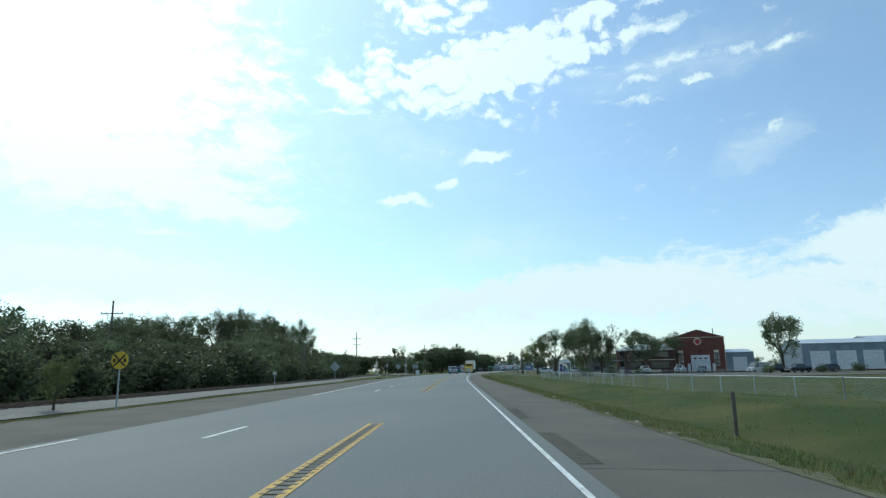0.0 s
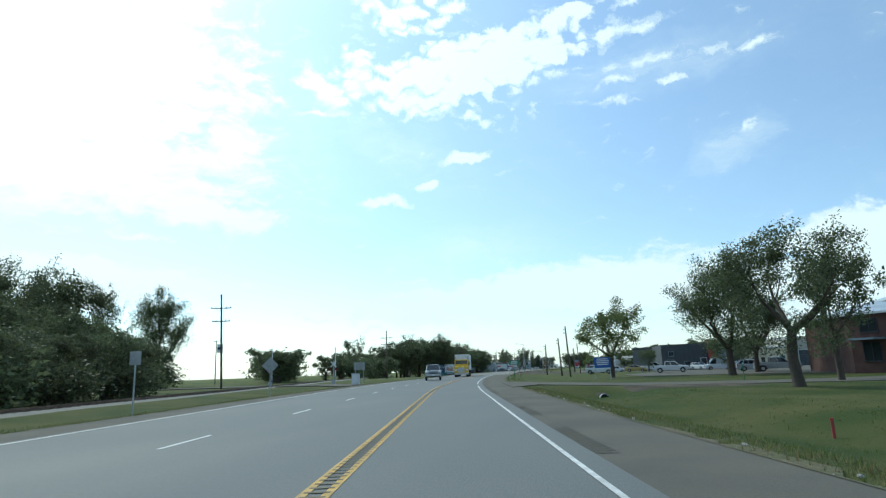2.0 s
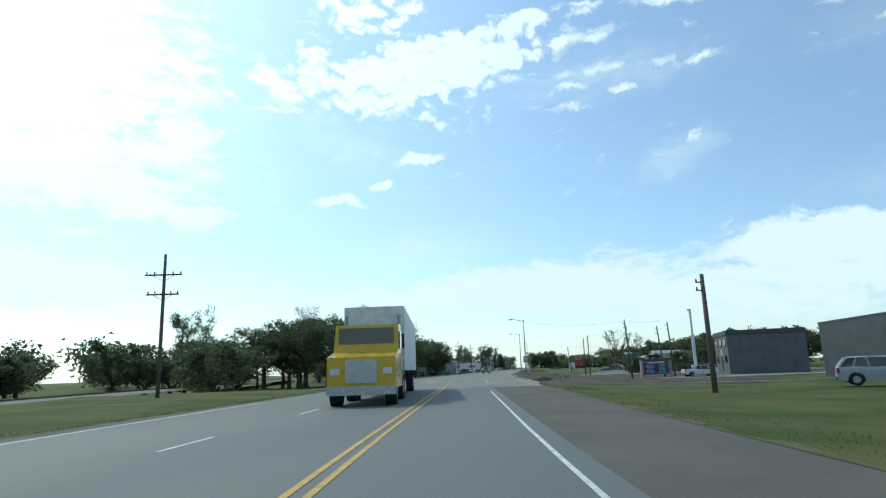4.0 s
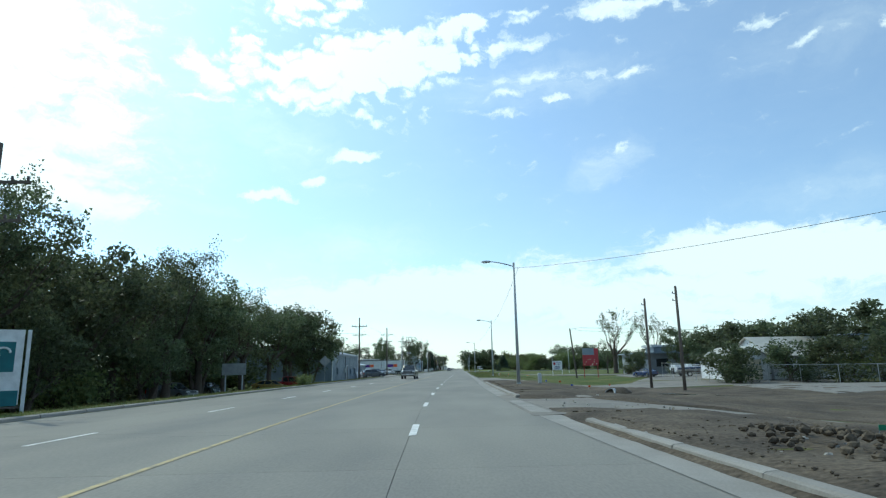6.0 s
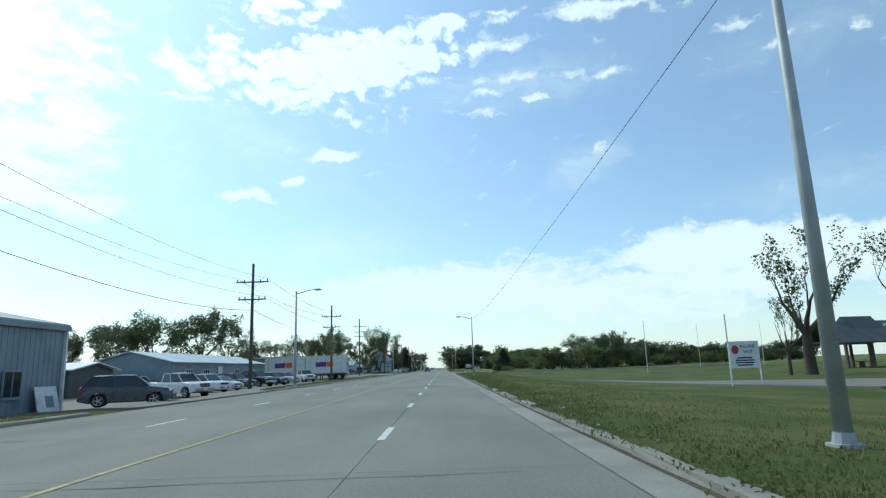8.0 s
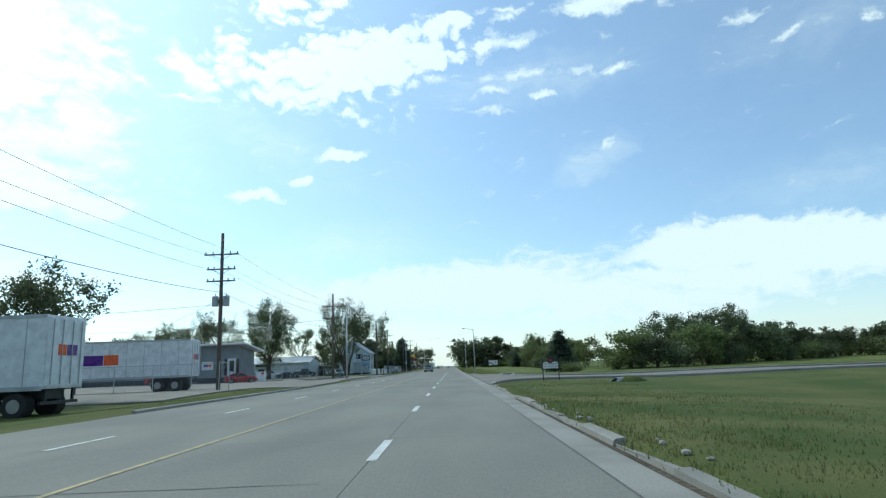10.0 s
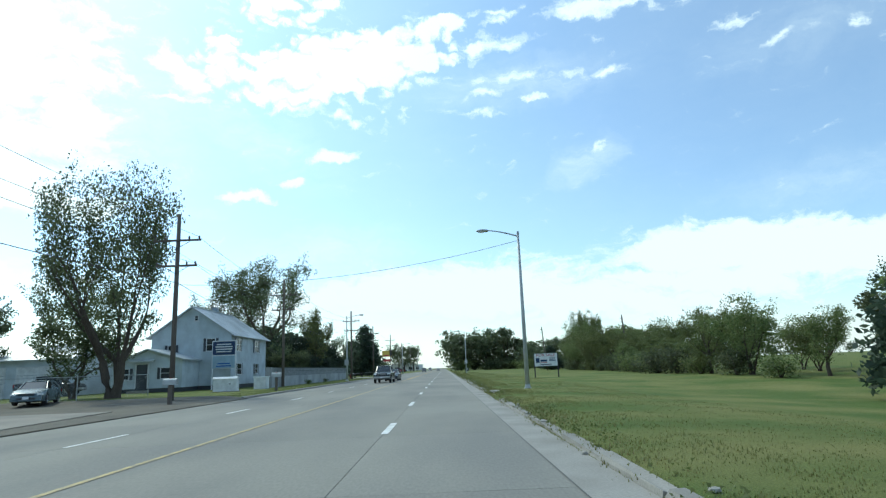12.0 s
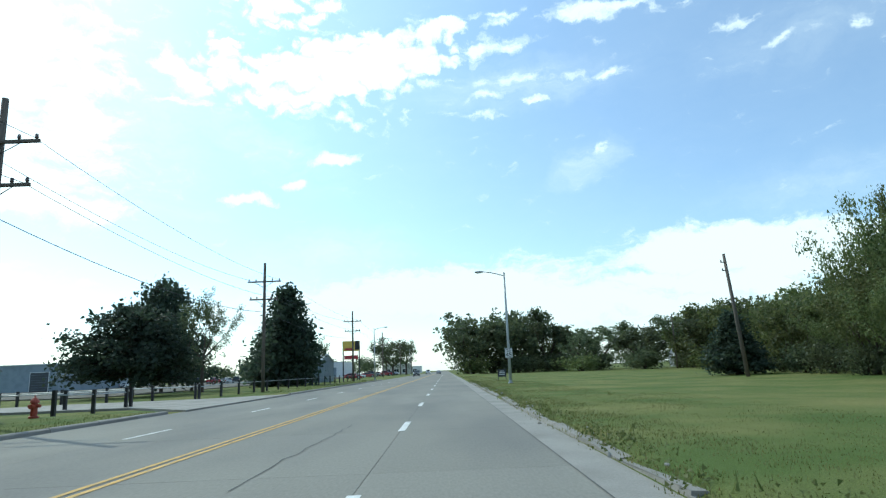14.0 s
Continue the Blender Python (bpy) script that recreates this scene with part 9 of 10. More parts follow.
def mailbox(x, y, rz=90):
    t = thing("mailbox", x, y, ground_z(x, y), rz, "weathered grey mailbox on a stout post", "mailbox")
    part("post", boxed(0, 0, 0.4, 0.14, 0.14, 0.84), POLE_WOOD, t)
    bm = bmesh.new()
    arc = [(0.13 * math.cos(a), 1.0 + 0.1 * math.sin(a)) for a in [math.pi * i / 8 for i in range(9)]]
    prism(bm, [(0.13, 0.84)] + arc + [(-0.13, 0.84)], "y", -0.27, 0.27)
    b = part("box", bm, GALV, t)
    part("door", boxed(0, -0.275, 0.95, 0.22, 0.015, 0.18), SIGN_BACK, b)
    part("flag", boxed(0.14, 0.05, 1.05, 0.012, 0.05, 0.16), RED_PRINT, b)


mailbox(-10.2, 479.2)
mailbox(-11.1, 466.5)

# long building beyond the lawn, and the far lots
t = hall("warehouse", -102.0, -71.0, 622.0, 650.0, 5.0, GREY_METAL, ROOF_METAL, "long grey warehouse beyond the lawn")
leaf_door(t, 12.0, 0, 0, 3.4, 3.6, DARK_CLAD, "roller_door", ribs=8)
t = hall("warehouse", -58.0, -38.0, 735.0, 760.0, 5.5, SIGN_WHITE, ROOF_METAL, "long pale warehouse beside the far road")
for x in (-6, 0, 6):
    leaf_door(t, x, 0, 0, 3.4, 3.6, GREY_METAL, "roller_door", ribs=8)
t = hall("shop_building", -30.0, -17.0, 800.0, 815.0, 4.5, TAN_METAL, ROOF_METAL, "pale shop building beside the far road")
for x in (-4, 0, 4):
    window(t, x, 0, 1.6, 2.2, 1.8, bars_x=1, bars_z=0)
t = hall("shop_building", -34.0, -16.0, 900.0, 920.0, 4.2, SIGN_WHITE, PALE_BLUE, "white shop with a blue roof edge far off")
for x in (-5, 0, 5):
    window(t, x, 0, 1.6, 2.6, 1.8, bars_x=1, bars_z=0)
t = shed("small_shed", 47.8, 632.0, 0, 5.0, 4.0, 2.2, 3.0, SIGN_WHITE, ROOF_METAL, "small pale shed among the trees", ribs=False)
leaf_door(t, 0, -2.0, 0, 1.6, 1.9, GREY_METAL)
t = shed("metal_shed", -21.5, 600.0, 0, 8.0, 10.0, 3.0, 4.0, GREY_METAL, ROOF_METAL, "grey shed far along the street", over=0.15)

# fences
chain_fence("chain_fence", [(50.5, 16.0), (46.6, 27.0), (40.2, 41.0), (36.9, 52.0), (33.9, 63.0), (31.6, 75.0), (29.4, 84.7)], 0.85, "low galvanised chain-link fence along the ditch", gap=2.4)
chain_fence("chain_fence", [(29.4, 85.0), (33.0, 86.0), (45.0, 90.0), (60.0, 95.0)], 0.85, "low galvanised chain-link fence across the lawn", gap=2.4)
chain_fence("chain_fence", [(-13.9, 404.0), (-14.5, 407.3), (-24.0, 406.2), (-34.0, 405.0)], 1.75, "tall chain-link yard fence with an open gateway", gap=2.6)
chain_fence("chain_fence", [(-26.5, 452.0), (-21.5, 470.0), (-18.5, 480.0)], 1.3, "chain-link fence behind the car park", gap=2.6)
chain_fence("chain_fence", [(24.2, 299.0), (25.4, 288.5), (32.0, 284.0), (41.0, 281.5)], 1.7, "tall chain-link fence before the dark trees", gap=3.0)
chain_fence("chain_fence", [(19.5, 480.0), (21.0, 505.0), (21.6, 522.0)], 1.5, "rusty chain-link fence at the edge of the trees", gap=3.0, metal=RAIL)
# ---- vehicles on the road ----
SILVER, GREY, BLACKISH, CARWHITE, CARRED, CARBLUE, TEALGREY, GOLD = (0.34, 0.36, 0.38), (0.13, 0.14, 0.15), (0.018, 0.02, 0.023), (0.62, 0.63, 0.64), (0.27, 0.025, 0.03), (0.03, 0.05, 0.13), (0.075, 0.11, 0.125), (0.36, 0.26, 0.08)
car("pickup", (0.20, 0.22, 0.24), 2.0, 146.0, 14, "silver-grey pickup truck driving along the road", size=1.25)
car("pickup", (0.006, 0.0075, 0.0095), -5.25, 295.5, -1, "dark grey lifted pickup truck in the far lane", size=1.05)
car("pickup", (0.014, 0.022, 0.024), -5.0, 494.6, -1, "dark green-black pickup truck with chrome front bumper", size=0.98)
car("sedan", (0.012, 0.016, 0.024), -5.0, 503.3, -1, "dark blue-black sedan in the far lane", size=1.03)
car("suv", (0.05, 0.055, 0.06), -6.3, 640.0, 0, "dark car far along the street", group="far traffic")
car("sedan", SILVER, -2.2, 690.0, 180, "silver car far along the street", group="far traffic")
car("pickup", CARWHITE, -6.2, 720.0, 0, "white pickup truck far along the street", group="far traffic")
# lorry with a yellow cab
t = thing("semi_truck", centre(173) - 2.0, 173.0, 0, 9, "yellow lorry cab with a long white trailer", "lorry")
bm = bmesh.new()
prism(bm, [(-3.2, 0.55), (-3.2, 1.55), (-1.9, 1.75), (-1.4, 2.7), (0.3, 2.8), (0.3, 0.55)], "x", -1.1, 1.1)
cab = part("cab", bm, paint((0.62, 0.40, 0.02)), t)
part("windscreen", boxed(0, -1.72, 2.2, 1.9, 0.08, 0.75), GLASS, cab)
for sx in (-1.12, 1.12):
    part("side_window", boxed(sx, -0.9, 2.15, 0.04, 0.8, 0.6), GLASS, cab)
    part("mirror", boxed(sx * 1.12, -1.5, 2.1, 0.1, 0.1, 0.5), DARK_METAL, cab)
    part("headlight", boxed(sx * 0.75, -3.22, 1.1, 0.3, 0.06, 0.2), LENS, cab)
    part("exhaust", tubed([(sx * 0.9, 0.45, 0.8), (sx * 0.9, 0.45, 3.2)], 0.07, 8), RIM, cab)
part("grille", boxed(0, -3.22, 1.1, 1.0, 0.05, 0.75), RIM, cab)
part("bumper", boxed(0, -3.25, 0.5, 2.2, 0.2, 0.28), RIM, t)
part("chassis", boxed(0, 2.0, 0.75, 0.9, 9.0, 0.25), DARK_METAL, t)
part("trailer_box", boxed(0, 7.0, 2.35, 2.35, 12.0, 2.5, bevel=0.03), SIGN_WHITE, t)
part("trailer_frame", boxed(0, 9.0, 0.95, 1.0, 8.0, 0.3), DARK_METAL, t)
for wy in (-2.4, 1.2, 2.3, 10.6, 11.7):
    for sx in (-1, 1):
        w = part("wheel", tubed([(sx * 0.72, wy, 0.46), (sx * 1.08, wy, 0.46)], 0.46, 16), RUBBER, t)
        part("rim", tubed([(sx * 1.0, wy, 0.46), (sx * 1.09, wy, 0.46)], 0.25, 12), RIM, w)

# ---- parked cars ----
def parked(kind, colour, x, y, rz, label, group="parked cars", size=1.0):
    return car(kind, colour, x, y, rz, label, group=group, size=size, z=ground_z(x, y) + 0.05)


G1 = "cars parked by the brick hall"
parked("suv", GREY, 41.6, 122, 15, "dark grey car parked near the brick hall", G1)
parked("pickup", CARWHITE, 44.9, 118, 8, "white pickup truck parked near the brick hall", G1)
parked("pickup", CARWHITE, 51.7, 124, -20, "white pickup truck parked before the brick hall", G1)
parked("suv", TEALGREY, 55.2, 122, -15, "blue-grey car parked before the brick hall", G1)
parked("pickup", BLACKISH, 69.0, 114, -60, "black pickup truck parked in the yard", G1)
parked("suv", BLACKISH, 73.3, 114, -80, "black car parked in the yard", G1)
parked("van", CARWHITE, 65.2, 124, -60, "white van parked in the yard", G1)
parked("pickup", BLACKISH, 66.7, 118, -70, "dark pickup truck parked in the yard", G1)
G2 = "cars in the trade lot"
parked("van", CARWHITE, 40.5, 180, -90, "white panel van parked in the lot", G2, 1.0)
parked("pickup", SILVER, 43.6, 174, -80, "silver pickup truck parked in the lot", G2)
parked("suv", BLACKISH, 43.9, 182, -85, "dark car parked in the lot", G2)
parked("pickup", CARWHITE, 21.9, 172, 75, "white pickup truck parked in the lot", G2)
parked("suv", SILVER, 21.5, 181, 70, "silver car parked in the lot", G2)
parked("pickup", CARWHITE, 31.0, 184, 80, "white pickup truck parked in the lot", G2)
parked("sedan", GOLD, 27.8, 180, 80, "yellow-gold sedan parked in the lot", G2)
parked("suv", CARWHITE, 39.3, 190, 30, "white car parked beside the dark shop", G2)
parked("pickup", CARWHITE, 30.7, 160, 80, "white pickup truck parked in the lot", G2)
parked("suv", SILVER, 38.6, 152, 85, "silver car parked beside the lawn", G2)
parked("pickup", SILVER, 39.5, 146, 80, "pale pickup truck parked beside the lawn", G2)
G3 = "cars beside the dirt works"
parked("pickup", CARWHITE, 27.0, 233.5, 100, "white pickup truck parked on the pale yard", G3)
parked("suv", CARWHITE, 38.1, 268, 80, "white car parked on the gravel yard", G3)
parked("suv", GREY, 46.0, 262.0, 70, "grey car parked on the gravel yard", G3)
parked("sedan", CARBLUE, 22.8, 301.2, -152, "dark blue sports sedan parked on gravel", G3, 0.88)
# junk cars under the trees
G4 = "old cars under the trees"
parked("pickup", CARRED, -17.4, 290.5, 80, "old red pickup truck under the trees", G4, 0.95)
parked("sedan", GOLD, -18.3, 286.6, 75, "old yellow sedan under the trees", G4)
parked("sedan", TEALGREY, -22.5, 281.5, 60, "old blue-grey sedan under the trees", G4)
parked("suv", GREY, -20.5, 270.5, 80, "old grey car under the trees", G4)
# the carrier's car park
G5 = "cars in the roadside car park"
parked("suv", (0.055, 0.065, 0.08), -13.2, 322.0, 112, "dark blue-grey crossover at the kerb", G5)
parked("pickup", CARWHITE, -15.6, 332.6, 62, "white crew-cab pickup truck in the car park", G5)
parked("suv", CARWHITE, -16.2, 338.4, 62, "white car in the car park", G5)
parked("sedan", SILVER, -16.5, 342.0, 62, "silver sedan in the car park", G5)
parked("suv", BLACKISH, -17.0, 346.6, 62, "black car in the car park", G5)
parked("pickup", BLACKISH, -17.2, 352.0, 62, "black pickup truck in the car park", G5)
parked("suv", BLACKISH, -17.0, 357.5, 62, "black car in the car park", G5)
parked("suv", SILVER, -17.2, 363.0, 60, "silver car in the car park", G5)
parked("pickup", CARWHITE, -16.6, 370.0, 30, "white pickup truck near the trailers", G5)
parked("suv", CARWHITE, -24.5, 345.5, 70, "white car before the low building", G5)
parked("sedan", SILVER, -22.5, 327.0, 95, "silver sedan beside the carport", G5)
parked("suv", BLACKISH, -27.5, 331.0, 95, "black car beside the carport", G5)
# forecourt and side street
G6 = "cars by the office"
parked("sedan", CARRED, -23.6, 435.8, 112, "bright red sedan before the grey office", G6)
parked("suv", CARRED, -33.5, 438.0, 95, "dark red car before the grey office", G6)
parked("sedan", TEALGREY, -19.2, 470.5, 20, "blue-grey sedan at the car park exit", G6)
parked("pickup", CARWHITE, -33.5, 479.5, 100, "white pickup truck before the garages", G6)
parked("sedan", BLACKISH, -27.0, 468.5, 100, "black sedan in the side car park", G6)
parked("pickup", BLACKISH, -28.5, 486.0, 95, "black pickup truck before the garages", G6)
parked("suv", SILVER, -38.0, 482.5, 80, "silver car before the garages", G6)
parked("pickup", SILVER, -40.5, 477.0, 80, "silver pickup truck before the garages", G6)
# far lots beyond the lawn
vr = random.Random(9)
TINTS = [CARWHITE, SILVER, GREY, BLACKISH, CARRED, CARBLUE, CARWHITE]
NAMES = ["white", "silver", "grey", "black", "red", "blue", "white"]
for i in range(14):
    k = vr.randrange(7)
    parked(vr.choice(("sedan", "suv", "pickup")), TINTS[k], -46 - 3.0 * i + vr.uniform(-0.3, 0.3), 646 + vr.uniform(-2, 2), vr.uniform(160, 200), NAMES[k] + " vehicle in the far lot", "cars in the far lot")
for i in range(16):
    k = vr.randrange(7)
    parked(vr.choice(("sedan", "suv", "pickup")), TINTS[k], -17.5 - vr.uniform(0, 2.5), 628 + 7.0 * i, vr.uniform(70, 110), NAMES[k] + " vehicle parked along the far street", "cars along the far street")

# speedboat on its trailer
t = thing("boat", 29.0, 302.6, ground_z(29.0, 302.6), 98, "white and navy speedboat with a low windscreen", "boat")
rings = []
for y, w, zk, zd in ((-2.9, 0.05, 0.95, 1.25), (-2.2, 0.55, 0.72, 1.28), (-1.2, 0.92, 0.58, 1.28), (0.5, 1.02, 0.52, 1.22), (2.4, 0.98, 0.52, 1.15)):
    half = [(0.0, zk), (w * 0.75, zk + 0.18), (w, zk + 0.36), (w * 0.96, zd)]
    rings.append([(x, y, z) for x, z in half] + [(-x, y, z) for x, z in half[:0:-1]])
hull_ob = part("hull", loft(bmesh.new(), rings), SIGN_WHITE, t)
for sx in (-1, 1):
    part("stripe", tubed([(sx * 0.58, -2.2, 1.06), (sx * 0.945, -1.2, 1.05), (sx * 1.03, 0.5, 1.0), (sx * 0.99, 2.4, 0.96)], [0.05, 0.11, 0.13, 0.13], 6), NAVY, hull_ob)
    part("windscreen", boxed(sx * 0.5, -0.65, 1.42, 0.9, 0.04, 0.36, rz=sx * -28), GLASS, t)
    part("seat", boxed(sx * 0.45, 0.6, 1.3, 0.5, 0.5, 0.4, bevel=0.06), WHITE, t)
part("cockpit_floor", boxed(0, 0.9, 1.16, 1.5, 2.6, 0.05), PLASTIC, t)
part("engine_cover", boxed(0, 2.1, 1.3, 1.2, 0.7, 0.3, bevel=0.06), WHITE, t)
part("drive_leg", boxed(0, 2.55, 0.7, 0.25, 0.35, 0.7, bevel=0.04), BLACK, t)
t = thing("boat_trailer", 29.0, 302.6, ground_z(29.0, 302.6), 98, "galvanised boat trailer under a speedboat", "trailer")
for sx in (-0.6, 0.6):
    part("frame_rail", boxed(sx, 0, 0.45, 0.08, 5.0, 0.1), GALV, t)
    part("bunk", boxed(sx, 0.3, 0.56, 0.12, 3.6, 0.14), POLE_WOOD, t)
    w = part("wheel", tubed([(sx * 1.45, 0.9, 0.31), (sx * 1.8, 0.9, 0.31)], 0.31, 16), RUBBER, t)
    part("rim", tubed([(sx * 1.7, 0.9, 0.31), (sx * 1.81, 0.9, 0.31)], 0.19, 12), RIM, w)
part("axle", tubed([(-0.95, 0.9, 0.31), (0.95, 0.9, 0.31)], 0.04, 8), DARK_METAL, t)
part("axle_mount", boxed(0, 0.9, 0.38, 1.3, 0.1, 0.16), DARK_METAL, t)
part("drawbar", boxed(0, -3.2, 0.42, 0.1, 1.6, 0.1), GALV, t)
part("crossbeam", boxed(0, -2.45, 0.45, 1.3, 0.1, 0.1), GALV, t)
part("jockey_wheel", tubed([(0, -3.8, -0.02), (0, -3.8, 0.5)], 0.05, 8), DARK_METAL, t)
# ---- walls, posts and small street things ----
wall = thing("boundary_wall", 0, 0, label="grey concrete block boundary wall, whitewashed below", category="wall", kind="structure")
WALL_A, WALL_B = Vector((-13.3, 488.6, 0)), Vector((-13.5, 528.0, 0))
wd = (WALL_B - WALL_A).normalized()
wl = (WALL_B - WALL_A).length
course = 0.2
core = boxed(0, wl / 2, 0.35, 0.15, wl, 1.9)
ob = part("wall_core", core, GREY_BUILD, wall)
WANG = math.degrees(math.atan2(-wd.x, wd.y))
ob.matrix_basis = pose(WALL_A.x, WALL_A.y, 0, 0, 0, WANG)
low_face = part("rendered_base", boxed(0.085, wl / 2, 0.35, 0.03, wl, 1.15), WHITEWASH, wall, "whitewashed patchy lower wall")
low_face.matrix_basis = pose(WALL_A.x, WALL_A.y, 0, 0, 0, WANG)
bm = boxed(0, 0, 0, 0.19, 0.385, 0.186, bevel=0.006)
me = bpy.data.meshes.new("block")
bm.to_mesh(me)
bm.free()
me.materials.append(BLOCK)
br = random.Random(4)
for c in range(3):
    k = 0
    y = 0.2 + (0.2 if c % 2 else 0)
    while y < wl - 0.1:
        b = new("block", me)
        p = WALL_A + wd * y
        b.matrix_basis = pose(p.x + br.uniform(-0.004, 0.004), p.y, 1.03 + c * course, 0, 0, WANG)
        b.parent = wall
        y += 0.4
cap = part("coping", boxed(0, wl / 2, 1.565, 0.27, wl + 0.1, 0.07, bevel=0.008), BLOCK, wall)
cap.matrix_basis = pose(WALL_A.x, WALL_A.y, 0, 0, 0, WANG)
pier = part("end_pier", boxed(0, -0.22, 0.75, 0.42, 0.42, 1.75, bevel=0.01), BLOCK, wall)
pier.matrix_basis = pose(WALL_A.x, WALL_A.y, 0, 0, 0, WANG)

# fire hydrant
t = thing("fire_hydrant", -13.2, 529.4, ground_z(-13.2, 529.4), 0, "faded red fire hydrant on the grass", "hydrant")
part("barrel", tubed([(0, 0, -0.05), (0, 0, 0.06), (0, 0, 0.07), (0, 0, 0.48)], [0.15, 0.15, 0.10, 0.10], 14), HYDRANT, t)
part("bonnet", tubed([(0, 0, 0.48), (0, 0, 0.5), (0, 0, 0.56), (0, 0, 0.63), (0, 0, 0.65)], [0.14, 0.14, 0.12, 0.06, 0.03], 14), HYDRANT, t)
part("nozzle", tubed([(-0.19, 0, 0.38), (0.19, 0, 0.38)], 0.055, 10), HYDRANT, t)
part("pumper_nozzle", tubed([(0, 0, 0.36), (0, -0.2, 0.36)], 0.075, 12), HYDRANT, t)
part("stem_nut", tubed([(0, 0, 0.64), (0, 0, 0.71)], 0.025, 5), HYDRANT, t)

# dark post and rail fence along the lawn
fence = thing("post_fence", 0, 0, label="dark timber posts with a thin rail along the lawn", category="fence")
y = 531.0
pts = []
while y < 604:
    if not 536.5 < y < 541.5:
        x = -13.6 + (0.25 if y > 545 else 0)
        z = ground_z(x, y)
        part("post", boxed(x, y, z + 0.42, 0.12, 0.12, 0.96, rz=br.uniform(-8, 8)), BLACK, fence)
        pts.append((x, y, z))
    y += 3.1 if y > 542 else 2.4
for a, b in zip(pts[:-1], pts[1:]):
    if b[1] - a[1] < 4:
        part("rail", tubed([(a[0], a[1], a[2] + 0.72), (b[0], b[1], b[2] + 0.72)], 0.02, 5), GALV, fence)
for (x0, y0), (x1, y1) in (((-13.6, 536.2), (-32.0, 534.0)), ((-13.4, 543.0), (-32.0, 545.0))):
    fence = thing("post_fence", 0, 0, label="dark timber posts with a pale rail beside the drive", category="fence")
    for i in range(8):
        x, y = x0 + (x1 - x0) * i / 7, y0 + (y1 - y0) * i / 7
        part("post", boxed(x, y, ground_z(x, y) + 0.42, 0.12, 0.12, 0.96), BLACK, fence)
        if i:
            part("rail", tubed([(px, py, ground_z(px, py) + 0.76), (x, y, ground_z(x, y) + 0.76)], 0.03, 5), GALV, fence)
        px, py = x, y

# wheel stops on the forecourt
stop_t = None
for i, (x, y, rz) in enumerate(((-14.2, 430.5, 4), (-13.6, 434.2, 2), (-12.8, 438.0, 3), (-16.8, 437.6, 0), (-15.6, 441.5, 5), (-14.6, 445.0, 3), (-20.0, 436.5, 2))):
    z = ground_z(x, y) + 0.07
    if stop_t is None:
        stop_t = thing("wheel_stop", x, y, z, rz + 90, "low grey concrete wheel stop on the forecourt", "wheel stop", "wheel stops")
        bm = bmesh.new()
        prism(bm, [(-0.09, -0.06), (0.09, -0.06), (0.06, 0.1), (-0.06, 0.1)], "y", -0.9, 0.9)
        part("bar", bm, CONCRETE, stop_t)
        for s in (-0.7, 0.7):
            part("anchor", tubed([(0, s, 0.08), (0, s, 0.11)], 0.02, 6), RAIL, stop_t)
    else:
        copy_thing(stop_t, pose(x, y, z, 0, 0, rz + 90))
t = thing("ice_box", -22.1, 438.2, ground_z(-22.1, 438.2), 4, "white steel locker standing before the office", "locker")
part("body", boxed(0, 0, 0.6, 0.9, 0.7, 1.2, bevel=0.03), SIGN_WHITE, t)
part("door", boxed(-0.2, -0.36, 0.6, 0.4, 0.02, 1.0), WHITE, t)
part("label_plate", boxed(0.25, -0.36, 1.0, 0.3, 0.02, 0.25), RED_PRINT, t)

# ---- grass: blades standing along the verges ----


def verge(name, stretches, mat, seed, label):
    """Blades in tufts over stretches (y0, y1, side, near, far, tufts a square metre, height)."""
    r = np.random.RandomState(seed)
    V = []
    for y0, y1, side, d0, d1, dens, hh in stretches:
        n = int((y1 - y0) * (d1 - d0) * dens)
        ys = r.uniform(y0, y1, n)
        ds = d0 + (d1 - d0) * r.uniform(0, 1, n) ** 1.2
        patch = np.array([2.4 * noise.noise(Vector((y * 0.45, d * 0.7, seed))) + 1.6 * noise.noise(Vector((y * 1.9, d * 1.9, seed + 9))) for y, d in zip(ys, ds)]) + r.normal(size=n) * 0.5
        for y, d, q in zip(ys, ds, patch):
            if q < -0.9:
                continue
            u = right_edge(y) + d if side > 0 else left_edge(y) - d
            p = on_road(u, y)
            z = ground_height(u, y)
            h0 = hh * (0.75 + 0.22 * q) * r.uniform(0.7, 1.3)
            for k in range(4):
                a = r.uniform(0, 6.283)
                ox, oy = r.normal() * 0.07, r.normal() * 0.07
                w = 0.007 + 0.045 * h0
                lean = r.uniform(0.1, 0.7) * h0
                hb = h0 * r.uniform(0.6, 1.1)
                ca, sa = math.cos(a), math.sin(a)
                V.append((p.x + ox - sa * w, p.y + oy + ca * w, z - 0.01))
                V.append((p.x + ox + sa * w, p.y + oy - ca * w, z - 0.01))
                V.append((p.x + ox + ca * lean, p.y + oy + sa * lean, z + hb))
    F = [(i, i + 1, i + 2) for i in range(0, len(V), 3)]
    tagged(raw(name, V, F, mat), label, "grass", kind="stuff")


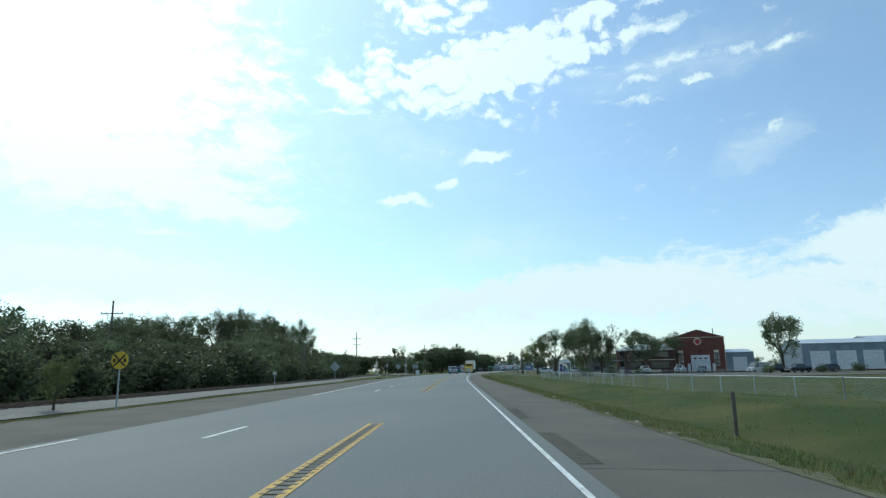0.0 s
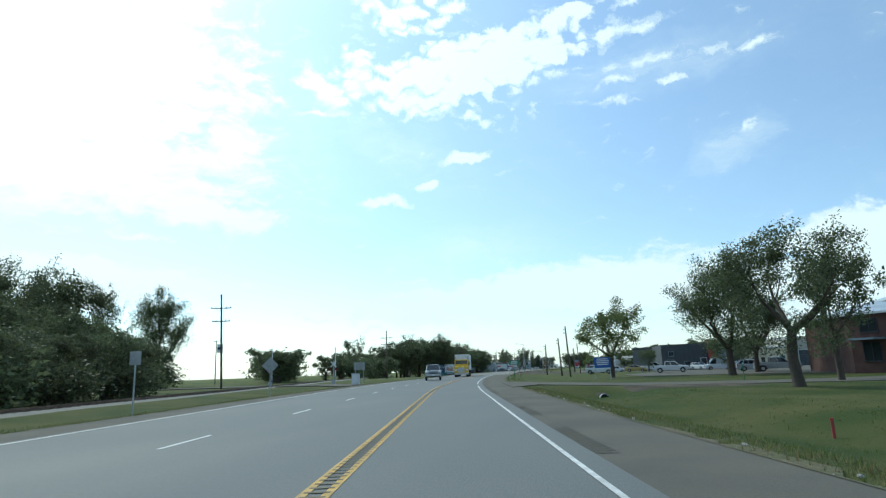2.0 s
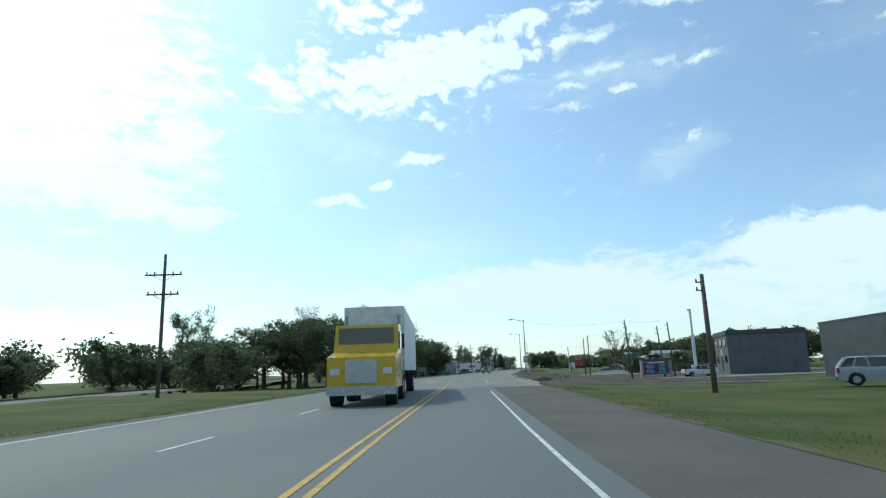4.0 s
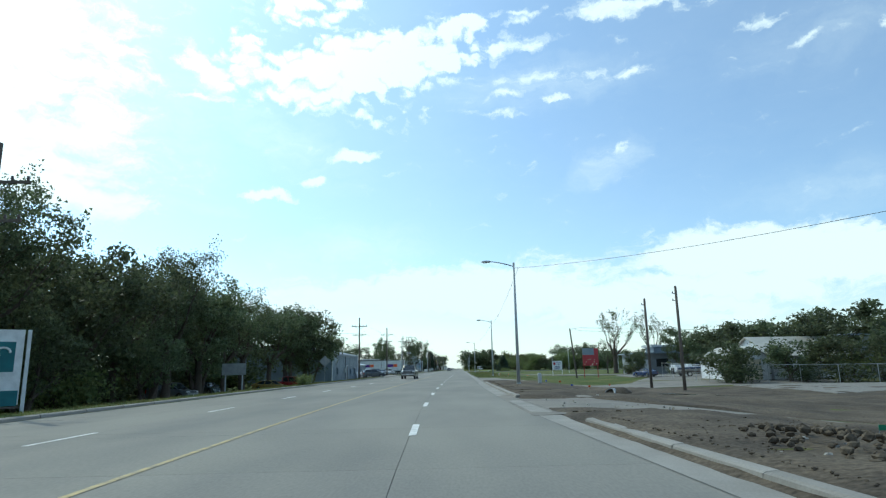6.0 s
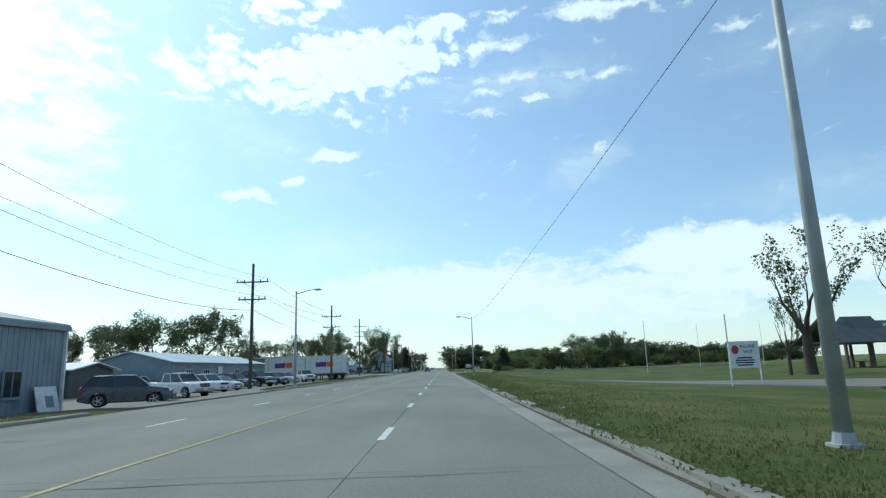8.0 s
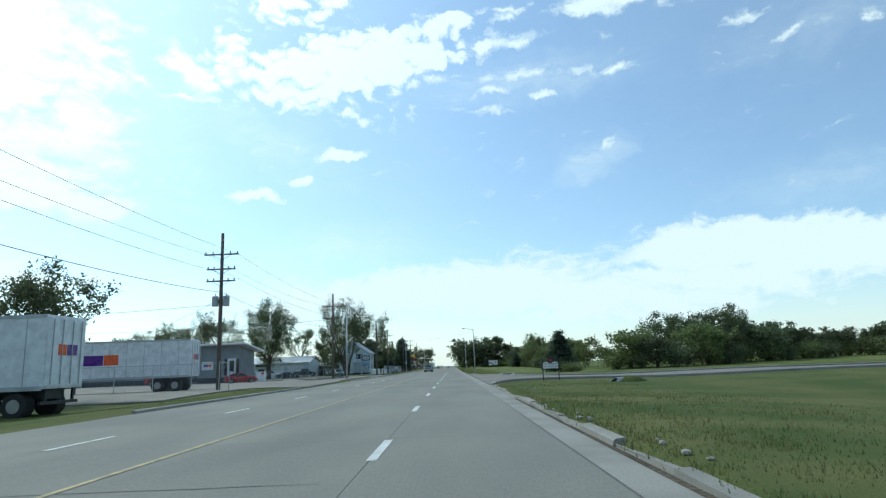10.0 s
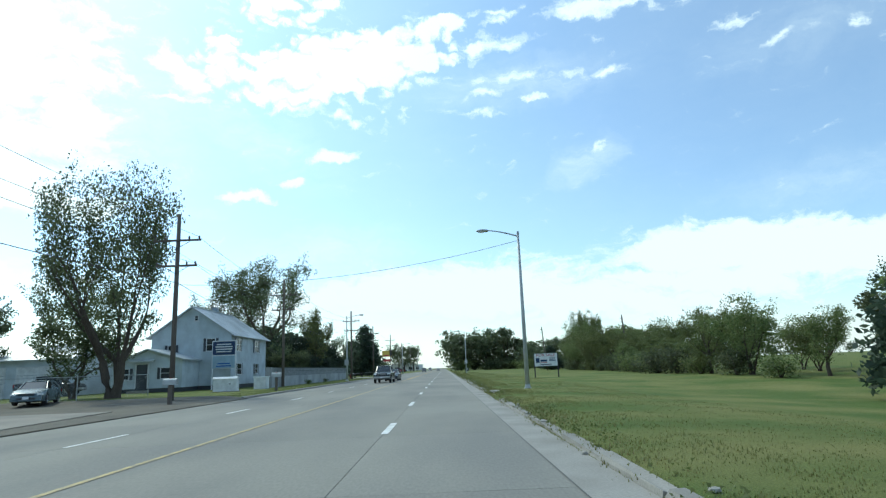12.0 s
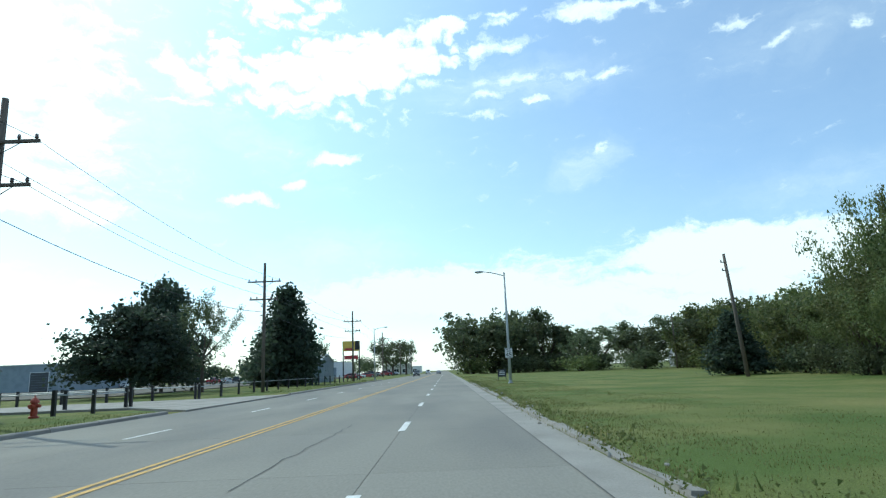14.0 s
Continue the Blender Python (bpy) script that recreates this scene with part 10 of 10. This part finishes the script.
verge("verge_grass", [
    (4, 108, 1, 0.1, 2.2, 40, 0.07), (4, 108, 1, 2.2, 9.0, 12, 0.06), (108, 190, 1, 0.2, 2.0, 14, 0.06),
    (4, 190, -1, 0.1, 2.5, 12, 0.08), (192, 292, -1, 0.25, 2.2, 30, 0.07), (292, 315, -1, 0.25, 1.6, 24, 0.07), (334, 379, -1, 0.25, 2.0, 24, 0.07), (387, 407, -1, 0.25, 3.0, 24, 0.06),
    (293, 386, 1, 0.1, 2.0, 56, 0.055), (293, 386, 1, 2.0, 7.0, 18, 0.045), (384, 399, 1, 0.3, 6.0, 24, 0.04),
    (472, 530, -1, 0.25, 3.0, 26, 0.055), (547, 600, -1, 0.25, 4.0, 12, 0.06)], BLADES, 5, "mown and ragged green grass along the road")
verge("sunburnt_grass", [(432, 530, 1, 0.05, 1.6, 110, 0.036), (432, 530, 1, 1.6, 5.5, 46, 0.026), (530, 560, 1, 0.05, 4.0, 40, 0.035), (545, 600, 1, 0.25, 3.0, 16, 0.05)], LATE_BLADES, 8, "sunburnt mown grass beside the chipped kerb")
verge("dry_grass", [
    (4, 108, 1, 0.0, 1.0, 14, 0.09), (4, 190, -1, 0.1, 1.5, 8, 0.08), (293, 386, 1, 0.15, 5.0, 6, 0.09), (384, 400, 1, 0.15, 0.7, 30, 0.05), (432, 560, 1, 0.05, 0.6, 26, 0.05),
    (192, 315, -1, 0.15, 1.6, 9, 0.09), (217, 268, 1, 0.3, 9.0, 1.0, 0.07)], DRY, 6, "dry yellow grass stems along the road edge")
verge("kerb_weeds", [(300, 386, 1, 0.1, 0.5, 7, 0.16), (458, 560, 1, 0.1, 0.5, 5, 0.15), (240, 300, -1, 0.2, 0.8, 5, 0.15), (472, 530, -1, 0.2, 0.6, 4, 0.12)], BLADES, 7, "taller weeds growing along the kerb")
# low leafy weeds creeping over the kerb
wr = np.random.RandomState(14)
cs, ss = [], []
for k in range(620):
    y = wr.uniform(292, 352) if k < 400 else wr.uniform(432, 560)
    d = abs(wr.normal()) * (0.75 if k < 400 else 0.3) - 0.02
    q = on_road(right_edge(y) + 0.1 + d, y)
    m = 26
    spread = wr.uniform(0.08, 0.2)
    cs.append(np.array([q.x, q.y, 0.09 + ground_height(right_edge(y) + 0.1 + d, y) * 0.5]) + wr.normal(size=(m, 3)) * np.array([spread, spread, 0.028]))
    ss.append(wr.uniform(0.5, 1.2, m) * 0.03)
tagged(quads("creeping_weeds", np.concatenate(cs), np.concatenate(ss), 0.9, BLADES, None, 15, n=3), "low leafy weeds creeping over the kerb", "weeds", kind="stuff")
# weed clumps
for x, y, h in ((-10.9, 270.5, 0.7), (-11.3, 273.0, 0.5), (-12.8, 500.0, 0.35), (-12.9, 509.0, 0.3)):
    shrub(x, y, h, 1.0, 1, "ragged roadside weed clump")
# scrap on the far verge
t = thing("tyre_scrap", *R(left_edge(86) - 1.2, 86)[:2], ground_z(*R(left_edge(86) - 1.2, 86)) + 0.06, 30, "black shred of tyre lying in the grass", "tyre scrap")
part("tread", tubed([(-0.35, 0, 0), (-0.1, 0.1, 0.08), (0.2, 0.05, 0.05), (0.4, -0.1, 0)], [0.04, 0.08, 0.07, 0.03], 6), RUBBER, t)

# standing water in the ditch
WATER = material("ditch_water", (0.05, 0.045, 0.035), 0.04, 0.1, 2, 10, spec=0.6)
pr = random.Random(12)
for name, cx, cy, a, b, rz in (("ditch_water_1", 9.7, 222.0, 1.5, 0.3, -28), ("ditch_water_2", 11.2, 256.0, 1.8, 0.35, -60)):
    gzz = ground_z(cx, cy)
    ring = []
    for i in range(28):
        th = 2 * math.pi * i / 28
        k = 1 + 0.25 * math.sin(3 * th + 1) + pr.uniform(-0.12, 0.12)
        x, y = a * k * math.cos(th), b * k * math.sin(th)
        c, sn = math.cos(math.radians(rz)), math.sin(math.radians(rz))
        ring.append((cx + x * c - y * sn, cy + x * sn + y * c, gzz + 0.075))
    tagged(raw(name, ring, [tuple(range(28))], WATER), "shallow still water in the dirt ditch", "puddle", kind="structure")

# clods of dug earth along the kerb and over the bare ground
cr = random.Random(31)
cv, cf = [], []
ico = bmesh.new()
bmesh.ops.create_icosphere(ico, subdivisions=1, radius=1)
ico_v = [v.co.copy() for v in ico.verts]
ico_f = [tuple(v.index for v in f.verts) for f in ico.faces]
ico.free()
for k in range(4200):
    y0, y1 = cr.choice(((189, 211), (217.5, 240), (217.5, 240), (249.5, 272), (249.5, 272)))
    y = cr.uniform(y0, y1)
    d = 0.35 + 9.0 * cr.random() ** 2.2
    u = right_edge(y) + d
    p = on_road(u, y)
    s = cr.uniform(0.006, 0.02) * (2.2 if cr.random() < 0.05 else 1)
    z = ground_height(u, y) + 0.06
    i = len(cv)
    for v in ico_v:
        w = v * s * cr.uniform(0.7, 1.25)
        cv.append((p.x + w.x * 1.3, p.y + w.y, z + w.z * 0.7))
    cf += [tuple(i + q for q in f) for f in ico_f]
for cx, cy, n in ((6.8, 198.3, 160), (5.0, 233.2, 120)):
    for k in range(n):
        a, q = cr.uniform(0, 6.28), cr.random() ** 0.7
        x, y = cx + math.cos(a) * q * 0.8, cy + math.sin(a) * q * 2.6
        s = cr.uniform(0.025, 0.08)
        i = len(cv)
        for v in ico_v:
            w = v * s * cr.uniform(0.7, 1.25)
            cv.append((x + w.x * 1.2, y + w.y, ground_z(x, y) + 0.06 + 0.16 * (1 - q) + w.z * 0.8))
        cf += [tuple(i + q2 for q2 in f) for f in ico_f]
tagged(raw("earth_clods", cv, cf, DIRT), "dark clods of dug earth lying beside the kerb", "earth clod", kind="stuff")
